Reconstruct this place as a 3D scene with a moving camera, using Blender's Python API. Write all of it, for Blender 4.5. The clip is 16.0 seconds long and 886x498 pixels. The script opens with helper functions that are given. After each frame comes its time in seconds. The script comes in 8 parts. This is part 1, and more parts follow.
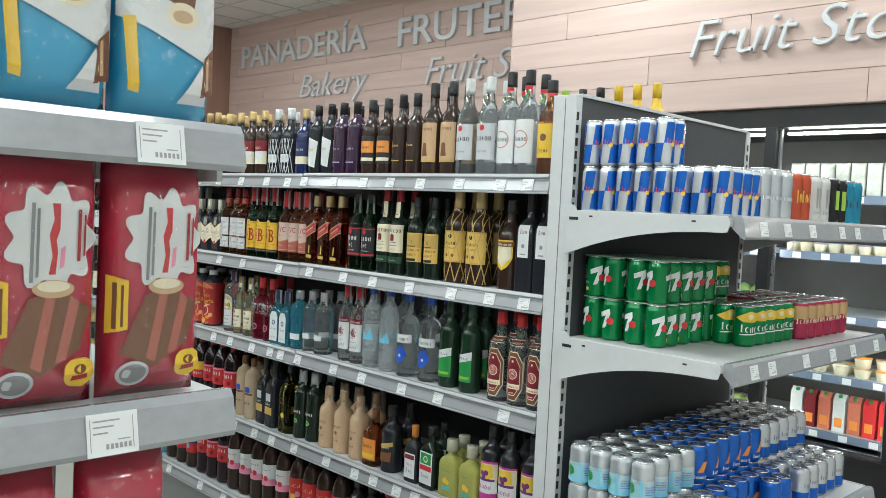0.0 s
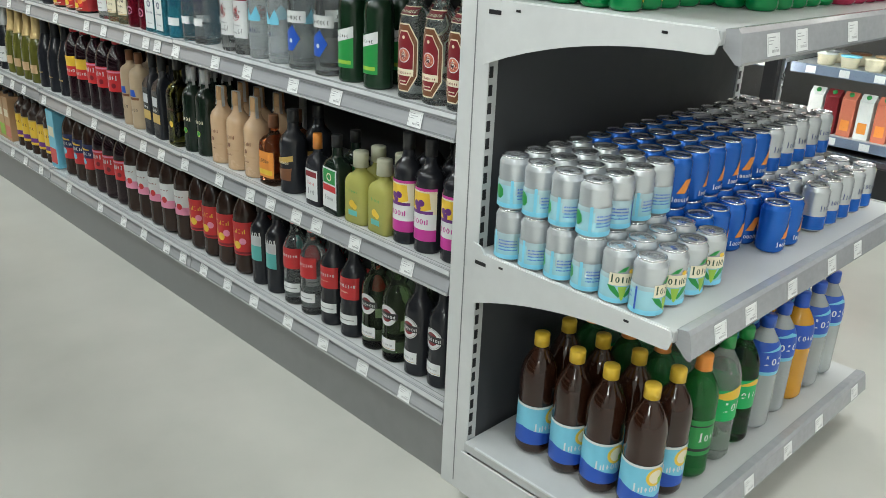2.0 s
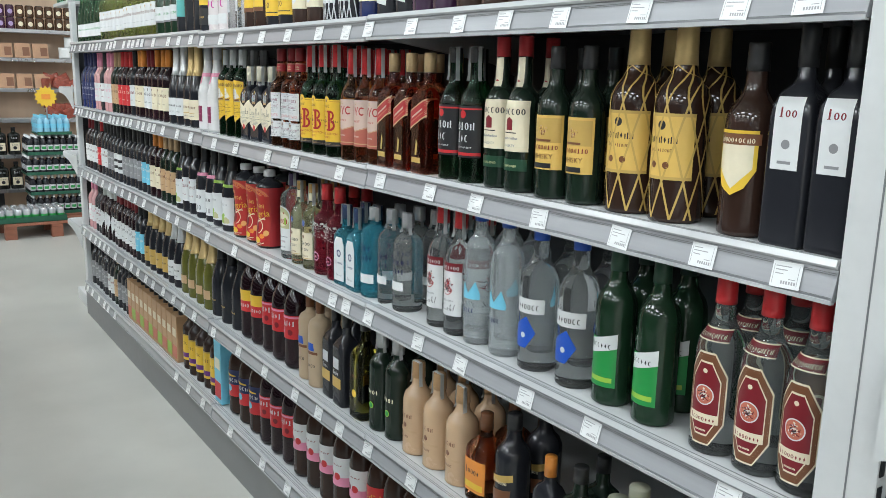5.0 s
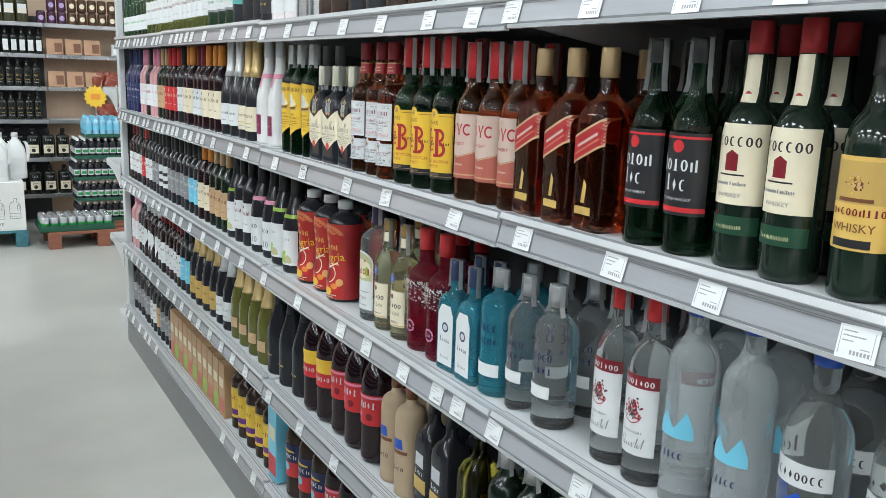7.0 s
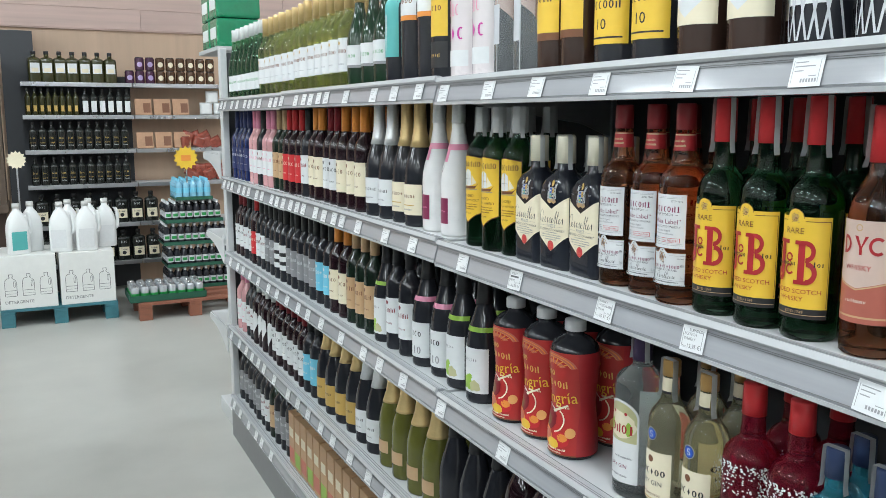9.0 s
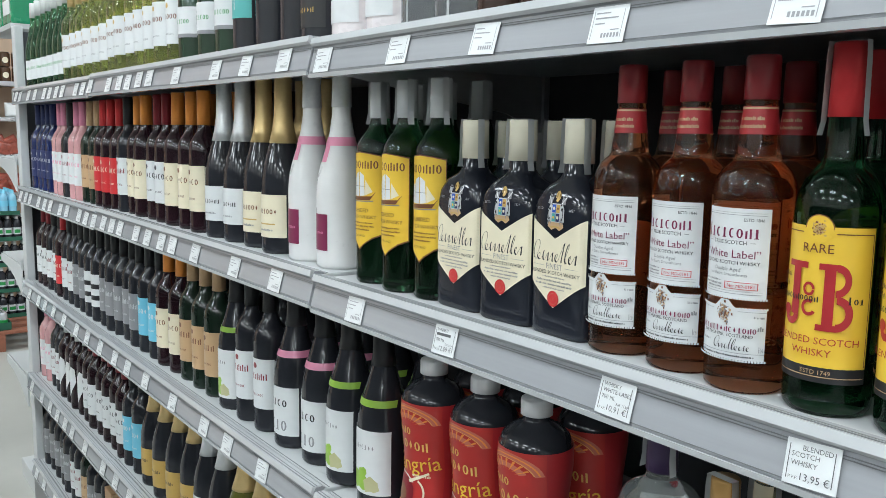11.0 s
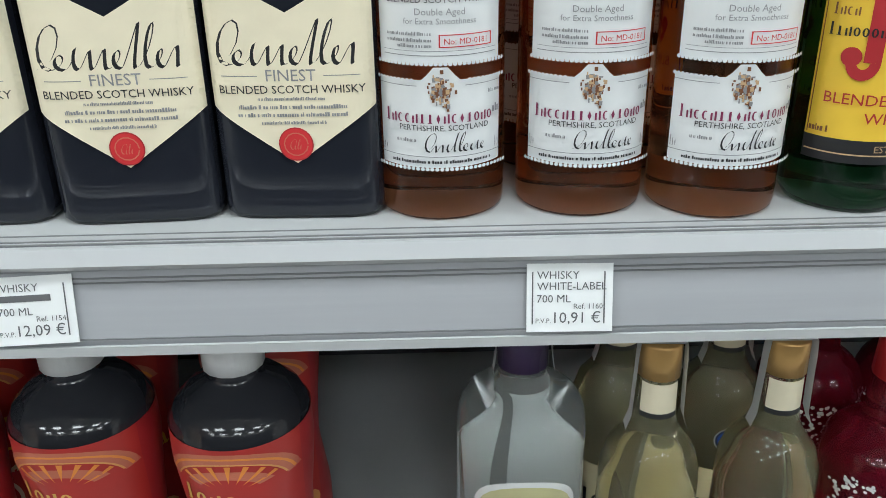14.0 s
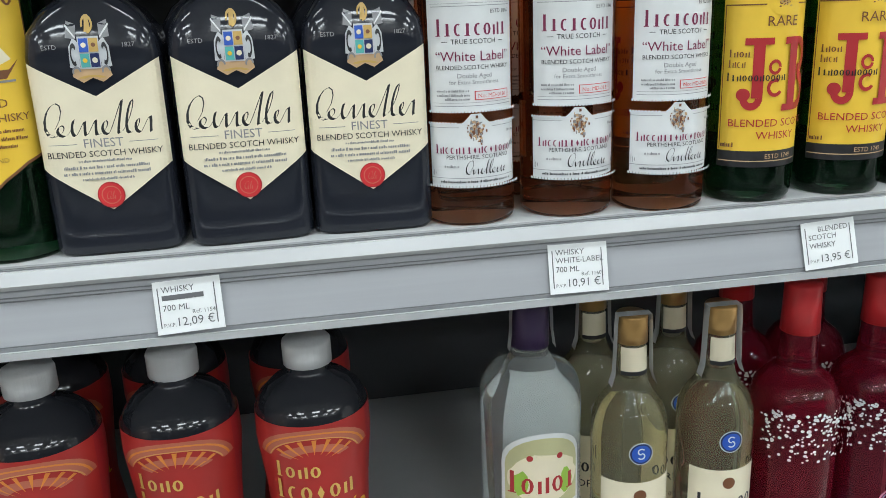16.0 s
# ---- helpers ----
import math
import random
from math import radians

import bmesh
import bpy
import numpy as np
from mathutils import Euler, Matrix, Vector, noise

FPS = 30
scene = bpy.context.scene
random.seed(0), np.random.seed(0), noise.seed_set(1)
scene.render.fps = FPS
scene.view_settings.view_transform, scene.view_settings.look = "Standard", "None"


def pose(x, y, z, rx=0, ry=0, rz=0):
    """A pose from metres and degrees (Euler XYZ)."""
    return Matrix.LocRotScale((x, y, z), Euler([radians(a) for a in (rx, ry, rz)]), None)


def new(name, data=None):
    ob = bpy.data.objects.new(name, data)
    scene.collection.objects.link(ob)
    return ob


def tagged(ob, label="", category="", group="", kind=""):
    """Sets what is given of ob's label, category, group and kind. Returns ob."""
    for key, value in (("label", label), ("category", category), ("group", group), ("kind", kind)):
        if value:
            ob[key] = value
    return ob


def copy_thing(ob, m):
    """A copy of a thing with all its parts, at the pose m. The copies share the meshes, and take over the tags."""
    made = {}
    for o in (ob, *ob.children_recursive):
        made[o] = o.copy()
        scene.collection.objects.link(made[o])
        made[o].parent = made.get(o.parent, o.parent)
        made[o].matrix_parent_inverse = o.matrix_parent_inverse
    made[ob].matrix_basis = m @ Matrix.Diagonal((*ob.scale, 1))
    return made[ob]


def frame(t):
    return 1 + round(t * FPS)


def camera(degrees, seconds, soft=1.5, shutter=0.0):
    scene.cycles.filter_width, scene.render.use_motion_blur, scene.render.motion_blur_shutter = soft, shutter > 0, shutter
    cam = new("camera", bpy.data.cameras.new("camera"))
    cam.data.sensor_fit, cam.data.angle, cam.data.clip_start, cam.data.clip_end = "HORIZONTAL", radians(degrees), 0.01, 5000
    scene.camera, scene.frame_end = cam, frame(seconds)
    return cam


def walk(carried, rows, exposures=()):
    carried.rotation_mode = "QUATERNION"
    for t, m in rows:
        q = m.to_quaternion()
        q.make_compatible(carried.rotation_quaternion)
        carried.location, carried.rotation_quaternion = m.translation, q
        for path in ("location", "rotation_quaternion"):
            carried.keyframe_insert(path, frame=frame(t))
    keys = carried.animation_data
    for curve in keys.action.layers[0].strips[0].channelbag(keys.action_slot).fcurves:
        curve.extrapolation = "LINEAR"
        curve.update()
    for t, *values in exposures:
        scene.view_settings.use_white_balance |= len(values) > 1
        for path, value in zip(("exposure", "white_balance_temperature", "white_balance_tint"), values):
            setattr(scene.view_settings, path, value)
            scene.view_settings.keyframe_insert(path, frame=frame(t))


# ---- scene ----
cam = camera(55.8, 16.0, 0.7)
ROWS = [
    (0.0, 0.0, 0.0, 0.0, 0.13, -2.63, -2.82),
    (0.5, 0.0124, 0.0545, -0.0055, -4.19, -4.98, -2.5),
    (1.0, 0.0305, 0.1026, -0.0192, -4.05, -10.8, -2.6),
    (1.5, 0.0531, 0.1462, -0.0343, -0.11, -18.05, -2.83),
    (2.0, 0.0609, 0.1583, -0.0417, 0.64, -22.06, -2.19),
    (2.5, 0.0584, 0.1626, -0.0353, 1.14, -23.07, -2.0),
    (3.0, 0.0562, 0.1669, -0.0181, 3.86, -19.43, -1.21),
    (3.5, 0.0475, 0.1924, -0.0113, 5.96, -16.56, -0.49),
    (4.0, 0.0308, 0.2296, -0.004, 7.31, -13.46, -0.73),
    (6.5, -0.0535, 0.3946, -0.0029, 13.62, -11.62, -1.27),
    (7.0, -0.0729, 0.4342, -0.0031, 14.17, -11.72, -1.93),
    (7.5, -0.0912, 0.4664, 0.0029, 17.36, -10.95, -2.79),
    (8.0, -0.1245, 0.4916, 0.0038, 19.64, -10.1, -2.81),
    (8.5, -0.1627, 0.5155, 0.0084, 19.69, -9.28, -0.65),
    (11.0, -0.2365, 0.6578, -0.0039, 7.82, -7.9, -0.87),
    (11.5, -0.2568, 0.6979, -0.0072, 0.58, -8.09, -1.04),
    (12.0, -0.278, 0.7296, -0.0097, -14.62, -9.21, -1.38),
    (12.5, -0.298, 0.7522, -0.0116, -31.32, -14.02, -0.91),
    (13.0, -0.2918, 0.766, -0.0114, -36.26, -16.41, -0.32),
    (13.5, -0.2823, 0.778, -0.0138, -39.17, -23.0, 0.22),
    (14.0, -0.293, 0.7862, -0.0147, -46.59, -24.73, 0.9),
    (14.5, -0.3029, 0.7903, -0.0192, -51.85, -24.81, 1.53),
    (15.0, -0.3061, 0.7888, -0.0163, -53.88, -23.79, 1.64),
    (15.5, -0.3191, 0.7865, -0.015, -55.63, -20.17, 1.91),
    (16.0, -0.339, 0.7779, -0.0168, -55.36, -16.94, 2.3),
]
START = pose(-0.068, 0.0, 1.6, 0, 0, -44.7)
METRES = 4.8
walk(cam, [(t, START @ pose(METRES * x, METRES * y, METRES * z, 90 + pitch, roll, yaw)) for t, x, y, z, yaw, pitch, roll in ROWS],
     [(0.0, -0.12, 6500, 7), (1.0, 0.02, 6550, 6), (2.0, 0.05, 6700, 8), (2.5, 0.04, 6750, 9), (3.0, 0.10, 6600, 10), (3.5, 0.14, 6500, 10), (4.0, 0.07, 6450, 11), (7.0, 0.12, 6300, 11), (11.0, 0.04, 6250, 10), (12.5, 0.06, 6350, 11), (13.5, -0.04, 6350, 10), (15.0, -0.02, 6450, 10), (16.0, 0.0, 6350, 10)])

# ---- light ----
world = bpy.data.worlds.new("world")
scene.world = world
world.use_nodes = True
world.node_tree.nodes["Background"].inputs[0].default_value = (0.9, 0.95, 1.0, 1)
world.node_tree.nodes["Background"].inputs[1].default_value = 0.12
CEILING = 4.05
LAMP_POWER = 42
# ceiling lamps are assumed; the x -4.0 row is added to brighten shelf interiors
LAMP_SHARE = {-4.0: 0.95, -1.9: 0.95, 1.1: 0.9, 4.0: 1.0}
LAMP_ROWS = [(x, y) for x in (-4.0, -1.9, 1.1, 4.0) for y in (-2.0, 0.6, 3.2, 5.8, 8.4)]


def area_lamp(name, x, y, z, sx, sy, power, colour=(0.87, 0.97, 1.0)):
    data = bpy.data.lights.new(name, "AREA")
    data.shape, data.size, data.size_y, data.energy, data.color = "RECTANGLE", sx, sy, power, colour
    ob = new(name, data)
    ob.matrix_world = pose(x, y, z)
    return ob


for lx, ly in LAMP_ROWS:
    area_lamp("ceiling_lamp", lx, ly, CEILING - 0.07, 0.56, 1.16, LAMP_POWER * LAMP_SHARE[lx])


# ---- materials ----
MATS = {}


def material(name, colour, rough=0.5, metal=0.0, vary=0.06, scale=30.0, bump=0.0, coat=0.0, transmission=0.0, ior=1.45, emit=0.0, stretch=(1, 1, 1), fine=0.0):
    """A principled material whose colour and roughness vary at two scales."""
    if name in MATS:
        return MATS[name]
    m = bpy.data.materials.new(name)
    m.use_nodes = True
    n, l = m.node_tree.nodes, m.node_tree.links
    b = n["Principled BSDF"]
    b.inputs["Roughness"].default_value, b.inputs["Metallic"].default_value = rough, metal
    b.inputs["Coat Weight"].default_value, b.inputs["Coat Roughness"].default_value = coat, 0.06
    b.inputs["Transmission Weight"].default_value, b.inputs["IOR"].default_value = transmission, ior
    if emit:
        b.inputs["Emission Color"].default_value, b.inputs["Emission Strength"].default_value = (*colour, 1), emit
    b.inputs["Base Color"].default_value = (*colour, 1)
    if vary or bump:
        tc, mp = n.new("ShaderNodeTexCoord"), n.new("ShaderNodeMapping")
        mp.inputs["Scale"].default_value = stretch
        l.new(tc.outputs["Object"], mp.inputs["Vector"])
        big, small = n.new("ShaderNodeTexNoise"), n.new("ShaderNodeTexNoise")
        big.inputs["Scale"].default_value, small.inputs["Scale"].default_value = scale * 0.15, scale
        big.inputs["Detail"].default_value = small.inputs["Detail"].default_value = 4
        for t in (big, small):
            l.new(mp.outputs["Vector"], t.inputs["Vector"])
        add = n.new("ShaderNodeMath")
        add.operation = "ADD"
        l.new(big.outputs["Fac"], add.inputs[0])
        l.new(small.outputs["Fac"], add.inputs[1])
        ramp = n.new("ShaderNodeMapRange")
        ramp.inputs["From Min"].default_value, ramp.inputs["From Max"].default_value = 0.6, 1.4
        ramp.inputs["To Min"].default_value, ramp.inputs["To Max"].default_value = 1 - vary, 1 + vary
        l.new(add.outputs[0], ramp.inputs["Value"])
        mix = n.new("ShaderNodeVectorMath")
        mix.operation = "SCALE"
        mix.inputs[0].default_value = colour
        l.new(ramp.outputs[0], mix.inputs["Scale"])
        l.new(mix.outputs[0], b.inputs["Base Color"])
        rr = n.new("ShaderNodeMapRange")
        rr.inputs["From Min"].default_value, rr.inputs["From Max"].default_value = 0.6, 1.4
        rr.inputs["To Min"].default_value, rr.inputs["To Max"].default_value = rough * 0.8, min(1.0, rough * 1.2)
        l.new(add.outputs[0], rr.inputs["Value"])
        l.new(rr.outputs[0], b.inputs["Roughness"])
        if bump:
            bp = n.new("ShaderNodeBump")
            bp.inputs["Strength"].default_value, bp.inputs["Distance"].default_value = bump, 0.002
            l.new(small.outputs["Fac"], bp.inputs["Height"])
            l.new(bp.outputs[0], b.inputs["Normal"])
    MATS[name] = m
    return m


def by_piece(m, spread):
    """Lets each board of a surface differ a little in tone."""
    n, l = m.node_tree.nodes, m.node_tree.links
    b = n["Principled BSDF"]
    old = b.inputs["Base Color"].links[0].from_socket
    info, rng, mul = n.new("ShaderNodeObjectInfo"), n.new("ShaderNodeMapRange"), n.new("ShaderNodeVectorMath")
    rng.inputs["To Min"].default_value, rng.inputs["To Max"].default_value = 1 - spread, 1 + spread
    mul.operation = "SCALE"
    l.new(info.outputs["Random"], rng.inputs["Value"])
    l.new(old, mul.inputs[0])
    l.new(rng.outputs[0], mul.inputs["Scale"])
    l.new(mul.outputs[0], b.inputs["Base Color"])


COLOURS = dict(
    white=(0.70, 0.71, 0.71), cream=(0.78, 0.70, 0.52), yellow=(0.80, 0.52, 0.05), orange=(0.78, 0.28, 0.05), red=(0.58, 0.03, 0.035),
    darkred=(0.20, 0.012, 0.02), pink=(0.78, 0.28, 0.42), magenta=(0.55, 0.04, 0.30), purple=(0.14, 0.03, 0.20), plum=(0.21, 0.025, 0.075),
    black=(0.020, 0.020, 0.022), grey=(0.25, 0.25, 0.26), silver=(0.55, 0.56, 0.58), gold=(0.55, 0.36, 0.10), brown=(0.18, 0.07, 0.03),
    green=(0.02, 0.27, 0.06), lime=(0.30, 0.50, 0.06), teal=(0.10, 0.42, 0.40), sky=(0.18, 0.55, 0.72), blue=(0.02, 0.09, 0.46), navy=(0.015, 0.025, 0.10),
    mustard=(0.72, 0.47, 0.12), forest=(0.012, 0.06, 0.03), crimson=(0.40, 0.025, 0.03), blush=(0.60, 0.45, 0.38), rosewood=(0.42, 0.12, 0.085), wine=(0.46, 0.032, 0.028), amberlight=(0.72, 0.36, 0.12), sage=(0.50, 0.48, 0.26), strip=(0.66, 0.67, 0.67), tan=(0.55, 0.36, 0.20), lilac=(0.42, 0.32, 0.55), terracotta=(0.55, 0.16, 0.10), bright=(0.0, 0.42, 0.11))


def paper(c):
    return material("paper_" + c, COLOURS[c], rough=0.42, vary=0.05, scale=60, coat=0.15)


def plastic(c, rough=0.35):
    return material("plastic_" + c, COLOURS[c], rough=rough, vary=0.04, scale=80, coat=0.2)


def foil(c):
    return material("foil_" + c, (0.66, 0.48, 0.22) if c == "gold" else (0.68, 0.69, 0.70) if c == "silver" else COLOURS[c], rough=0.36, metal=0.4 if c in ("gold", "silver") else 0.2, vary=0.08, scale=120, bump=0.15)


def glass(name, c, rough=0.03, ior=1.36, transmission=1.0, coat=0.0):
    return material("glass_" + name, c, rough=rough, vary=0, transmission=transmission, ior=ior, coat=coat)


CLEAR, WHITEGLASS = glass("clear", (0.95, 0.98, 0.98), transmission=0.95), glass("tinted", (0.90, 0.95, 0.95), transmission=0.95)
AMBER = glass("amber_spirit", (0.77, 0.28, 0.12), transmission=0.98)
COGNAC = glass("cognac", (0.42, 0.10, 0.04), transmission=0.98)
RUBY, OLIVE = glass("ruby", (0.40, 0.02, 0.05), transmission=0.8), glass("olive", (0.55, 0.50, 0.08))
STRAW = glass("straw", (0.93, 0.88, 0.60), transmission=0.93)
WINEPALE = glass("white_wine_glass", (0.74, 0.78, 0.36), transmission=0.95)
GREENLIGHT = glass("light_green_glass", (0.14, 0.42, 0.20), transmission=0.95)
AQUA = glass("aqua", (0.10, 0.56, 0.72), transmission=0.8)
FROST = glass("frosted", (0.92, 0.97, 0.99), rough=0.10, transmission=0.80)
GREENCLEAR = glass("bottle_green", (0.04, 0.17, 0.07), transmission=0.97)
BROWNDARK = material("dark_brown_glass", (0.036, 0.019, 0.014), rough=0.08, vary=0.1, scale=20, coat=0.1)
GREENDARK = material("dark_green_glass", (0.011, 0.021, 0.014), rough=0.08, vary=0.1, scale=20, coat=0.1)
BLACKGLASS = material("black_glass", (0.021, 0.022, 0.027), rough=0.09, vary=0.1, scale=20)
REDGLASS = material("red_wine_glass", (0.019, 0.008, 0.011), rough=0.08, vary=0.1, scale=20, coat=0.1)
GREENMID = material("green_glass", (0.012, 0.034, 0.017), rough=0.08, vary=0.1, scale=20, coat=0.1)
OLIVEDARK = material("olive_green_glass", (0.12, 0.12, 0.025), rough=0.08, vary=0.1, scale=20, coat=0.5)
CREAMY = material("cream_liqueur", (0.62, 0.42, 0.26), rough=0.25, vary=0.04, coat=0.3)
METALGREY = material("shelf_grey_paint", (0.57, 0.58, 0.58), rough=0.38, vary=0.04, scale=40, bump=0.05)
SHELFTOP = material("shelf_top_paint", (0.45, 0.46, 0.46), rough=0.42, vary=0.06, scale=14)
RAILPLASTIC = material("price_rail_plastic", (0.33, 0.335, 0.35), rough=0.2, vary=0.10, scale=60, coat=0.4, stretch=(1, .04, 1.5), bump=.1)
GROOVE = material("rail_groove_grey", (0.16, 0.165, 0.17), rough=0.5, vary=0.05)
RAILCLEAR = material("rail_lip_plastic", (0.50, 0.51, 0.52), rough=0.2, vary=0.03, coat=0.4)
BLACKPANEL = material("black_back_panel", (0.055, 0.058, 0.064), rough=0.6, vary=0.12, scale=25)
KICK = material("kick_plate_grey", (0.21, 0.21, 0.21), rough=0.5, vary=0.1, scale=20)
ALU = material("can_aluminium", (0.72, 0.73, 0.75), rough=0.22, metal=0.95, vary=0.04)
STEEL = material("brushed_steel", (0.50, 0.51, 0.53), rough=0.3, metal=0.9, vary=0.05)
FLOORMAT = material("polished_concrete", (0.43, 0.425, 0.39), rough=0.34, vary=0.13, scale=3.2, bump=0.0, coat=0.08)
CEILMAT = material("ceiling_tile", (0.72, 0.72, 0.70), rough=0.9, vary=0.03, scale=60, bump=0.2)
GRIDMAT = material("ceiling_grid", (0.55, 0.55, 0.54), rough=0.5, vary=0.02)
PLANK = material("pink_wood_planks", (0.61, 0.455, 0.405), rough=0.6, vary=0.16, scale=9, stretch=(1, 0.12, 2.5), bump=0.1)
PLANK_B = material("pink_wood_planks_cross", (0.61, 0.455, 0.405), rough=0.6, vary=0.16, scale=9, stretch=(0.12, 1, 2.5), bump=0.1)
by_piece(PLANK, 0.07)
by_piece(PLANK_B, 0.07)
BEIGE = material("beige_wood_panel", (0.58, 0.42, 0.30), rough=0.5, vary=0.10, scale=8, stretch=(2, 2, 0.15), bump=0.05)
PILASTER = material("brown_wood", (0.33, 0.19, 0.14), rough=0.55, vary=0.15, scale=8, stretch=(2, 2, 0.2))
LETTER = material("letter_grey", (0.62, 0.63, 0.64), rough=0.35, vary=0.02)
BLACKMETAL = material("black_metal", (0.018, 0.018, 0.02), rough=0.4, vary=0.1, scale=25)
PALEBOARD = material("white_carton", (0.72, 0.72, 0.69), rough=0.7, vary=0.05, scale=25)
KRAFT = material("kraft_carton", (0.42, 0.26, 0.14), rough=0.75, vary=0.1, scale=25)
PALLETBLUE = material("teal_pallet_paint", (0.05, 0.17, 0.20), rough=0.7, vary=0.2, scale=15, stretch=(1, 3, 3))
PALLETBROWN = material("red_brown_pallet", (0.26, 0.10, 0.06), rough=0.75, vary=0.2, scale=15, stretch=(1, 3, 3))
HDPE = material("white_bottle_plastic", (0.78, 0.79, 0.78), rough=0.35, vary=0.03, coat=0.1)
FILMGLOSS = bpy.data.materials.new("clear_film")
FILMGLOSS.use_nodes = True
film_nodes, film_links = FILMGLOSS.node_tree.nodes, FILMGLOSS.node_tree.links
film_clear, film_shine, film_mix, film_noise, film_bump = [film_nodes.new("ShaderNode" + n) for n in ("BsdfTransparent", "BsdfGlossy", "MixShader", "TexNoise", "Bump")]
film_shine.inputs["Roughness"].default_value, film_mix.inputs[0].default_value = 0.10, 0.09
film_noise.inputs["Scale"].default_value, film_noise.inputs["Detail"].default_value, film_noise.inputs["Distortion"].default_value = 22, 2, 1.2
film_bump.inputs["Strength"].default_value, film_bump.inputs["Distance"].default_value = 0.8, 0.004
film_links.new(film_noise.outputs["Fac"], film_bump.inputs["Height"])
film_links.new(film_bump.outputs[0], film_shine.inputs["Normal"])
film_links.new(film_clear.outputs[0], film_mix.inputs[1])
film_links.new(film_shine.outputs[0], film_mix.inputs[2])
film_links.new(film_mix.outputs[0], film_nodes["Material Output"].inputs["Surface"])
PANE = glass("door_pane", (0.97, 0.99, 0.98), rough=0.0, ior=1.05)


# ---- mesh helpers ----
def as_mesh(bm, name, *mats):
    me = bpy.data.meshes.new(name)
    bm.normal_update()
    bm.to_mesh(me)
    bm.free()
    for m in mats:
        me.materials.append(m)
    return me


def part(name, data, parent=None, label="", m=None, mats=()):
    """One mesh object, from a bmesh or a mesh, under a thing or a part."""
    if isinstance(data, bmesh.types.BMesh):
        data = as_mesh(data, name, *(mats if isinstance(mats, (list, tuple)) else (mats,)))
    ob = new(name, data)
    if m is not None:
        ob.matrix_basis = m
    if parent is not None:
        ob.parent = parent
    if label:
        ob["label"] = label
    return ob


def thing(name, label, category, m=None, group="", kind=""):
    ob = new(name)
    if m is not None:
        ob.matrix_basis = m
    return tagged(ob, label, category, group, kind)


def add_box(bm, x0, y0, z0, x1, y1, z1, bevel=0.0, mi=0):
    m = Matrix.Translation(((x0 + x1) / 2, (y0 + y1) / 2, (z0 + z1) / 2)) @ Matrix.Diagonal((abs(x1 - x0), abs(y1 - y0), abs(z1 - z0), 1))
    made = bmesh.ops.create_cube(bm, size=1.0, matrix=m)
    faces = {f for v in made["verts"] for f in v.link_faces}
    if mi:
        for f in faces:
            f.material_index = mi
    if bevel:
        edges = {e for v in made["verts"] for e in v.link_edges}
        bmesh.ops.bevel(bm, geom=list(edges), offset=bevel, segments=2, profile=0.6, affect="EDGES")
    return bm


def box(x0, y0, z0, x1, y1, z1, bevel=0.0):
    return add_box(bmesh.new(), x0, y0, z0, x1, y1, z1, bevel)


def prism(points, axis, a, b):
    """A closed outline swept along an axis from a to b. points lie in the other two axes, in order."""
    bm = bmesh.new()
    put = {"x": lambda p, s: (s, p[0], p[1]), "y": lambda p, s: (p[0], s, p[1]), "z": lambda p, s: (p[0], p[1], s)}[axis]
    lo, hi = [bm.verts.new(put(p, a)) for p in points], [bm.verts.new(put(p, b)) for p in points]
    k = len(points)
    bm.faces.new(lo), bm.faces.new(hi[::-1])
    for i in range(k):
        bm.faces.new((lo[i], hi[i], hi[(i + 1) % k], lo[(i + 1) % k]))
    bmesh.ops.recalc_face_normals(bm, faces=bm.faces)
    return bm


def structure(name, bm, mat, label="", category=""):
    ob = part(name, bm, mats=mat)
    return tagged(ob, label, category, kind="structure")


def lathe(rings, seg=20, close=True):
    """rings: (z, half width, half depth, squareness from 2, round, to 8, boxy)."""
    bm, loops = bmesh.new(), []
    for z, a, b, n in rings:
        loop = []
        for i in range(seg):
            t = 2 * math.pi * (i + 0.5) / seg
            c, s = math.cos(t), math.sin(t)
            loop.append(bm.verts.new((a * math.copysign(abs(c) ** (2 / n), c), b * math.copysign(abs(s) ** (2 / n), s), z)))
        loops.append(loop)
    for p, q in zip(loops, loops[1:]):
        for i in range(seg):
            bm.faces.new((p[i], p[(i + 1) % seg], q[(i + 1) % seg], q[i]))
    if close:
        bm.faces.new(loops[0][::-1]), bm.faces.new(loops[-1])
    for f in bm.faces:
        f.smooth = True
    return bm


TEXTS = {}


def text_flat(words, size, slant=0.0, width=1.0):
    """The outline mesh of a line of text as flat vertices and faces, centred."""
    key = (words, size, slant, width)
    if key not in TEXTS:
        c = bpy.data.curves.new("letters", "FONT")
        c.body, c.size, c.shear, c.align_x, c.resolution_u = words, size, slant, "CENTER", 2
        ob = bpy.data.objects.new("letters", c)
        me = bpy.data.meshes.new_from_object(ob)
        TEXTS[key] = ([(v.co.x * width, v.co.y) for v in me.vertices], [tuple(p.vertices) for p in me.polygons])
        bpy.data.objects.remove(ob)
        bpy.data.meshes.remove(me)
        bpy.data.curves.remove(c)
    return TEXTS[key]


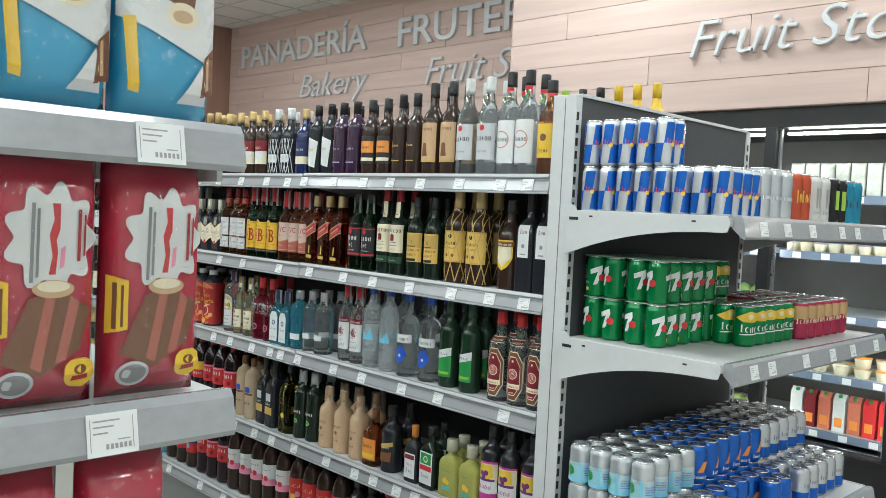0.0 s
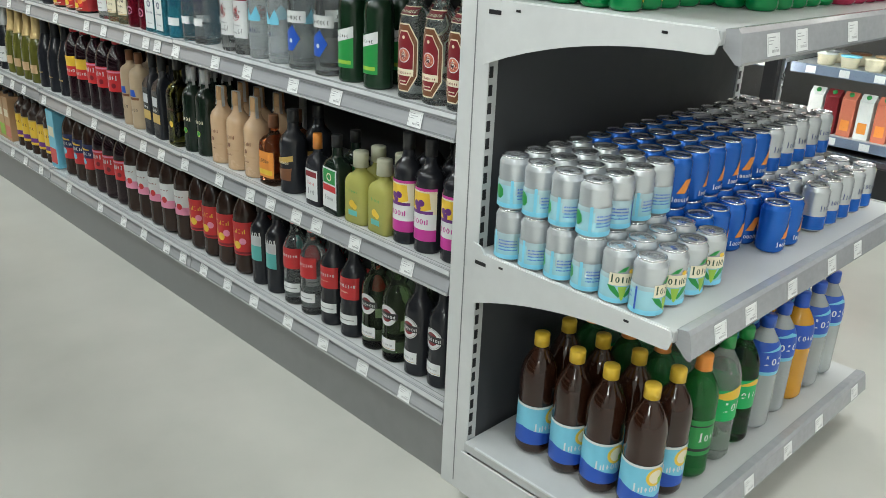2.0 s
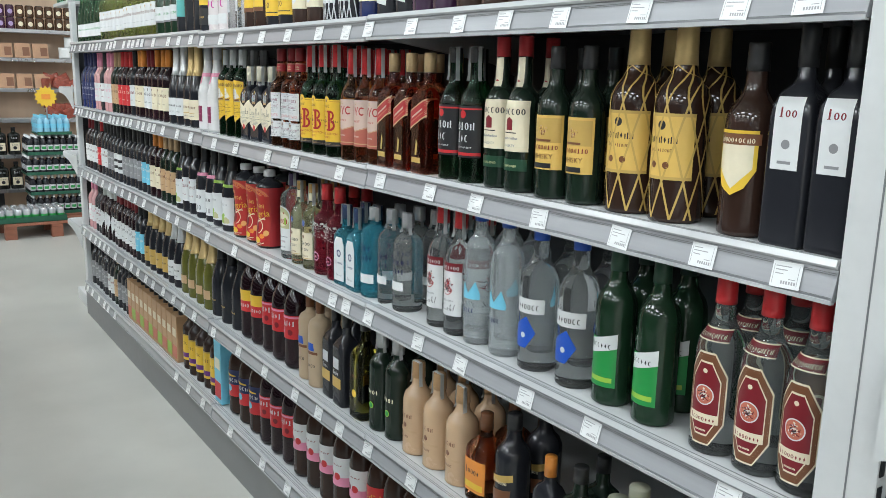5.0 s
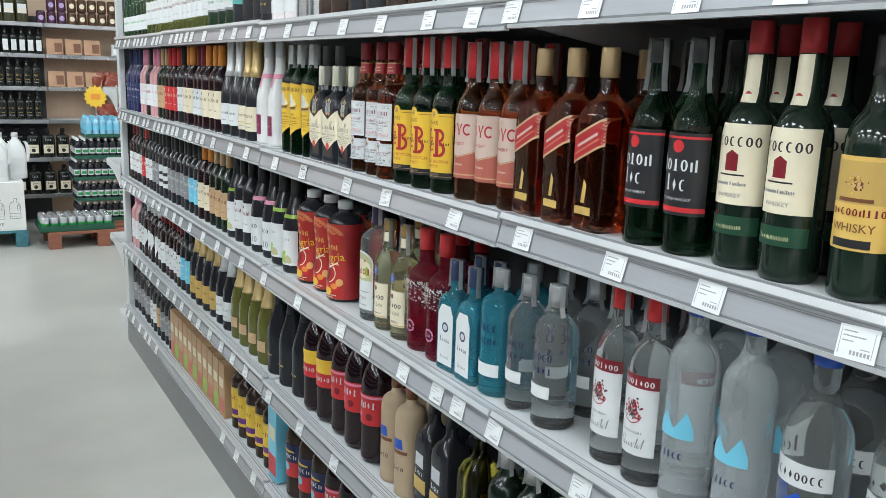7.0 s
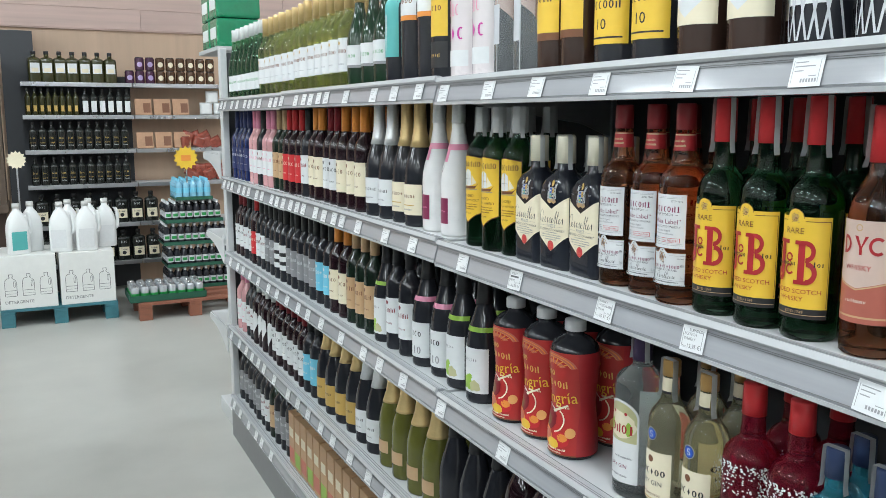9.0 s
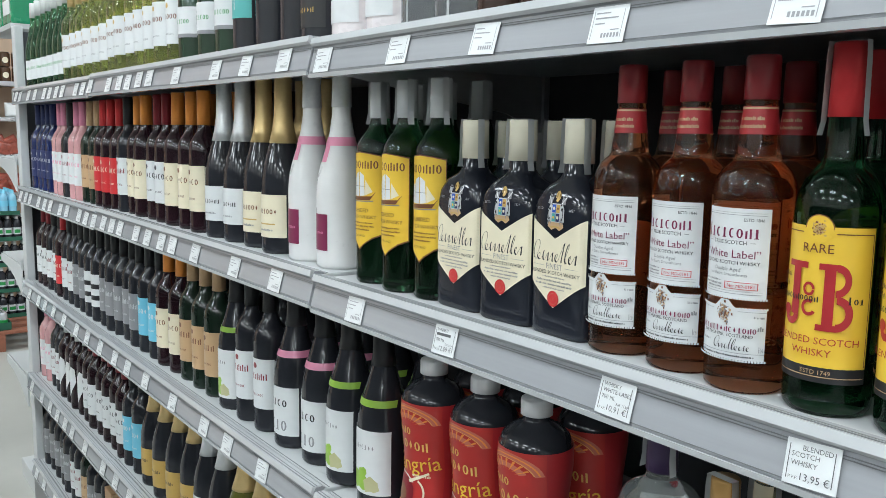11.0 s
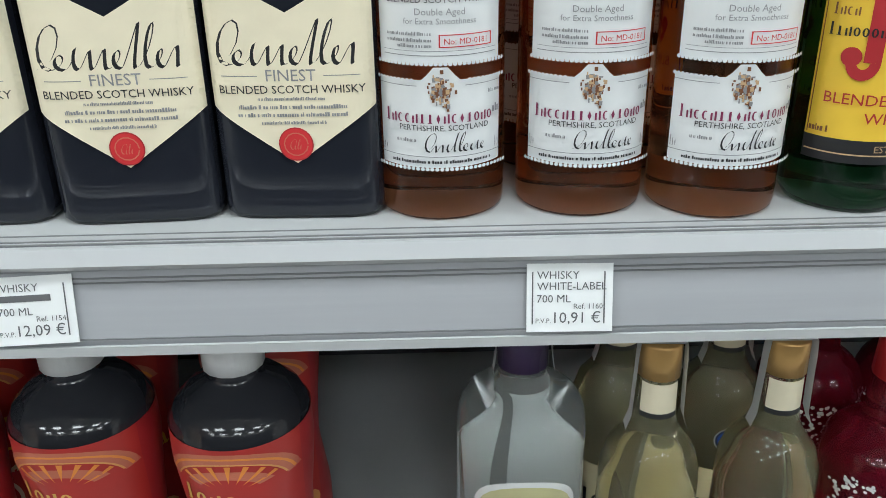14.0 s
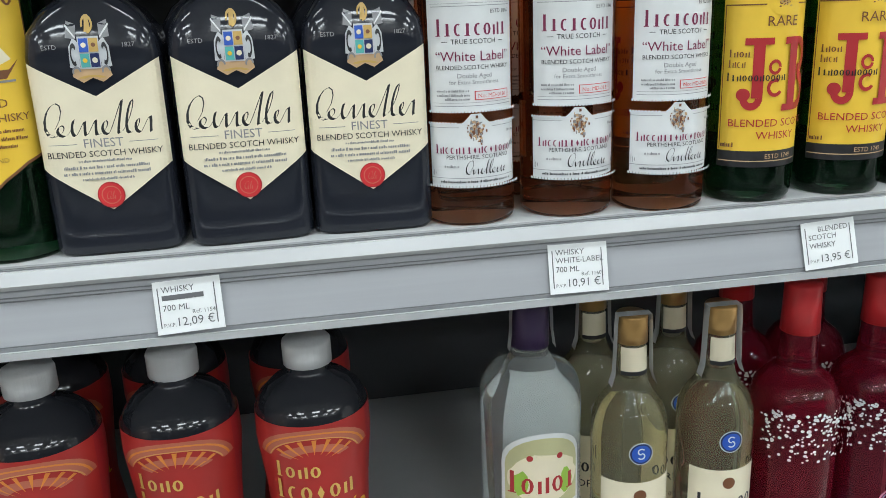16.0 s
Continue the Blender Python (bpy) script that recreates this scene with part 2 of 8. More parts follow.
def letters_solid(words, size, depth, slant=0.0, bold=0.0, width=1.0):
    """Raised letters standing in the xz plane, facing -y, centred on x, base at z 0."""
    c = bpy.data.curves.new("letters", "FONT")
    c.body, c.size, c.shear, c.align_x, c.extrude, c.resolution_u, c.offset, c.bevel_depth = words, size, slant, "CENTER", depth / 2, 3, bold, 0.004
    ob = bpy.data.objects.new("letters", c)
    me = bpy.data.meshes.new_from_object(ob)
    me.transform(Matrix.Diagonal((width, 1, 1, 1)))
    me.transform(pose(0, -depth / 2, 0, 90, 0, 0))
    bpy.data.objects.remove(ob)
    bpy.data.curves.remove(c)
    return me


# ---- the hall ----
structure("floor", box(-4.5, -4.5, -0.2, 7.2, 12.2, 0.0), FLOORMAT, "polished grey concrete shop floor with faint mottling", "floor")
EAST = structure("wall_east", box(6.2, 4.3, 0, 6.4, 11.2, CEILING), PLANK, "pinkish wood-plank wall with raised letters", "wall")
NORTH = structure("wall_north", box(-4.5, 11.2, 2.45, 5.75, 11.4, CEILING), PLANK_B, "pinkish wood-plank upper wall with raised letters", "wall")
structure("wall_north_lower", box(-4.5, 11.23, 0, 6.2, 11.4, 2.45), BEIGE, "beige wood-panelled lower wall behind the shelves", "wall")
structure("pilaster", box(5.75, 10.85, 0, 6.2, 11.2, CEILING), PILASTER, "brown wooden corner pilaster", "pilaster")
structure("wall_south", box(-4.5, -4.5, 0, 7.2, -4.3, CEILING), material("plain_wall", (0.62, 0.60, 0.57), rough=0.8), "plain pale wall", "wall")
structure("wall_west", box(-4.5, -4.3, 0, -4.3, 11.2, CEILING), MATS["plain_wall"], "plain pale wall", "wall")
structure("wall_behind_fridges", box(5.9, -4.3, 0, 6.1, 4.3, CEILING), MATS["plain_wall"], "plain pale wall behind the fridges", "wall")
fascia = structure("fascia_wall", box(4.86, -4.3, 2.315, 5.0, 4.33, CEILING), PLANK, "pinkish wood-plank fascia above the fridges", "fascia")
structure("fascia_return", box(5.0, 4.18, 2.315, 6.2, 4.33, CEILING), PLANK_B, "pinkish wood-plank return of the fascia", "fascia")

bm = bmesh.new()
add_box(bm, -4.5, -4.5, CEILING, 7.2, 12.2, CEILING + 0.1)
for i in range(-7, 12):
    add_box(bm, i * 0.6 - 0.012, -4.3, CEILING - 0.006, i * 0.6 + 0.012, 11.2, CEILING + 0.01, mi=1)
for i in range(-7, 19):
    add_box(bm, -4.3, i * 0.6 - 0.012, CEILING - 0.008, 6.2, i * 0.6 + 0.012, CEILING + 0.01, mi=1)
tagged(part("ceiling", bm, mats=(CEILMAT, GRIDMAT)), "white suspended ceiling of square tiles", "ceiling", kind="structure")

# panel bodies for the assumed lamps, the added x -4.0 row included
DIFFUSER = material("lamp_diffuser", (1.0, 0.98, 0.95), emit=3.0, vary=0)
for i, (lx, ly) in enumerate(LAMP_ROWS):
    if i == 0:
        lamp_thing = thing("ceiling_light", "assumed white rectangular LED panel in the ceiling", "ceiling light", pose(lx, ly, CEILING), "ceiling panels")
        bm = bmesh.new()
        for a, b, c, d in ((-0.3, -0.6, 0.3, -0.58), (-0.3, 0.58, 0.3, 0.6), (-0.3, -0.58, -0.28, 0.58), (0.28, -0.58, 0.3, 0.58)):
            add_box(bm, a, b, -0.045, c, d, -0.008)
        part("frame", bm, lamp_thing, mats=GRIDMAT)
        part("diffuser", box(-0.279, -0.579, -0.035, 0.279, 0.579, -0.01), lamp_thing, mats=DIFFUSER)
    else:
        copy_thing(lamp_thing, pose(lx, ly, CEILING))


def wall_words(name, words, label, size, m, slant=0.0, width=1.0):
    ob = new(name, letters_solid(words, size, 0.03, slant, -0.007 if slant else 0.0, width))
    ob.data.materials.append(LETTER)
    ob.matrix_basis = m
    return tagged(ob, label, "sign lettering")


def on_east(x, y, z):
    return pose(x, y, z, 0, 0, -90)


wall_words("sign_letters", "PANADERÍA", "raised grey capital letters on the plank wall", 0.42, on_east(6.186, 9.13, 3.45), width=1.22)
wall_words("sign_letters", "Bakery", "raised grey italic letters on the plank wall", 0.42, on_east(6.186, 8.42, 2.95), 0.3, 1.15)
wall_words("sign_letters", "FRUTERÍA", "raised grey capital letters on the plank wall", 0.45, on_east(6.186, 6.0, 3.41), width=1.22)
wall_words("sign_letters", "Fruit Store", "raised grey italic letters on the plank wall", 0.42, on_east(6.186, 5.72, 2.95), 0.3, 1.1)
wall_words("sign_letters", "Fruit Store", "raised grey italic letters on the fascia", 0.335, on_east(4.846, 2.03, 2.65), 0.3, 1.06)
wall_words("sign_letters", "REGIONALES", "raised grey capital letters on the end wall", 0.42, pose(4.08, 11.186, 3.42), width=1.2)
wall_words("sign_letters", "Regional Products", "raised grey italic letters on the end wall", 0.40, pose(3.62, 11.186, 2.87), 0.3, 1.1)


# ---- bottles and cans ----
from mathutils.geometry import tessellate_polygon

SHAPES = dict(
    whisky=((0, .90), (.012, 1), (.58, 1), (.63, .97), (.68, .85), (.72, .62), (.76, .46), (.80, .41), (.90, .38), (.97, .37), (1, .37)),
    tall=((0, .92), (.012, 1), (.66, 1), (.70, .95), (.74, .75), (.78, .50), (.82, .40), (.97, .38), (1, .38)),
    wine=((0, .94), (.012, 1), (.60, 1), (.645, .96), (.69, .78), (.73, .52), (.77, .41), (.97, .375), (1, .39)),
    champagne=((0, .94), (.015, 1), (.40, 1), (.48, .965), (.56, .84), (.64, .65), (.72, .48), (.80, .38), (.95, .34), (1, .36)),
    hock=((0, .94), (.012, 1), (.44, 1), (.54, .88), (.66, .62), (.78, .43), (.96, .38), (1, .40)),
    pet=((0, .62), (.012, .86), (.04, .98), (.06, 1), (.12, .985), (.46, .985), (.48, 1), (.52, .97), (.55, 1), (.64, 1), (.70, .97), (.76, .86), (.82, .66), (.87, .44), (.90, .34), (1, .34)),
    curvy=((0, .90), (.03, 1), (.18, 1), (.38, .86), (.52, .90), (.70, 1), (.795, .99), (.835, .89), (.872, .68), (.895, .42), (.905, .36), (.915, .36), (1, .36)),
    square=((0, .93), (.015, 1), (.56, 1), (.62, .95), (.68, .75), (.72, .48), (.755, .37), (.97, .35), (1, .35)),
    cylinder=((0, .93), (.012, 1), (.68, 1), (.72, .985), (.75, .94), (.775, .85), (.793, .72), (.806, .57), (.817, .45), (.832, .375), (.86, .35), (.97, .34), (1, .34)),
    bulge=((0, .92), (.008, .985), (.02, 1), (.585, 1), (.615, .99), (.645, .94), (.668, .84), (.684, .70), (.695, .60), (.705, .55), (.735, .52), (.78, .46), (.85, .40), (.875, .385), (.98, .375), (1, .37)),
    bell=((0, .90), (.015, .98), (.03, 1), (.57, 1), (.60, .985), (.64, .90), (.67, .76), (.69, .60), (.705, .48), (.72, .44), (.80, .40), (.97, .37), (1, .37)),
    can=((0, .80), (.015, .86), (.06, 1), (.885, 1), (.955, .85), (.975, .84)),
)


def evened(profile):
    """Adds rings close to the ends of long straight stretches, so that they shade flat."""
    out = [profile[0]]
    for (a, ra), (b, rb) in zip(profile, profile[1:]):
        if b - a > 0.12 and abs(rb - ra) < 0.02:
            out += [(a + 0.02, ra + (rb - ra) * 0.02 / (b - a)), (b - 0.02, rb - (rb - ra) * 0.02 / (b - a))]
        out.append((b, rb))
    return tuple(out)


def arc(cx, cy, rx, ry, thick, start, end, k=14):
    """A bowed band, as an outline: thick is its share of the radius, angles in degrees."""
    angles = [radians(start + (end - start) * i / k) for i in range(k + 1)]
    outer = [(cx + rx * math.cos(a), cy + ry * math.sin(a)) for a in angles]
    inner = [(cx + rx * (1 - thick) * math.cos(a), cy + ry * (1 - thick) * math.sin(a)) for a in angles]
    return tuple(outer + inner[::-1])


def blob(cx, cy, rx, ry, k=16, rough=0.0, seed=0):
    rnd = random.Random(seed)
    return [(cx + rx * (1 + rnd.uniform(-rough, rough)) * math.cos(2 * math.pi * i / k), cy + ry * (1 + rnd.uniform(-rough, rough)) * math.sin(2 * math.pi * i / k)) for i in range(k)]


class Kind:
    """The measures and the look of one product, with its mesh parts made once."""

    def __init__(self, name, label, category, shape, h, r, body, cap, cap_from=0.9, labels=(), deep=1.0, boxy=2.0, cap_label="", cap_wide=0.0015, seg=20, lid=None, strip=False):
        self.name, self.label, self.category, self.h, self.r, self.deep, self.boxy = name, label, category, h, r, deep, boxy
        self.profile, self.body, self.cap, self.cap_from, self.labels = evened(SHAPES[shape]), body, cap, cap_from, labels
        self.cap_label, self.cap_wide, self.seg, self.lid, self.strip, self.first = cap_label, cap_wide, seg, lid, strip, None

    def width_at(self, z):
        p, q = self.profile, z / self.h
        for (a, ra), (b, rb) in zip(p, p[1:]):
            if q <= b:
                return self.r * (ra + (rb - ra) * max(0, q - a) / (b - a))
        return self.r * p[-1][1]

    def ring(self, z, grow=0.0):
        w = self.width_at(z)
        part_round = min(1.0, max(0.0, (w / self.r - 0.42) / 0.45))
        n = 2 + (self.boxy - 2) * part_round
        d = 1 + (self.deep - 1) * part_round
        return (z, w + grow, w * d + grow, n)

    def on_face(self, u, z, off):
        """A point on the front: u metres across, z up."""
        _, a, b, n = self.ring(z)
        if n > 2.6:
            x = max(-a, min(a, u))
            y = b * max(0.0, 1 - abs(x / a) ** n) ** (1 / n)
            return (x, -y - off, z)
        t = u / a
        return ((a + off) * math.sin(t), -(b + off) * math.cos(t), z)

    def label_mesh(self, spec):
        """spec: (material, from z, to z, half width, shapes); shapes lie on it: u from -1 to 1, v from 0 to 1."""
        verts, faces, slots, mats = [], [], [], []

        def slot(c):
            m = c if not isinstance(c, str) else paper(c)
            if m not in mats:
                mats.append(m)
            return mats.index(m)

        base, z0, z1, half, shapes = spec
        z0, z1, half = z0 * self.h, z1 * self.h, half * self.r
        point = lambda u, v, off: self.on_face(u * half, z0 + v * (z1 - z0), off)

        def patch(u0, v0, u1, v1, c, off, rows=None):
            k, rows = max(1, int(abs(u1 - u0) * half / self.r / (0.08 if self.boxy < 2.6 else 0.05))), rows or max(1, int((v1 - v0) * (z1 - z0) / 0.012))
            s = len(verts)
            for j in range(rows + 1):
                for i in range(k + 1):
                    verts.append(point(u0 + (u1 - u0) * i / k, v0 + (v1 - v0) * j / rows, off))
            for j in range(rows):
                for i in range(k):
                    a = s + j * (k + 1) + i
                    faces.append((a, a + 1, a + k + 2, a + k + 1))
                    slots.append(slot(c))

        if base is not None:
            patch(-1, 0, 1, 1, base, 0.0006)
        off = 0.0007
        for kind, *a in shapes:
            off += 0.00005
            if kind == "D" and a[2] > 0.1 * self.r:
                u, v, rad, c = a
                kind, a = "P", (blob(u, v, rad / half, rad / (z1 - z0), 28), c)
            if kind == "R":
                patch(*a, off)
            elif kind == "P":
                pts, c = a
                flat = [Vector((u * half, v * (z1 - z0), 0)) for u, v in pts]
                todo = [[flat[i] for i in t] for t in tessellate_polygon([flat])]
                while todo:
                    t = todo.pop()
                    if (t[1] - t[0]).cross(t[2] - t[0]).z < 0:
                        t = t[::-1]
                    lengths = [(t[(i + 1) % 3] - t[i]).length for i in range(3)]
                    i = lengths.index(max(lengths))
                    if lengths[i] > self.r * (0.11 if self.boxy < 2.6 else 0.09):
                        mid = (t[i] + t[(i + 1) % 3]) / 2
                        todo += [[t[i], mid, t[(i + 2) % 3]], [mid, t[(i + 1) % 3], t[(i + 2) % 3]]]
                        continue
                    s = len(verts)
                    verts.extend(point(p.x / half, p.y / (z1 - z0), off) for p in t)
                    faces.append((s, s + 1, s + 2))
                    slots.append(slot(c))
            elif kind == "D":
                u, v, rad, c = a
                s, k = len(verts), 14
                verts.append(point(u, v, off + 0.00003))
                for i in range(k):
                    t = 2 * math.pi * i / k
                    verts.append(point(u + rad * math.cos(t) / half, v + rad * math.sin(t) / (z1 - z0), off))
                for i in range(k):
                    faces.append((s, s + 1 + i, s + 1 + (i + 1) % k))
                    slots.append(slot(c))
            elif kind in ("W", "S"):
                u0, u1, v, hv, c, seed = a
                rnd, script = random.Random(seed), kind == "S"
                hh, x, end, y0 = hv * (z1 - z0), u0 * half, u1 * half, v * (z1 - z0)
                flat_at = lambda ex, ey: point(ex / half, ey / (z1 - z0), off)
                if script:
                    self.scribble(verts, faces, flat_at, x, end, y0, hh, rnd)
                elif hh > 0.0055:
                    self.marks(verts, faces, flat_at, x, end, y0, hh, rnd)
                else:
                    cell = max(hh * 0.52, (end - x) / 34)
                    while x < end - cell * 0.3:
                        w = min(cell * rnd.choice((0.3, 0.5, 0.5, 0.64, 0.7)), end - x)
                        tall = hh * rnd.choice((0.62, 0.66, 0.66, 0.9))
                        self.quad(verts, faces, [flat_at(x + ex, y0 + ey) for ex, ey in ((0, 0), (w, 0), (w, tall), (0, tall))])
                        x += w + cell * (0.7 if rnd.random() < 0.14 else 0.2)
                slots.extend([slot(c)] * (len(faces) - len(slots)))
            elif kind == "C":
                u, v, w, hh, colours, seed = a
                rnd = random.Random(seed)
                for _ in range(120):
                    x, y = rnd.gauss(0, 0.40), rnd.gauss(0, 0.40)
                    x, y = max(-1, min(1, x)) * w / half, max(-1, min(1, y)) * hh / (z1 - z0)
                    e, g = w * rnd.uniform(0.04, 0.13) / half, hh * rnd.uniform(0.04, 0.12) / (z1 - z0)
                    off += 0.000003
                    patch(u + x - e, v + y - g, u + x + e, v + y + g, rnd.choice(colours), off, 1)
            elif kind == "T":
                words, u, v, size, c, *tilt = a
                pts, polys = text_flat(words, size)
                if tilt:
                    ca, sa = math.cos(radians(tilt[0])), math.sin(radians(tilt[0]))
                    pts = [(x * ca - y * sa, x * sa + y * ca) for x, y in pts]
                s = len(verts)
                verts.extend(point(u + x / half, v + y / (z1 - z0), off + 0.00006) for x, y in pts)
                for p in polys:
                    faces.append(tuple(s + i for i in p))
                    slots.append(slot(c))
        me = bpy.data.meshes.new("label")
        me.from_pydata(verts, [], faces)
        for m in mats:
            me.materials.append(m)
        me.polygons.foreach_set("material_index", slots)
        me.polygons.foreach_set("use_smooth", [True] * len(slots))
        me.update()
        return me

    def scribble(self, verts, faces, at, x, end, y, h, rnd):
        """A looping, leaning pen line with a large first flourish."""
        turns = max(4, int((end - x) / (h * 0.30)))
        tall = {0, *rnd.sample(range(1, turns), max(1, turns // 4))}
        path, steps = [], 12
        sizes, bows = [rnd.uniform(0.30, 0.50) for _ in range(turns)], [rnd.uniform(-0.02, 0.20) for _ in range(turns)]
        for i in range(turns * steps + 1):
            n, a = min(turns - 1, i // steps), 2 * math.pi * i / steps
            rise = h * (1.0 if n in tall else sizes[n])
            v = rise * (0.5 - 0.5 * math.cos(a))
            u = x + (end - x) * i / (turns * steps) + math.sin(a) * h * (bows[n] if n else 0.30) + v * 0.36
            path.append((u, y + v))
        pen = h * 0.045
        for (px, py), (qx, qy) in zip(path, path[1:]):
            wide = pen * (1.9 if qy < py else 0.8)
            self.quad(verts, faces, [at(px - wide / 2, py - wide / 3), at(qx - wide / 2, qy - wide / 3), at(qx + wide / 2, qy + wide / 3), at(px + wide / 2, py + wide / 3)])

    def marks(self, verts, faces, at, x, end, y, h, rnd):
        """A row of plain stems, rings and slanting strokes that fills a width."""
        count = max(3, round((end - x) / (h * 0.62)))
        cell = (end - x) / count
        for n in range(count):
            tall, x0, w = h * (1.0 if n == 0 else 0.72), x + n * cell, cell * 0.80
            stroke = min(w * 0.30, h * 0.17)
            form = rnd.choice(("stem", "ring", "diamond", "crescent", "ring", "twin")) if n else "stem"

            def bar(a, b, c, d):
                self.quad(verts, faces, [at(x0 + a, y + b), at(x0 + c, y + b), at(x0 + c, y + d), at(x0 + a, y + d)])

            def ring(cx, rx, first, last):
                pts = [radians(first + (last - first) * i / 10) for i in range(11)]
                for a, b in zip(pts, pts[1:]):
                    self.quad(verts, faces, [at(x0 + cx + (rx - stroke * k) * math.cos(q), y + tall / 2 + (tall / 2 - stroke * 0.6 * k) * math.sin(q)) for k, q in ((0, a), (0, b), (1, b), (1, a))])

            if form == "stem":
                bar(w * 0.3, 0, w * 0.3 + stroke * 1.2, tall)
                bar(w * 0.1, 0, w * 0.8, stroke * 0.35)
            elif form == "ring":
                ring(w / 2, w / 2, 0, 360)
            elif form == "crescent":
                ring(w * 0.55, w / 2, 60, 300)
            elif form == "diamond":
                self.quad(verts, faces, [at(x0 + w / 2, y), at(x0 + w * 0.8, y + tall / 2), at(x0 + w / 2, y + tall), at(x0 + w * 0.2, y + tall / 2)])
            else:
                bar(w * 0.08, 0, w * 0.08 + stroke, tall * 0.8), bar(w - stroke, 0, w, tall)

    def quad(self, verts, faces, corners):
        s = len(verts)
        verts.extend(corners)
        faces.append((s, s + 1, s + 2, s + 3))

    def strip_mesh(self):
        """A paper band that runs over the cap and down both sides of the neck."""
        bm, path, h = bmesh.new(), [], self.h
        neck = [q for q in (0.76, 0.80, 0.86, 0.92, 0.97) if q == 0.97 or self.width_at(q * h) < 0.55 * self.r]
        for q in neck:
            path.append((self.width_at(q * h) + self.cap_wide + 0.0022 + (0.002 if q == neck[0] else 0), q * h))
        path.append((path[-1][0] - 0.001, h + 0.0035))
        path += [(-x, z) for x, z in path[::-1]]
        rows = [[bm.verts.new((x * 0.96, -0.006 + k * 0.011 - abs(x) * 0.3, z)) for k in (0, 1)] for x, z in path]
        for p, q in zip(rows, rows[1:]):
            bm.faces.new((p[0], p[1], q[1], q[0]))
        bmesh.ops.solidify(bm, geom=bm.faces[:], thickness=0.0004)
        return bm

    def place(self, m, group=""):
        if self.first:
            return copy_thing(self.first, m)
        root = self.first = thing(self.name, self.label, self.category, m, group)
        h = self.h
        if self.lid is not None:
            body = lathe([self.ring(q * h) for q, _ in self.profile], self.seg)
            part("body", body, root, mats=self.body)
            rim = self.r * 0.84
            top = [(0.962 * h, rim, rim, 2), (h, rim + 0.0008, rim + 0.0008, 2), (h + 0.0004, rim - 0.0018, rim - 0.0018, 2), (h - 0.004, rim - 0.0035, rim - 0.0035, 2)]
            part("lid", lathe(top, self.seg), root, mats=self.lid)
            tab = add_box(bmesh.new(), -0.006, -0.011, h - 0.0045, 0.006, 0.011, h - 0.0025, 0.001)
            part("tab", tab, root, mats=self.lid)
        else:
            part("body", lathe([self.ring(q * h) for q, _ in self.profile], self.seg), root, mats=self.body)
            zs = sorted({self.cap_from * h, *[q * h for q, _ in self.profile if q > self.cap_from]})
            rings = [self.ring(z, self.cap_wide) for z in zs]
            rings = [(z, a, a, 2) for z, a, b, n in rings]
            rings.append((h + 0.0025, rings[-1][1] - 0.001, rings[-1][1] - 0.001, 2))
            part("cap", lathe(rings, 16), root, self.cap_label, mats=self.cap)
        if self.strip:
            part("tax_strip", self.strip_mesh(), root, "paper tax strip over the cap", mats=paper("strip"))
        for spec in self.labels:
            ob = new("label", self.label_mesh(spec))
            ob.parent = root
            if spec[0] is None and len(spec[4]) > 100:
                tagged(ob, kind="stuff")
        return root


K = {}


def kind(key, *a, **k):
    K[key] = Kind(*a, **k)


# spirits on the eye-level shelf
kind("black_box", "liqueur_bottle", "tall black square liqueur bottle with a narrow white label", "bottle", "square", .34, .036, BLACKGLASS, plastic("black"), .80,
     [("white", .34, .66, .62, [("W", -.7, .7, .72, .14, "darkred", 1), ("D", 0, .35, .007, "grey"), ("R", -.5, .08, .5, .12, "grey")])], boxy=7, seg=36)
kind("shield", "brandy_bottle", "dark brandy bottle with an orange shield label", "bottle", "whisky", .30, .042, BROWNDARK, plastic("black"), .86,
     [(None, .22, .56, .98, [("P", ((-.9, 1), (-.9, .4), (-.5, .12), (0, 0), (.5, .12), (.9, .4), (.9, 1)), "yellow"), ("P", ((-.75, .78), (-.75, .42), (0, .1), (.75, .42), (.75, .78)), "cream"), ("R", -1, .78, 1, .95, "brown"), ("W", -.8, .8, .81, .1, "cream", 3)])])
kind("net", "brandy_bottle", "dark brandy bottle in golden string netting with a yellow label", "bottle", "whisky", .34, .047, BROWNDARK, foil("gold"), .80,
     [("mustard", .22, .55, 1.25, [("W", -.55, .55, .55, .14, "black", 5), ("W", -.4, .4, .42, .07, "brown", 6), ("D", 0, .82, .008, "black"), ("D", -.22, .22, .006, "brown"), ("D", .22, .22, .006, "brown"), ("R", -1, .95, 1, 1, "gold"), ("R", -1, 0, 1, .05, "gold")]), (None, .02, .80, 2.6, [("P", ((x, 0), (x + .03, 0), (x + .63, 1), (x + .60, 1)), "gold") for x in (-1.0, -.7, -.4, -.1, .2, .4)] + [("P", ((x + .60, 0), (x + .63, 0), (x + .03, 1), (x, 1)), "gold") for x in (-1.0, -.7, -.4, -.1, .2, .4)])])
kind("gold_label", "whisky_bottle", "green-necked whisky bottle with a golden ship label", "bottle", "whisky", .30, .037, GREENDARK, plastic("black"), .86,
     [("mustard", .20, .56, 1.25, [("R", -.9, .5, .9, .95, "gold"), ("C", 0, .72, .013, .012, ("gold", "tan", "brown", "mustard"), 49), ("R", -.45, .52, .45, .56, "brown"), ("T", "WHISKY", 0, .20, .014, "brown"), ("W", -.8, .8, .37, .11, "darkred", 8), ("R", -.5, .03, .5, .12, "black")])])
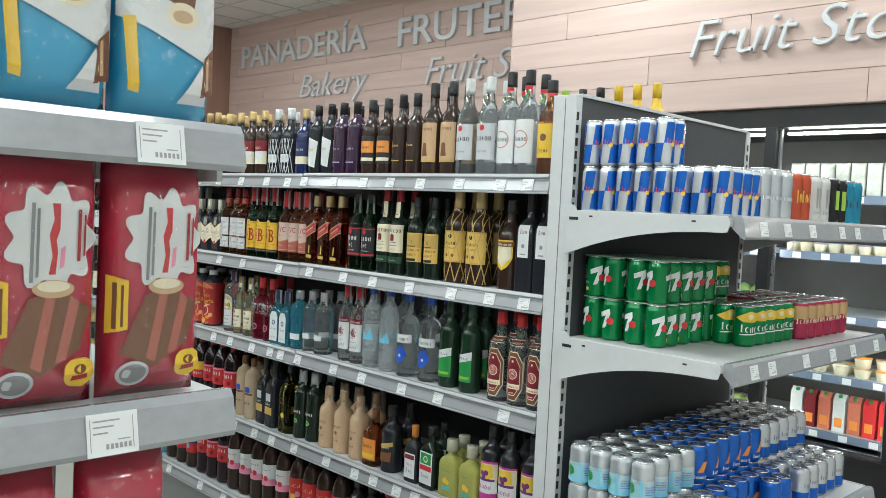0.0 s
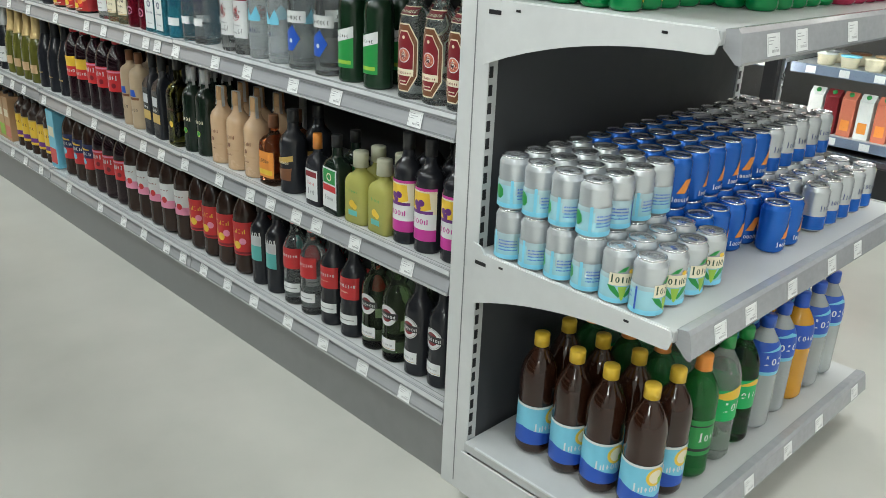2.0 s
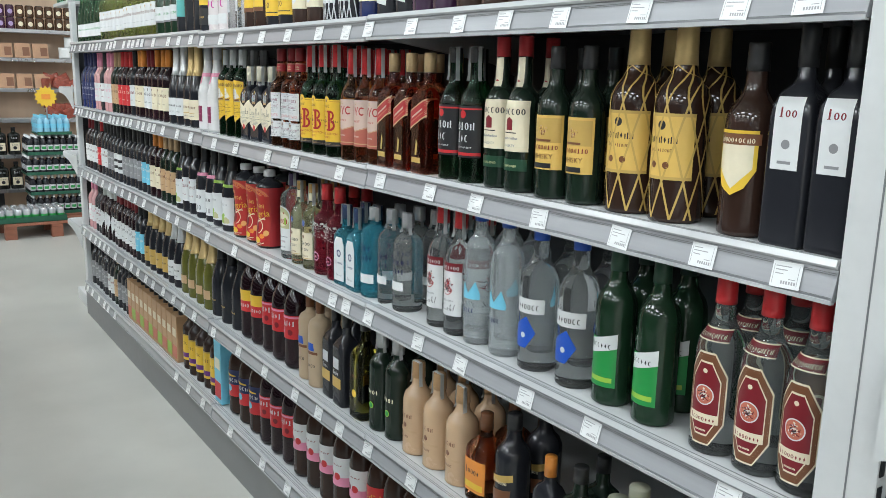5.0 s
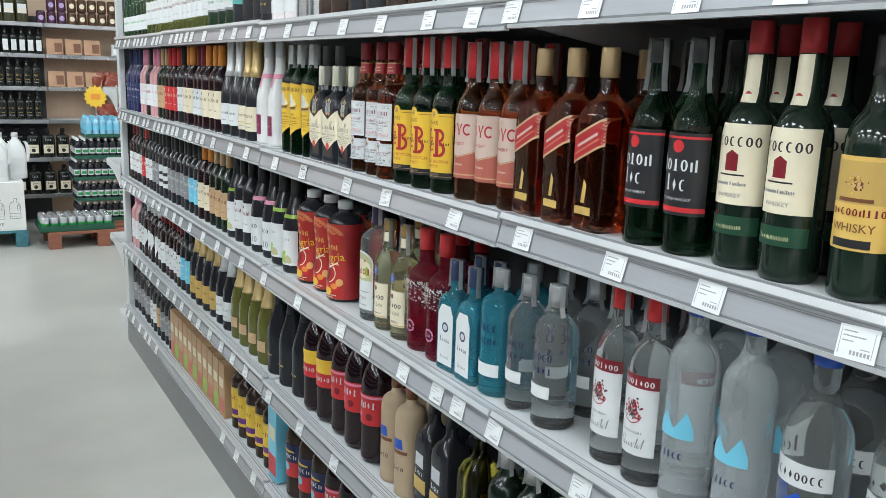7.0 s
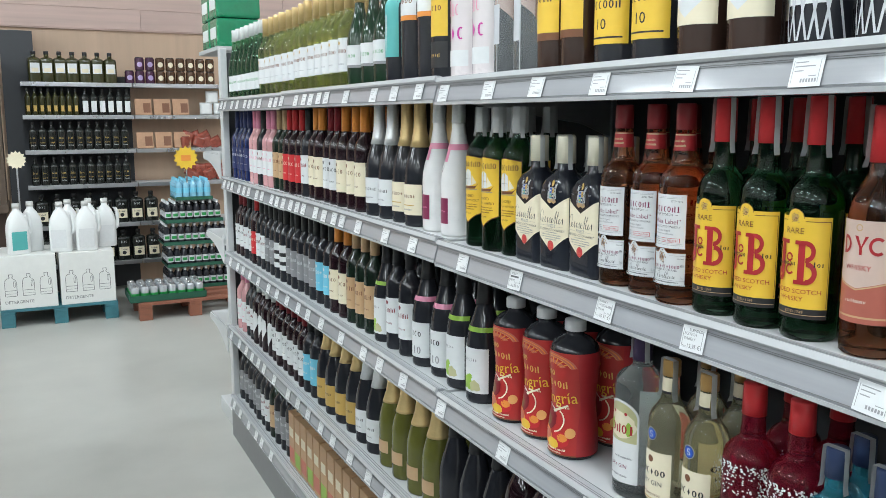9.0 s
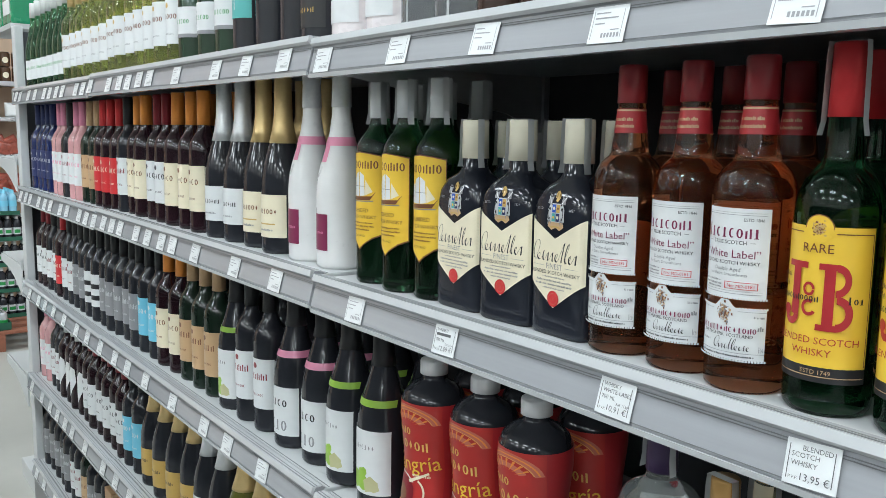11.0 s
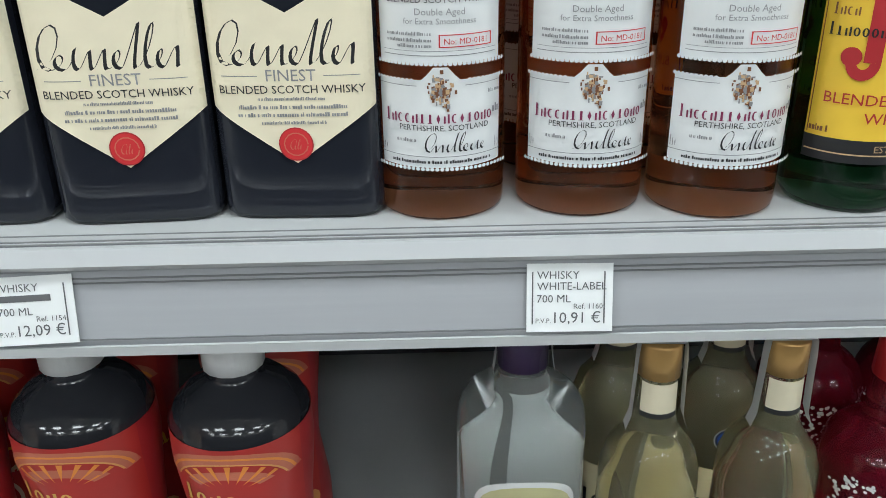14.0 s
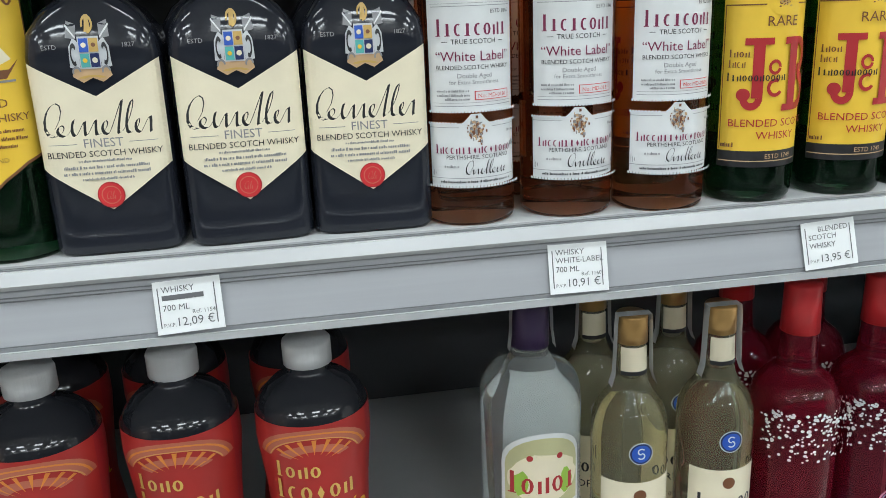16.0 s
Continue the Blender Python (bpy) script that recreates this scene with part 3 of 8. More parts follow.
kind("cream_label", "whisky_bottle", "green whisky bottle with a cream label and red capsule", "bottle", "bell", .31, .037, GREENDARK, foil("crimson"), .885,
     [("cream", .28, .62, 1.25, [("W", -.85, .85, .72, .17, "black", 11), ("P", ((-.2, .42), (.2, .42), (.2, .62), (0, .68), (-.2, .62)), "darkred"), ("R", -.4, .36, .4, .38, "black"), ("W", -.5, .5, .24, .05, "grey", 12), ("T", "WHISKEY", 0, .09, .008, "grey")]),
      ("forest", .15, .23, 1.2, [("W", -.5, .5, .3, .3, "sage", 13)]), ("cream", .70, .88, .34, [("D", 0, .16, .0075, "cream"), ("D", 0, .16, .005, "crimson")])])
kind("black_label", "whisky_bottle", "green whisky bottle with a black and red label", "bottle", "whisky", .29, .037, GREENCLEAR, plastic("black"), .90,
     [("black", .20, .60, 1.25, [("R", -1, .93, 1, .96, "red"), ("R", -1, .04, 1, .10, "red"), ("D", 0, .84, .009, "red"), ("W", -.7, .7, .54, .2, "white", 15), ("W", -.4, .4, .30, .2, "white", 16), ("T", "SCOTCH WHISKY", 0, .18, .006, "white")])], cap_label="dark screw cap", strip=True)
kind("red_slant", "whisky_bottle", "square whisky bottle with a slanting red label", "bottle", "square", .30, .0385, COGNAC, material("capsule_beige_gold", (.62, .44, .24), rough=.4, metal=.3, bump=.2, scale=120), .84,
     [(None, .08, .62, .96, [("P", ((-1, .50), (1, .72), (1, 1.0), (-1, .78)), "tan"), ("P", ((-1, .525), (1, .745), (1, .975), (-1, .755)), "crimson"), ("P", ((-.8, .60), (.8, .78), (.8, .80), (-.8, .62)), "terracotta"), ("P", ((-.6, .68), (.7, .825), (.7, .855), (-.6, .71)), "blush"), ("R", -.55, .02, .55, .10, "gold"), ("P", ((-.15, .14), (.1, .14), (.2, .32), (0, .38)), "gold")]),
      ], boxy=6, deep=.95, seg=40)
kind("blush", "whisky_bottle", "whisky bottle with a pink and white label and red cap", "bottle", "whisky", .29, .037, AMBER, foil("red"), .80,
     [("blush", .15, .59, 1.2, [("R", -1, 0, 1, .44, "rosewood"), ("R", -1, .05, 1, .07, "tan"), ("P", ((-1, .44), (0, .34), (1, .44), (1, .5), (-1, .5)), "blush"), ("P", ((-1, .435), (0, .335), (1, .435), (1, .42), (0, .32), (-1, .42)), "tan"), ("P", arc(-.45, .76, .22, .09, .34, -90, 90), "crimson"), ("R", -.52, .67, -.44, .85, "crimson"), ("P", arc(.50, .76, .22, .09, .34, 50, 310), "crimson"), ("P", ((-.12, .85), (-.02, .85), (.08, .75), (.18, .85), (.26, .85), (.11, .74), (.11, .67), (.03, .67), (.03, .74)), "crimson"), ("T", "WHISKY", 0, .52, .009, "crimson"), ("P", arc(0, .93, .10, .035, .3, 0, 350), "tan"), ("W", -.3, .3, .20, .04, "blush", 22)])], strip=True)
kind("rare", "whisky_bottle", "green scotch bottle with a yellow label and large red mark", "bottle", "bell", .308, .0375, GREENCLEAR, foil("red"), .82,
     [("yellow", .10, .54, 1.25, [("R", -1, 0, 1, .10, "black"), ("R", -.97, .035, .97, .041, "tan"), ("T", "ESTD 1749", .1, .052, .0056, "tan"), ("R", -.97, .11, -.955, .96, "brown"), ("R", .955, .11, .97, .96, "brown"), ("R", -.97, .955, -.30, .962, "brown"), ("R", .30, .955, .97, .962, "brown"), ("D", 0, .985, .0125, "yellow"), ("P", arc(0, .985, .265, .092, .07, 0, 180), "brown"), ("C", 0, .985, .007, .007, ("brown", "tan", "gold"), 25), ("T", "RARE", 0, .835, .0112, "brown"),
                                  ("R", -.46, .42, -.28, .76, "crimson"), ("R", -.60, .73, -.14, .77, "crimson"), ("P", arc(-.46, .42, .18, .072, .62, 180, 360), "crimson"), ("D", -.59, .44, .0052, "crimson"),
                                  ("P", arc(-.10, .60, .11, .045, .42, 0, 350), "crimson"), ("P", arc(-.08, .48, .14, .055, .40, 60, 330), "crimson"),
                                  ("R", .16, .35, .34, .76, "crimson"), ("R", .06, .73, .40, .77, "crimson"), ("R", .06, .34, .40, .38, "crimson"), ("P", arc(.36, .665, .24, .105, .45, -90, 90), "crimson"), ("P", arc(.38, .455, .28, .115, .45, -90, 90), "crimson"),
                                  ("W", -.86, -.50, .66, .045, "brown", 26), ("W", -.86, -.56, .60, .045, "brown", 27), ("W", -.88, .10, .52, .05, "black", 28), ("W", .55, .86, .52, .05, "black", 29),
                                  ("T", "BLENDED SCOTCH", 0, .25, .0088, "crimson"), ("T", "WHISKY", 0, .175, .0088, "crimson"), ("W", -.92, -.70, .125, .03, "brown", 30)])], strip=True, seg=32)
kind("white_label", "whisky_bottle", "amber scotch bottle with two white paper labels", "bottle", "bulge", .314, .0382, AMBER, material("cap_dark_crimson", (0.26, 0.020, 0.026), rough=0.35, vary=0.08, coat=0.15), .878,
     [("white", .292, .559, .98, [("R", -.90, .045, .90, .05, "grey"), ("R", -.90, .075, .90, .078, "grey"), ("R", -.90, .925, .90, .93, "grey"), ("R", -.90, .95, .90, .953, "grey"), ("T", "ESTD 1846", .60, .86, .0040, "black"), ("W", -.80, .80, .67, .15, "plum", 31), ("T", "TRUE SCOTCH", 0, .60, .0052, "black"), ("R", -.66, .618, -.54, .623, "black"), ("R", .54, .618, .66, .623, "black"),
                                 ("T", "“White Label”", 0, .45, .0104, "plum"), ("T", "BLENDED SCOTCH WHISKY", 0, .375, .0047, "black"), ("T", "Double Aged", 0, .30, .0050, "grey"), ("T", "for Extra Smoothness", 0, .245, .0044, "grey"),
                                 ("W", -.80, -.12, .175, .025, "grey", 35), ("W", -.80, -.12, .135, .025, "grey", 36), ("W", -.62, -.12, .10, .025, "grey", 37), ("R", -.02, .175, .78, .181, "red"), ("R", -.02, .10, .78, .106, "red"), ("R", -.02, .10, .0, .18, "red"), ("R", .76, .10, .78, .18, "red"), ("T", "No: MD-0181", .38, .120, .0044, "red")]
                                + [("D", -.98 + i * .0653, 0.0, .00115, "white") for i in range(31)]),
      ("white", .105, .263, 1.02, [("P", ((-.32, .97), (.32, .97), (.2, 1.05), (.1, 1.14), (-.1, 1.14), (-.2, 1.05)), "white"), ("R", -1, .93, -.34, .937, "grey"), ("R", .34, .93, 1, .937, "grey"), ("C", 0, .88, .0085, .0105, ("brown", "tan", "brown", "grey"), 48), ("W", -.86, .80, .52, .145, "plum", 38), ("W", .80, .94, .58, .10, "grey", 41),
                                  ("T", "PERTHSHIRE, SCOTLAND", .05, .435, .0046, "black"), ("S", -.25, .62, .19, .22, "black", 39), ("W", -.66, -.36, .30, .05, "grey", 42), ("R", -.98, .13, .98, .138, "grey"), ("W", -.75, .75, .055, .045, "black", 40), ("W", -.96, -.84, .17, .12, "grey", 43), ("W", .84, .96, .17, .12, "grey", 44), ("W", .70, .94, .82, .05, "grey", 45)]
                                 + [("D", -.98 + i * .0653, 1.0, .0011, "white") for i in range(31) if abs(-.98 + i * .0653) > .34] + [("D", -.98 + i * .0653, 0.0, .0011, "white") for i in range(31)]),
      ("crimson", .775, .858, 1.2, [("R", -1, .9, 1, .97, "tan"), ("W", -.30, .30, .50, .16, "tan", 46), ("W", -.34, .34, .22, .16, "tan", 47)]), (None, .885, .985, 1.0, [("S", -.62, .50, .25, .50, "tan", 49)]),
      (None, .59, .665, .5, [("P", arc(-.35, .50, .42, .42, .22, 0, 350), CLEAR), ("P", arc(.30, .42, .46, .36, .22, -60, 290), CLEAR), ("P", arc(.0, .60, .62, .34, .16, 20, 200), CLEAR)])], cap_label="dark red printed cap", seg=36)
kind("chevron", "whisky_bottle", "dark square scotch bottle with a pointed cream label", "bottle", "square", .262, .0475, material("navy_black_glass", (0.016, 0.018, 0.025), rough=0.08, vary=0.1, scale=20), material("capsule_cream", (0.80, 0.75, 0.60), rough=.4), .80,
     [(None, .12, .575, .955, [("P", ((-1, .30), (-.5, .165), (0, .03), (.5, .165), (1, .30), (1, .94), (.5, .835), (0, .73), (-.5, .835), (-1, .94)), "cream"),
                             ("S", -.90, .76, .50, .20, "black", 41), ("R", -.84, .447, -.40, .4505, "grey"), ("R", .40, .447, .84, .4505, "grey"), ("T", "FINEST", 0, .425, .0092, "grey"), ("T", "BLENDED SCOTCH WHISKY", 0, .368, .0064, "black"),
                             ("W", -.42, .42, .335, .018, "grey", 42), ("W", -.66, .66, .295, .022, "grey", 43), ("W", -.68, .68, .258, .022, "grey", 44), ("W", -.40, .40, .222, .018, "grey", 48), ("D", 0, .125, .0098, "crimson"), ("D", 0, .125, .0090, "red"), ("P", arc(0, .125, .155, .058, .10, 0, 352), "terracotta"), ("S", -.075, .055, .10, .05, "terracotta", 50),
                             ]),
      (None, .485, .68, .5, [("P", ((-0.568, 0.116), (-0.284, 0.026), (0.0, 0.09), (0.284, 0.026), (0.568, 0.116), (0.483, 0.244), (-0.483, 0.244)), "tan"), ("P", ((-0.596, 0.244), (-0.312, 0.218), (-0.284, 0.577), (-0.426, 0.654), (-0.568, 0.526)), "silver"), ("P", ((0.312, 0.218), (0.596, 0.244), (0.568, 0.526), (0.426, 0.654), (0.284, 0.577)), "silver"), ("P", ((-0.625, 0.654), (-0.341, 0.628), (-0.312, 0.833), (-0.568, 0.884)), "grey"), ("P", ((0.341, 0.628), (0.625, 0.654), (0.568, 0.884), (0.312, 0.833)), "grey"), ("P", ((-.60, .84), (-.34, .66), (-.36, .64), (-.62, .81)), "white"), ("P", ((.60, .84), (.34, .66), (.36, .64), (.62, .81)), "white"),
                             ("P", arc(0, .83, .17, .13, .34, -90, 200), "gold"), ("P", ((-.08, .72), (.10, .72), (.06, .96), (-.04, .96)), "gold"), ("R", -0.30, 0.218, 0.30, 0.664, "silver"), ("R", -0.27, 0.449, -0.012, 0.638, "blue"), ("R", 0.012, 0.449, 0.27, 0.638, "gold"), ("R", -0.27, 0.238, -0.012, 0.428, "teal"), ("R", 0.012, 0.238, 0.27, 0.428, "navy"), ("D", -0.14, 0.545, 0.0018, "cream"), ("D", 0.14, 0.334, 0.00195, "cream"), ("D", 0.14, 0.545, 0.0015, "brown"), ("D", -0.14, 0.334, 0.0016, "yellow"),
                             ("P", arc(-.44, .42, .10, .16, .4, 40, 300), "black"), ("P", arc(.44, .42, .10, .16, .4, -120, 140), "black"), ("P", arc(-.42, .18, .13, .08, .4, 0, 200), "grey"), ("P", arc(.42, .18, .13, .08, .4, 0, 200), "grey"), ("P", arc(0, .08, .40, .05, .5, 10, 170), "gold"), ("T", "ESTD", -1.12, .50, .0046, "grey"), ("T", "1827", 1.12, .50, .0046, "grey")])],
     deep=.72, boxy=5.5, seg=56, strip=True)
kind("clipper", "whisky_bottle", "green whisky bottle with a yellow sailing-ship label", "bottle", "tall", .315, .0375, GREENCLEAR, material("capsule_grey", (.60, .61, .61), rough=.4), .83,
     [(None, .17, .665, 1.1, [("P", ((-1, .16), (-.6, .12), (-.2, .05), (0, 0), (.2, .05), (.6, .12), (1, .16), (1, .96), (.5, .985), (0, 1), (-.5, .985), (-1, .96)), "brown"), ("P", ((-.97, .17), (-.6, .135), (-.2, .065), (0, .018), (.2, .065), (.6, .135), (.97, .17), (.97, .95), (.5, .975), (0, .99), (-.5, .975), (-.97, .95)), "yellow"), ("W", -.88, .88, .83, .11, "brown", 58),
                             ("P", ((-.62, .56), (-.36, .55), (-.30, .74), (-.52, .71)), "white"), ("P", ((-.34, .55), (-.04, .55), (-.02, .80), (-.26, .77)), "white"), ("P", ((0, .55), (.28, .56), (.24, .76), (.02, .80)), "white"), ("P", ((.30, .56), (.62, .60), (.30, .72)), "cream"), ("P", ((-.62, .62), (-.30, .62), (-.30, .625), (-.62, .625)), "grey"), ("P", ((-.32, .65), (.26, .65), (.26, .655), (-.32, .655)), "grey"), ("R", -.335, .55, -.325, .80, "brown"), ("R", -.02, .55, -.01, .83, "brown"), ("P", ((-.66, .54), (.56, .555), (.74, .60), (.50, .515), (-.50, .505)), "brown"), ("P", ((-.72, .50), (.64, .51), (.64, .50), (-.72, .49)), "grey"),
                             ("T", "BLENDED", 0, .39, .0085, "brown"), ("T", "SCOTCH WHISKY", 0, .325, .0078, "brown"), ("W", -.62, .62, .275, .018, "brown", 52), ("W", -.66, .66, .24, .018, "brown", 53), ("W", -.5, .5, .205, .018, "brown", 54), ("T", "SCOTLAND", 0, .14, .0048, "brown")])], strip=True, seg=28)
kind("pearl", "cava_bottle", "pearl-white cava bottle with a pink ribbon and plum label", "bottle", "champagne", .315, .044, material("pearl_white", (.72, .71, .70), rough=.3, coat=.3), foil("silver"), .84,
     [("plum", .10, .30, .45, [("W", -.6, .6, .45, .1, "pink", 55)]), ("pink", .66, .70, 1.6, []), ("pink", .58, .665, .16, [])])
kind("cava_gold", "cava_bottle", "dark cava bottle with gold foil and a cream label", "bottle", "champagne", .315, .044, BLACKGLASS, foil("gold"), .66,
     [("cream", .10, .36, 1.25, [("W", -.7, .7, .55, .16, "brown", 57), ("R", -.6, .3, .6, .33, "gold"), ("W", -.5, .5, .15, .06, "grey", 58)])], cap_label="crumpled gold foil")
kind("cava_silver", "cava_bottle", "dark cava bottle with silver foil and a white label", "bottle", "champagne", .315, .044, BLACKGLASS, foil("silver"), .66,
     [("white", .12, .36, 1.25, [("W", -.7, .7, .5, .16, "black", 59), ("W", -.5, .5, .2, .06, "grey", 60)])])
# gins, vodkas and liqueurs
kind("diamond", "liqueur_bottle", "clear liqueur bottle with a red eight-sided label", "bottle", "whisky", .30, .0415, WHITEGLASS, plastic("red"), .86,
     [(None, .06, .60, 1.0, [("P", ((-.9, .24), (-.36, 0), (.36, 0), (.9, .24), (.9, .76), (.36, 1), (-.36, 1), (-.9, .76)), "cream"), ("P", ((-.84, .25), (-.34, .02), (.34, .02), (.84, .25), (.84, .75), (.34, .98), (-.34, .98), (-.84, .75)), "brown"), ("P", ((-.66, .30), (-.26, .10), (.26, .10), (.66, .30), (.66, .70), (.26, .90), (-.26, .90), (-.66, .70)), "cream"), ("P", ((-.62, .31), (-.25, .12), (.25, .12), (.62, .31), (.62, .69), (.25, .88), (-.25, .88), (-.62, .69)), "darkred"),
                             ("D", 0, .54, .0175, "white"), ("D", 0, .54, .0155, "terracotta"), ("C", 0, .54, .011, .011, ("white", "black", "darkred", "cream"), 62), ("R", -.66, .24, .66, .34, "cream"), ("W", -.56, .56, .26, .055, "darkred", 61), ("D", 0, .80, .004, "cream"), ("W", -.24, .24, .15, .03, "cream", 60)]),
      ("darkred", .66, .73, .75, [("W", -.8, .8, .3, .4, "cream", 63), ("R", -1, .9, 1, 1, "cream"), ("R", -1, 0, 1, .1, "cream")])])
kind("greencap", "liqueur_bottle", "dark green liqueur bottle with a slanting green and white label", "bottle", "whisky", .32, .0395, GREENMID, material("capsule_dark_green", (.02, .06, .035), rough=.35), .82,
     [("green", .12, .42, .85, [("P", ((-1, .62), (1, .82), (1, 1.12), (-1, .92)), "white"), ("W", -.7, .7, .8, .13, "black", 63), ("R", -.8, .1, .8, .2, "lime")])])
kind("bluecap", "anisette_bottle", "clear anisette bottle with a blue cap and white band", "bottle", "whisky", .32, .0425, CLEAR, plastic("blue"), .88,
     [("white", .40, .50, 1.1, [("W", -.8, .8, .25, .5, "black", 65)]), (None, .16, .38, .9, [("P", ((-.8, .0), (.2, .0), (.8, .5), (.2, 1), (-.8, .6)), "blue"), ("D", 0, .4, .006, "white")])])
kind("frost", "vodka_bottle", "frosted vodka bottle with a blue mountain print", "bottle", "tall", .33, .0375, FROST, plastic("blue"), .88,
     [(None, .2, .55, 1.0, [("P", ((-.9, .45), (-.3, .7), (.1, .5), (.6, .75), (.9, .5), (.9, .38), (-.9, .38)), "sky"), ("W", -.6, .6, .1, .12, "navy", 67)])])
kind("redband", "vodka_bottle", "clear vodka bottle with a red and white label", "bottle", "whisky", .31, .038, CLEAR, foil("red"), .84,
     [("white", .16, .58, 1.05, [("R", -1, .84, 1, 1, "darkred"), ("W", -.85, .85, .87, .1, "white", 71), ("C", 0, .56, .017, .020, ("darkred", "black", "grey", "red", "black"), 73), ("P", arc(0, .56, .46, .17, .08, 200, 340), "crimson"), ("W", -.5, .5, .27, .05, "grey", 72), ("S", -.5, .5, .10, .12, "black", 74)])], strip=True)
kind("clearlow", "vodka_bottle", "squat clear vodka bottle with blue print", "bottle", "cylinder", .245, .0405, CLEAR, material("cap_silver", (.6, .6, .62), rough=.3, metal=.6), .87,
     [(None, .2, .62, 1.0, [("W", -.8, .8, .75, .18, "navy", 73), ("W", -.8, .8, .52, .16, "navy", 74), ("R", -.7, .08, .7, .3, "white")])], strip=True)
kind("aqualow", "vodka_bottle", "squat turquoise vodka bottle with a white label", "bottle", "cylinder", .25, .0405, AQUA, material("cap_silver", (.6, .6, .62)), .87,
     [(None, .14, .66, 1.0, [("W", -.8, .8, .75, .16, "navy", 75), ("W", -.8, .8, .55, .14, "navy", 76), ("R", -.9, .05, .9, .25, "white")])], strip=True)
kind("aquagin", "gin_bottle", "square blue gin bottle with a white arched label", "bottle", "square", .27, .0385, AQUA, material("cap_navy", (.03, .05, .12), rough=.4), .84,
     [(None, .06, .64, .8, [("P", ((-.85, 0), (.85, 0), (.85, .8), (.5, .95), (-.5, .95), (-.85, .8)), "white"), ("D", 0, .6, .011, "navy"), ("D", 0, .6, .007, "silver"), ("W", -.6, .6, .36, .08, "navy", 77), ("W", -.5, .5, .1, .06, "grey", 78)])], boxy=6, deep=.75, strip=True, seg=36)
kind("rubygin", "gin_bottle", "red gin bottle with white hearts and a red capsule", "bottle", "bell", .28, .0425, RUBY, plastic("red"), .835,
     [(None, .10, .60, 1.2, [("P", arc(0, .22, .30, .105, .12, 0, 350), "pink"), ("P", arc(0, .22, .24, .085, .10, 0, 350), "lilac"), ("W", -.16, .16, .19, .06, "pink", 79)] + [("D", random.Random(i).uniform(-1, 1), .985 - .34 * random.Random(i + 99).random() ** 1.8, .0008 + .0008 * random.Random(i + 7).random(), "white") for i in range(240)])], cap_label="red plastic cap", seg=28)
kind("strawgin", "gin_bottle", "pale gin bottle with a cream label and blue seal", "bottle", "whisky", .270, .036, STRAW, material("cap_copper", (.55, .33, .12), rough=.3, metal=.6), .91,
     [("cream", .12, .44, 1.05, [("D", 0, .84, .006, "brown"), ("W", -.8, .8, .52, .18, "black", 81), ("T", "DRY GIN", 0, .32, .012, "black"), ("W", -.6, .6, .1, .08, "brown", 82), ("R", -.95, .03, .95, .05, "gold")]), (None, .48, .62, .5, [("D", 0, .5, .0112, "silver"), ("D", 0, .5, .0102, "navy"), ("D", 0, .5, .0086, "blue"), ("P", arc(0, .56, .20, .09, .35, 30, 270), "white"), ("P", arc(0, .44, .20, .09, .35, 210, 450), "white")]), ("cream", .80, .90, .38, [("R", -1, 0, 1, .15, "black")])], strip=True)
kind("large_gin", "gin_bottle", "clear gin bottle with a pale olive label", "bottle", "cylinder", .285, .047, glass("pale_clear", (.94, .98, .97), transmission=.93), material("cap_plum", (.05, .03, .08), rough=.4), .865,
     [(None, .10, .63, .92, [("P", tuple([(-.92, 0), (.92, 0)] + [(.92 * math.cos(radians(a)), .80 + .20 * math.sin(radians(a))) for a in range(0, 181, 15)]), "white"), ("P", tuple([(-.84, .50), (.84, .50)] + [(.84 * math.cos(radians(a)), .78 + .19 * math.sin(radians(a))) for a in range(0, 181, 15)]), "sage"), ("P", blob(0, .70, .80, .16, 24, .06, 2), "cream"), ("P", blob(-.5, .66, .16, .08, 10, .3, 5), "lime"), ("P", blob(.5, .66, .16, .08, 10, .3, 6), "lime"), ("D", -.3, .84, .003, "crimson"), ("D", .34, .84, .003, "crimson"),
                            ("W", -.80, .80, .60, .15, "crimson", 85), ("W", -.2, .7, .30, .025, "grey", 86), ("T", "DRY GIN", 0, .18, .010, "plum"), ("W", -.5, .5, .07, .03, "grey", 87)]), (None, .12, .64, 3.1, [("R", .72, 0, 1, .96, "white"), ("R", -1, 0, -.72, .96, "white")])], strip=True, seg=32)
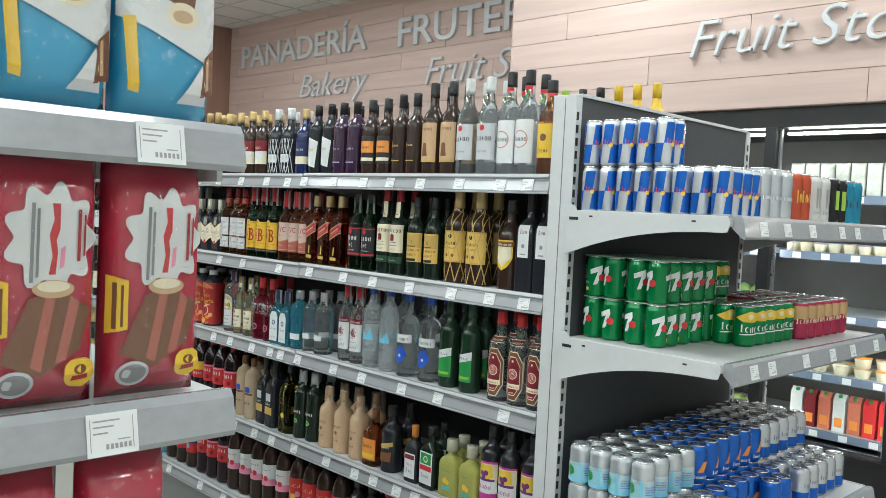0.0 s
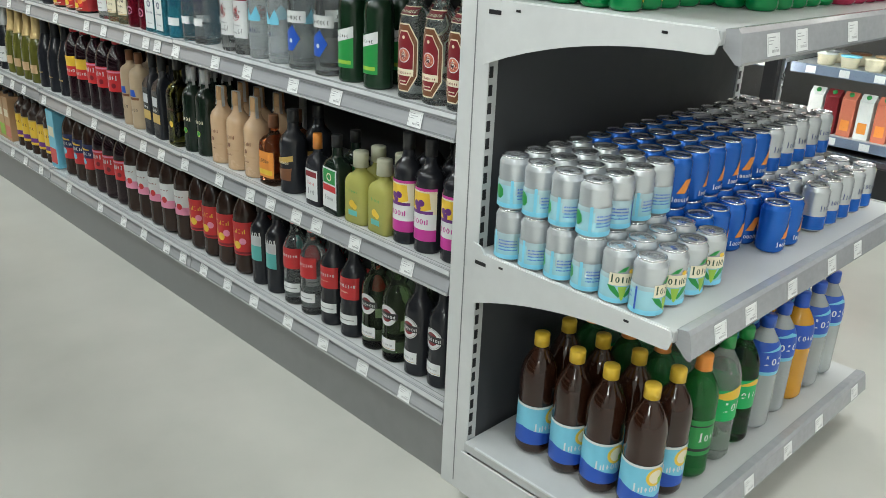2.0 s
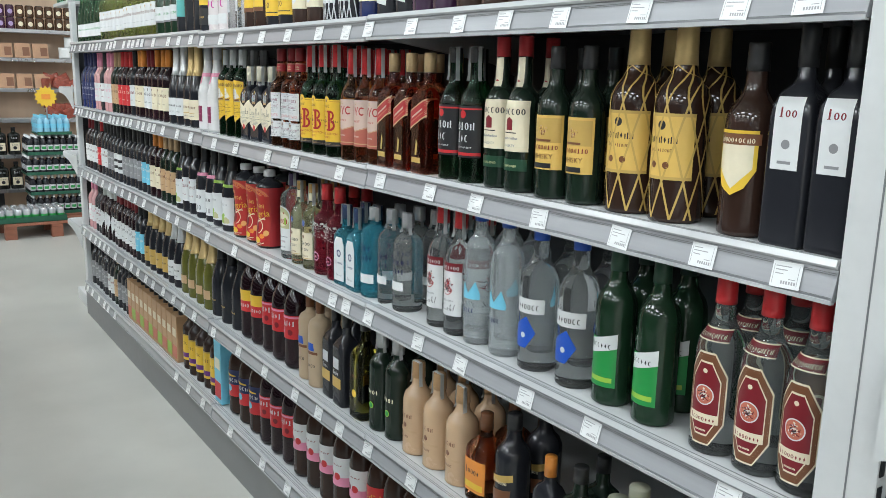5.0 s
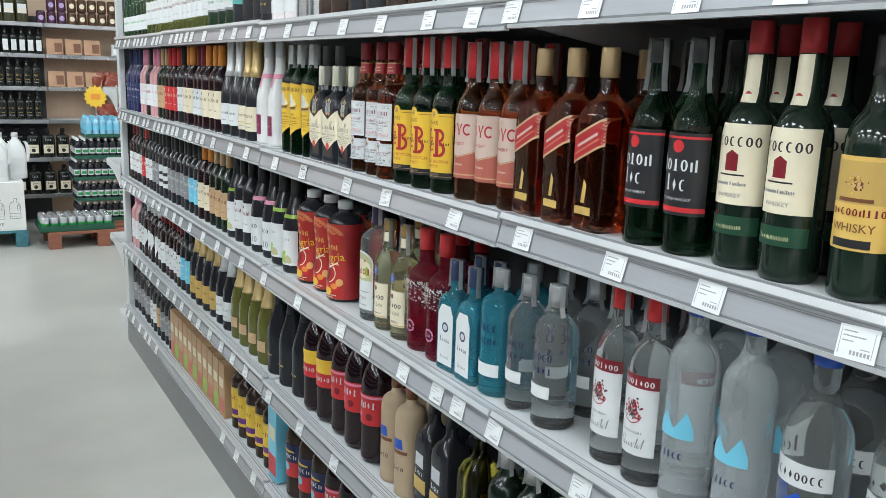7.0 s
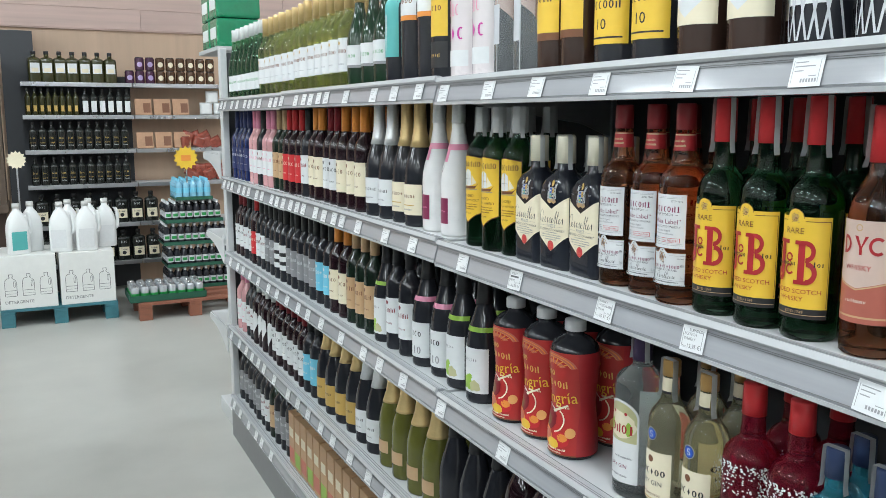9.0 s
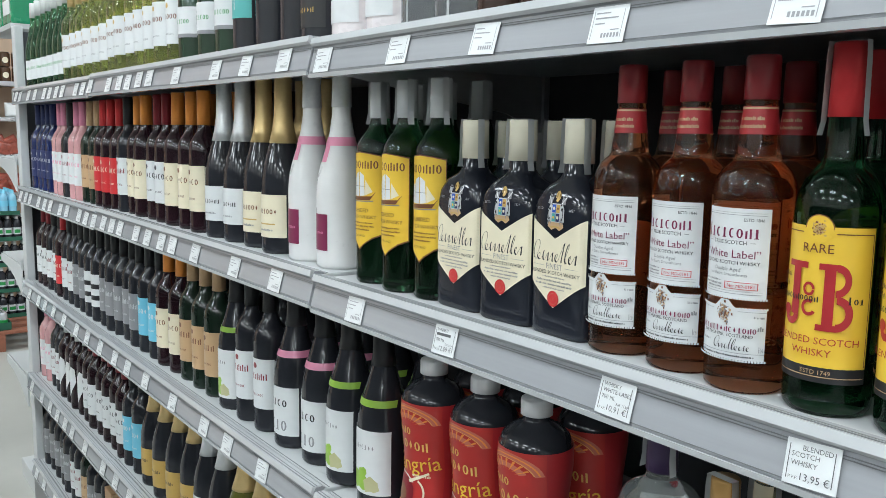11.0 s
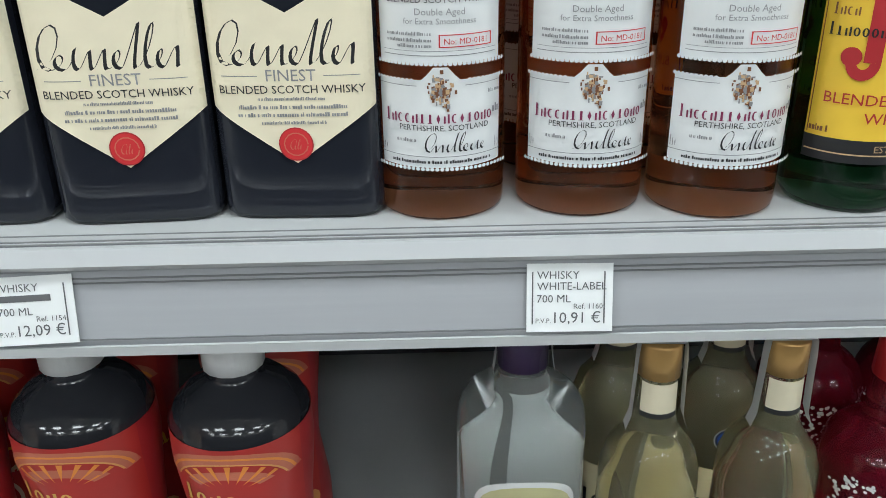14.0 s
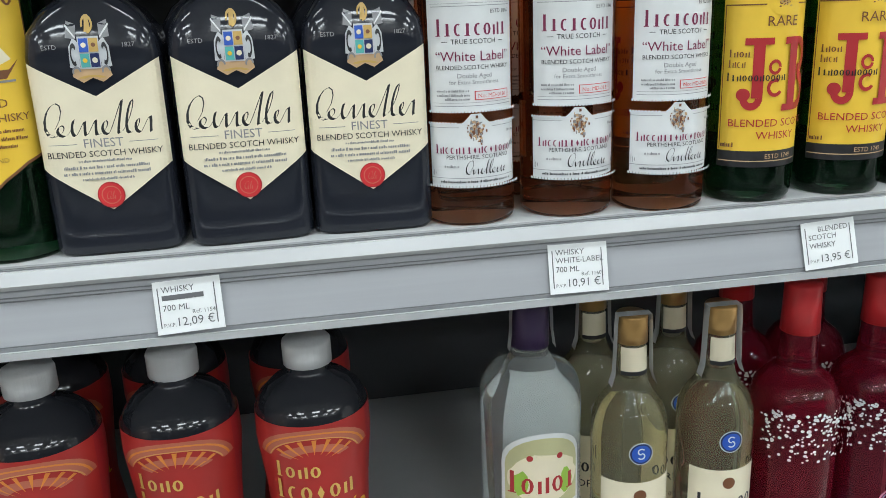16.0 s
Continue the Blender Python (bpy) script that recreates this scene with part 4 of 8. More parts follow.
kind("sangria", "sangria_bottle", "waisted sangria bottle in a red and orange sleeve with grey cap", "bottle", "curvy", .274, .0495, BLACKGLASS, material("cap_grey", (.66, .66, .67), rough=.45, bump=.3, scale=200, stretch=(1, 1, .05)), .93,
     [("wine", .03, .792, 3.1, [("R", .36, 0, 1, 1, "crimson"), ("R", -1, 0, -.42, 1, "crimson"), ("P", arc(0, .83, .36, .155, .24, 12, 168), "terracotta"), ("P", arc(0, .83, .33, .140, .05, 14, 166), "orange"), ("P", arc(0, .83, .28, .118, .04, 16, 164), "amberlight"), ("P", arc(0, .83, .22, .09, .35, 25, 155), "terracotta"), *[("P", ((.10 * math.cos(radians(q)), .83 + .042 * math.sin(radians(q))), (.26 * math.cos(radians(q - 3)), .83 + .11 * math.sin(radians(q - 3))), (.26 * math.cos(radians(q + 3)), .83 + .11 * math.sin(radians(q + 3)))), "orange") for q in range(35, 150, 18)],
                              ("W", -.24, .04, .765, .075, "mustard", 87), ("W", -.25, .22, .655, .095, "mustard", 88), ("T", "Sangría", .03, .495, .033, "yellow", 7), ("W", .02, .22, .455, .022, "cream", 90),
                              ("P", blob(-.10, .335, .17, .105, 18, .12, 3), "darkred"), ("P", blob(-.13, .31, .10, .06, 14, .1, 4), "brown"), ("P", arc(-.12, .36, .19, .10, .10, 30, 175), "white"), ("P", arc(.02, .33, .16, .12, .12, -80, 60), "cream"), ("P", ((-.02, .42), (.20, .50), (.21, .485), (.0, .40)), "cream"),
                              ("P", blob(-.14, .16, .155, .085, 20, .05, 6), "orange"), ("P", blob(-.10, .175, .10, .055, 16, .05, 7), "terracotta"), ("P", blob(.14, .155, .13, .075, 18, .06, 8), "red"), ("P", blob(.17, .175, .07, .04, 14, .05, 9), "orange"), ("P", blob(.02, .10, .10, .055, 16, .05, 10), "yellow"), ("P", blob(.27, .23, .07, .05, 12, .05, 12), "amberlight"),
                              ("W", -.20, .22, .045, .022, "cream", 91), ("W", -.14, .16, .018, .016, "cream", 92), ("R", -.42, .0, .36, .012, "brown")])], cap_label="ridged grey screw cap", cap_wide=.0035, seg=28)
kind("purple", "liqueur_bottle", "dark fruit liqueur bottle with a magenta, white and yellow label", "bottle", "tall", .29, .0385, BLACKGLASS, plastic("black"), .86,
     [("magenta", .12, .60, 1.3, [("R", -1, .22, 1, .52, "white"), ("R", -1, .52, 1, .95, "cream"), ("P", ((-.7, .62), (0, .54), (.7, .62), (.6, .92), (-.6, .92)), "yellow"), ("D", -.15, .70, .009, "purple"), ("D", .18, .72, .009, "purple"), ("D", 0, .62, .008, "purple"), ("W", -.6, .6, .32, .14, "magenta", 91), ("R", -.8, .52, .8, .58, "purple")])])
kind("lemon", "limoncello_bottle", "yellow-green lemon liqueur bottle with pale stopper", "bottle", "square", .265, .0435, glass("lemon_liqueur", (.74, .72, .22), rough=.08, transmission=.55), material("stopper_pale", (.55, .55, .42), rough=.5), .80,
     [(None, .1, .55, .8, [("W", -.5, .5, .78, .1, "green", 93), ("D", -.1, .42, .011, "yellow"), ("D", .2, .36, .009, "yellow"), ("R", -.5, .05, .5, .22, "teal")])], boxy=4.5, deep=.7, cap_wide=.006, seg=36)
kind("herbal", "herbal_liqueur_bottle", "square black-green herbal liqueur bottle with a white and red label", "bottle", "square", .29, .0405, GREENDARK, plastic("black"), .86,
     [("white", .08, .60, .85, [("R", -.92, .42, .92, .58, "red"), ("R", -.85, .62, .85, .96, "green"), ("D", 0, .78, .012, "cream"), ("D", 0, .78, .008, "green"), ("W", -.6, .6, .2, .12, "grey", 95)])], boxy=7, deep=.7, seg=36)
kind("orangetop", "liqueur_bottle", "slim dark liqueur bottle with an orange neck and white label", "bottle", "square", .28, .0345, BLACKGLASS, plastic("orange"), .80,
     [("white", .08, .52, .8, [("R", -.9, .76, .9, .94, "darkred"), ("W", -.6, .6, .5, .12, "red", 97), ("W", -.6, .6, .2, .2, "grey", 98)])], boxy=5, deep=.75)
kind("blackround", "liqueur_bottle", "black round-shouldered cream liqueur bottle", "bottle", "whisky", .28, .043, BLACKGLASS, plastic("black"), .86,
     [(None, .15, .5, 1.0, [("P", ((-.9, .55), (.9, .75), (.9, .95), (-.9, .75)), "gold"), ("P", ((-.7, .05), (.7, .05), (.8, .5), (-.8, .4)), "brown"), ("W", -.6, .6, .62, .12, "cream", 99)])])
kind("amaretto", "liqueur_bottle", "amber liqueur bottle with an orange label", "bottle", "square", .25, .041, AMBER, plastic("brown"), .82,
     [("orange", .12, .5, .9, [("W", -.7, .7, .55, .2, "black", 101), ("R", -.9, .1, .9, .3, "yellow")])], boxy=4)
kind("creamy", "cream_liqueur_bottle", "cream-coloured liqueur bottle with dark neck label", "bottle", "whisky", .29, .0415, CREAMY, material("cap_caramel", (.5, .3, .15), rough=.4), .84,
     [(None, .15, .52, 1.0, [("W", -.6, .6, .72, .16, "brown", 103), ("D", 0, .5, .007, "brown"), ("W", -.4, .4, .12, .1, "brown", 104), ("R", -.9, .3, .9, .36, "tan")])], strip=True)
kind("darkgreen_script", "liqueur_bottle", "dark green herb liqueur bottle with pale script", "bottle", "tall", .29, .0385, GREENDARK, material("cap_silver", (.6, .6, .62)), .84,
     [(None, .2, .5, 1.0, [("W", -.7, .7, .6, .2, "cream", 105), ("D", 0, .22, .010, "lime"), ("D", 0, .22, .007, "green")])], strip=True)
kind("olive", "liqueur_bottle", "olive-gold herb liqueur bottle", "bottle", "square", .31, .0385, OLIVE, plastic("black"), .86, [(None, .15, .5, .8, [("D", 0, .3, .012, "yellow"), ("W", -.6, .6, .75, .1, "brown", 107)])], boxy=5, seg=36)
kind("blackgold", "liqueur_bottle", "square black liqueur bottle with a gold and white label", "bottle", "square", .30, .0375, BLACKGLASS, plastic("black"), .82, [(None, .15, .6, .85, [("R", -.9, .1, .9, .35, "gold"), ("R", -.6, .55, .6, .8, "silver"), ("W", -.6, .6, .4, .1, "white", 109)])], boxy=5, seg=36)
kind("beige", "liqueur_bottle", "beige ceramic-look liqueur bottle", "bottle", "cylinder", .28, .039, material("beige_ceramic", (.48, .36, .24), rough=.4), plastic("brown"), .87, [(None, .15, .6, 1.0, [("R", -.8, .55, .8, .62, "brown"), ("P", ((-.5, .65), (.5, .65), (.4, .85), (-.4, .85)), "blue"), ("W", -.6, .6, .2, .12, "black", 111)])])
kind("petwine", "wine_punch_bottle", "dark red wine punch in a plastic bottle with a red label", "bottle", "pet", .32, .0455, REDGLASS, plastic("red"), .90, [("red", .34, .60, 1.9, [("W", -.5, .5, .55, .3, "white", 113), ("D", -.2, .3, .01, "pink"), ("D", .25, .28, .01, "darkred"), ("R", -1, .88, 1, .96, "pink")])])
kind("petyellow", "wine_punch_bottle", "dark punch bottle with a yellow and red label", "bottle", "pet", .32, .0455, REDGLASS, plastic("red"), .90, [("red", .34, .60, 1.9, [("R", -1, .5, 1, 1, "yellow"), ("W", -.5, .5, .2, .22, "white", 115)])])
kind("petpale", "wine_punch_bottle", "dark punch bottle with a pale pink label", "bottle", "pet", .32, .0435, BROWNDARK, plastic("red"), .90, [("white", .32, .62, 1.9, [("R", -1, 0, 1, .32, "pink"), ("W", -.5, .5, .6, .22, "darkred", 117), ("D", -.15, .36, .012, "darkred"), ("D", .2, .34, .012, "red")])])
kind("petred", "wine_punch_bottle", "dark punch bottle with a bright red fruit label", "bottle", "pet", .31, .0445, BROWNDARK, plastic("red"), .90, [("red", .24, .62, 1.9, [("W", -.5, .5, .66, .18, "yellow", 119), ("D", -.25, .38, .016, "orange"), ("D", .1, .3, .014, "yellow"), ("D", .35, .42, .012, "pink"), ("R", -1, .03, 1, .1, "darkred")])])
kind("petblue", "wine_punch_bottle", "dark punch bottle with a blue and red label", "bottle", "pet", .31, .0445, BROWNDARK, plastic("black"), .90, [("navy", .26, .62, 1.9, [("R", -1, 0, 1, .45, "red"), ("W", -.5, .5, .55, .2, "white", 121), ("D", 0, .3, .014, "sky"), ("P", ((-.4, .8), (.4, .7), (.4, .8), (-.4, .9)), "yellow")])])
kind("yellowlab", "vermouth_bottle", "dark bottle with a yellow band label", "bottle", "tall", .29, .0405, BROWNDARK, plastic("black"), .86, [("yellow", .16, .58, 1.3, [("R", -1, .1, 1, .28, "purple"), ("W", -.6, .6, .6, .16, "brown", 123), ("R", -1, .95, 1, 1, "gold")])])
kind("roundwhite", "vermouth_bottle", "dark vermouth bottle with a round white and red label", "bottle", "whisky", .31, .0415, BLACKGLASS, plastic("black"), .86, [(None, .10, .62, 1.0, [("D", 0, .70, .031, "white"), ("P", arc(0, .70, .70, .182, .06, 0, 350), "grey"), ("D", 0, .70, .019, "darkred"), ("R", -.85, .64, .85, .76, "black"), ("W", -.7, .7, .66, .08, "white", 125)]), ("white", .126, .235, .7, [("W", -.7, .7, .35, .25, "grey", 126), ("R", -.9, .1, .9, .14, "gold")])])
kind("roundgreen", "vermouth_bottle", "pale green vermouth bottle with a round white and red label", "bottle", "whisky", .31, .0415, glass("pale_green", (.55, .72, .45)), plastic("green"), .86, [(None, .10, .62, 1.0, [("D", 0, .70, .031, "white"), ("D", 0, .70, .019, "darkred"), ("R", -.85, .64, .85, .76, "black"), ("W", -.7, .7, .66, .08, "white", 125)]), ("white", .126, .235, .7, [("W", -.7, .7, .35, .25, "grey", 126), ("R", -.9, .1, .9, .14, "gold")])])
kind("redsquare", "vermouth_bottle", "dark vermouth bottle with a red and white label", "bottle", "whisky", .31, .0405, BLACKGLASS, plastic("black"), .86, [("red", .40, .62, 1.25, [("W", -.8, .8, .55, .2, "white", 127), ("W", -.4, .4, .3, .1, "cream", 128)]), ("white", .14, .24, 1.1, [("R", -.8, .4, .8, .5, "grey")])])
kind("redclear", "vermouth_bottle", "clear vermouth bottle with a red and white label", "bottle", "whisky", .31, .0405, WHITEGLASS, plastic("red"), .86, [("red", .40, .62, 1.25, [("W", -.8, .8, .55, .2, "white", 127)]), ("white", .14, .24, 1.1, [("R", -.8, .4, .8, .5, "grey")])])
kind("bitter", "bitter_bottle", "black bitter bottle with a pale label", "bottle", "tall", .29, .0385, BLACKGLASS, plastic("black"), .86, [("silver", .30, .60, .8, [("R", -1, .0, 1, .6, "teal")]), (None, .58, .70, 1.0, [("W", -.9, .9, .1, .6, "white", 131)])])
# wines
for key, body, cap, lab, c2 in (("red_cream", REDGLASS, "orange", "cream", "brown"), ("red_white", REDGLASS, "darkred", "white", "black"), ("red_red", REDGLASS, "red", "red", "cream"), ("black_white", BLACKGLASS, "black", "white", "darkred"), ("black_black", BLACKGLASS, "black", "grey", "silver"), ("navy_wine", material("navy_glass", (.01, .02, .09), rough=.08, coat=.5), "navy", "navy", "silver"), ("rose_wine", material("rose_glass", (.62, .32, .33), rough=.1, coat=.5), "pink", "white", "pink"), ("tan_wine", GREENDARK, "tan", "tan", "brown"), ("blue_label", BLACKGLASS, "black", "sky", "white"), ("stripe", BLACKGLASS, "black", "white", "black")):
    extra = [("R", -1, .2, 1, .35, "black"), ("R", -1, .55, 1, .7, "black")] if key == "stripe" else [("W", -.7, .7, .58, .18, c2, len(key) + 140), ("W", -.5, .5, .25, .07, c2, 150), ("D", 0, .86, .006, c2)]
    kind(key, "wine_bottle", {"red_cream": "dark red wine bottle with a cream label", "red_white": "dark red wine bottle with a white label", "red_red": "dark red wine bottle with a red label", "black_white": "black wine bottle with a white label", "black_black": "black wine bottle with a grey label", "navy_wine": "deep blue wine bottle", "rose_wine": "rosé wine bottle with a white label", "tan_wine": "dark green wine bottle with a tan label", "blue_label": "black wine bottle with a pale blue label", "stripe": "black wine bottle with a striped label"}[key],
         "wine bottle", "wine", .305, .0365, body, foil(cap), .78, [(lab, .16, .50, 1.25, extra)])
kind("white_wine", "wine_bottle", "pale white wine bottle with a cream label", "wine bottle", "wine", .305, .0365, WINEPALE, foil("gold"), .80, [("white", .18, .52, 1.25, [("W", -.7, .7, .55, .16, "brown", 161), ("D", 0, .85, .006, "gold"), ("W", -.5, .5, .2, .06, "grey", 162)])])
kind("green_hock", "wine_bottle", "tall green wine bottle with a white label", "wine bottle", "hock", .325, .0365, GREENLIGHT, material("capsule_white", (.66, .68, .66), rough=.4), .84, [("white", .12, .34, 1.25, [("W", -.7, .7, .5, .2, "green", 163)])])
kind("green_cider", "cider_bottle", "green cider bottle with a white label", "bottle", "champagne", .305, .041, GREENMID, foil("gold"), .84, [("white", .20, .42, 1.25, [("W", -.7, .7, .45, .2, "green", 165), ("R", -1, .0, 1, .12, "grey")])])
kind("teal_label", "vermouth_bottle", "dark vermouth bottle with a teal label", "bottle", "tall", .31, .0375, BLACKGLASS, plastic("black"), .88, [("teal", .24, .78, 1.2, [("W", -.2, .2, .1, .8, "white", 167)])])
kind("orange_white", "vermouth_bottle", "dark vermouth bottle with a white and orange label", "bottle", "tall", .31, .0385, BLACKGLASS, plastic("black"), .88, [("white", .52, .86, 1.2, [("R", -1, 0, 1, .12, "orange"), ("W", -.8, .8, .4, .2, "brown", 169)])])
kind("yellow_tall", "vermouth_bottle", "dark vermouth bottle with a yellow label", "bottle", "tall", .31, .0395, BLACKGLASS, plastic("black"), .88, [("yellow", .34, .82, 1.2, [("W", -.7, .7, .4, .12, "brown", 171)]), ("black", .1, .3, 1.2, [("W", -.6, .6, .4, .2, "gold", 172)])])
kind("pink_k", "gin_liqueur_bottle", "clear and pink liqueur bottle with bold pink print", "bottle", "cylinder", .30, .043, material("milky_glass", (.72, .66, .66), rough=.25, coat=.3), plastic("pink"), .88, [(None, .1, .7, 1.2, [("W", -.7, .7, .35, .22, "magenta", 173), ("W", -.4, .4, .65, .2, "pink", 174), ("R", -.8, .02, .8, .22, "white")])])
kind("clear_tube", "rum_bottle", "clear cylindrical spirit bottle", "bottle", "cylinder", .29, .041, CLEAR, material("cap_silver", (.6, .6, .62)), .87, [(None, .2, .6, .8, [("R", -.4, .1, .4, .8, "silver")])])
kind("orange_tall", "brandy_bottle", "dark brandy bottle with an orange-yellow label", "bottle", "tall", .31, .0375, BROWNDARK, foil("gold"), .84, [("yellow", .2, .66, 1.1, [("W", -.7, .7, .5, .14, "black", 175), ("R", -1, 0, 1, .1, "brown")])])
kind("ten", "brandy_bottle", "dark brandy bottle with a bright yellow label", "bottle", "whisky", .30, .042, BLACKGLASS, foil("gold"), .84, [("yellow", .14, .46, 1.25, [("W", -.75, .75, .62, .2, "black", 177), ("T", "10", 0, .26, .026, "black"), ("R", -.8, .1, .8, .13, "black")])])
kind("anejo", "rum_bottle", "dark rum bottle with a cream and red label", "bottle", "whisky", .30, .0405, BROWNDARK, foil("gold"), .86, [("cream", .18, .54, 1.25, [("R", -1, .55, 1, 1, "darkred"), ("T", "AÑEJO", 0, .64, .014, "cream"), ("P", ((-1, .5), (1, .5), (0, .1)), "white")])])
kind("silver_net", "rum_bottle", "dark bottle in silver netting with a pale label", "bottle", "whisky", .30, .042, BLACKGLASS, foil("silver"), .84, [(None, .05, .55, 1.25, [("P", ((x - .04, 0), (x + .02, 0), (x + .5, 1), (x + .44, 1)), "silver") for x in (-1, -.7, -.4, -.1, .2, .5)] + [("P", ((x + .5, 0), (x + .56, 0), (x + .06, 1), (x, 1)), "silver") for x in (-1, -.7, -.4, -.1, .2, .5)]), ("white", .2, .32, .8, [])])
kind("navy_gold", "rum_bottle", "dark blue rum bottle with pale label and gold cap", "bottle", "whisky", .29, .0405, material("navy_glass", (.01, .02, .09)), foil("gold"), .86, [("navy", .18, .5, 1.25, [("R", -1, 0, 1, .35, "cream"), ("W", -.6, .6, .6, .16, "silver", 179)])])
kind("red_panel", "rum_bottle", "dark rum bottle with a red arched panel", "bottle", "tall", .30, .038, BROWNDARK, plastic("black"), .88, [(None, .12, .66, 1.0, [("P", ((-.9, .25), (.9, .25), (.7, .85), (0, 1), (-.7, .85)), "terracotta"), ("R", -.95, 0, .95, .2, "purple")])])
kind("white_panel", "cocktail_bottle", "black bottle with a white scroll label", "bottle", "tall", .30, .0385, BLACKGLASS, plastic("black"), .86, [(None, .12, .58, 1.0, [("P", ((-.9, .1), (.6, 0), (.9, .8), (-.5, .95)), "white"), ("W", -.5, .5, .5, .12, "gold", 181)])])
kind("violet", "liqueur_bottle", "dark violet rum bottle", "bottle", "tall", .30, .041, material("violet_glass", (.035, .012, .04), rough=.08, coat=.5), plastic("black"), .84, [(None, .15, .55, 1.0, [("W", -.6, .6, .5, .1, "lilac", 183), ("R", -.6, .06, .6, .1, "lilac")])])
kind("dark_orange_small", "rum_bottle", "dark rum bottle with a small orange and black label", "bottle", "whisky", .30, .0405, BROWNDARK, plastic("black"), .84, [("black", .16, .52, 1.1, [("R", -.9, .4, .9, .82, "orange"), ("R", -.9, .1, .9, .22, "cream"), ("W", -.6, .6, .55, .12, "black", 185)])])
kind("dark_orange", "liqueur_bottle", "dark coffee liqueur bottle with a tall orange label", "bottle", "whisky", .325, .0415, BROWNDARK, plastic("black"), .86, [("tan", .16, .60, 1.1, [("W", -.7, .7, .80, .1, "brown", 187), ("D", 0, .42, .010, "brown"), ("P", ((-.3, .15), (.3, .15), (.2, .4), (-.2, .4)), "brown"), ("R", -1, 0, 1, .06, "gold")])])
kind("silver_rum", "rum_bottle", "clear white rum bottle with a silver and white label", "bottle", "whisky", .325, .0415, CLEAR, material("capsule_white", (.66, .68, .66)), .86, [("silver", .18, .56, 1.15, [("D", 0, .88, .010, "red"), ("W", -.8, .8, .52, .18, "black", 189), ("W", -.5, .5, .2, .08, "grey", 190)])])
kind("rose_rum", "rum_bottle", "clear rum bottle with a white label ringed in red", "bottle", "whisky", .325, .0415, CLEAR, plastic("black"), .88, [("white", .14, .58, 1.1, [("D", 0, .55, .029, "terracotta"), ("D", 0, .55, .026, "white"), ("W", -.6, .6, .5, .12, "black", 191)]), ("red", .84, .875, .45, [])])
kind("captain", "rum_bottle", "amber spiced rum bottle with a yellow label", "bottle", "whisky", .31, .0415, AMBER, plastic("black"), .88, [("yellow", .2, .55, .9, [("D", 0, .6, .012, "brown"), ("W", -.6, .6, .15, .14, "black", 193)]), ("red", .84, .875, .45, [])])
kind("plain_dark", "liqueur_bottle", "plain dark brown liqueur bottle", "bottle", "wine", .31, .038, BROWNDARK, plastic("black"), .84, [(None, .15, .5, 1.0, [("W", -.5, .5, .6, .1, "gold", 195), ("R", -.6, .1, .6, .13, "gold")])])
kind("champ_black", "sparkling_wine_bottle", "black sparkling wine bottle", "bottle", "champagne", .32, .0455, BLACKGLASS, foil("black"), .74, [(None, .1, .3, 1.0, [("W", -.5, .5, .5, .14, "gold", 197)])])
kind("champ_green", "sparkling_wine_bottle", "olive-green sparkling wine bottle with gold neck", "bottle", "champagne", .32, .0455, OLIVEDARK, foil("gold"), .62, [(None, .1, .3, 1.0, [("R", -.8, .2, .8, .8, "tan")])])
kind("champ_gold", "sparkling_wine_bottle", "dark sparkling wine bottle with gold neck and label", "bottle", "champagne", .32, .0445, BLACKGLASS, foil("gold"), .66, [("gold", .1, .34, 1.1, [("W", -.6, .6, .5, .16, "black", 199)])])
kind("champ_lime", "sparkling_wine_bottle", "dark sparkling wine bottle with a white and lime label", "bottle", "champagne", .32, .0445, BLACKGLASS, foil("black"), .74, [("white", .08, .42, 1.2, [("P", blob(-.15, .20, .42, .16, 16, .3, 3), "lime"), ("P", blob(.35, .16, .30, .12, 12, .3, 4), "sage"), ("P", blob(.05, .34, .16, .07, 10, .3, 5), "lime"), ("W", -.5, .5, .7, .1, "grey", 201)]), ("lime", .54, .575, 1.3, [])])
kind("champ_pink", "sparkling_wine_bottle", "dark sparkling wine bottle with a pink bow and white label", "bottle", "champagne", .32, .0445, BLACKGLASS, foil("black"), .74, [("white", .08, .38, 1.2, [("W", -.6, .6, .6, .2, "black", 203), ("W", -.6, .6, .1, .3, "grey", 204)]), ("pink", .56, .60, 1.5, [])])
kind("heart_wine", "wine_bottle", "dark wine bottle with a large white heart label", "wine bottle", "wine", .305, .0365, REDGLASS, material("capsule_white", (.66, .68, .66)), .80, [(None, .14, .52, 1.2, [("P", ((0, 0), (.8, .5), (.7, .9), (.3, .98), (0, .8), (-.3, .98), (-.7, .9), (-.8, .5)), "white")])])

def resized(key, h, keep=0.6):
    """Gives a product its true height: the body and its labels stay, the neck takes the difference."""
    k = K[key]
    f = k.h / h
    move = lambda q: q * f if q <= keep else keep * f + (q - keep) * (1 - keep * f) / (1 - keep)
    k.profile = tuple((move(q), r) for q, r in k.profile)
    k.labels = [(m, move(a), move(b), w, shapes) for m, a, b, w, shapes in k.labels]
    k.cap_from, k.h = move(k.cap_from), h


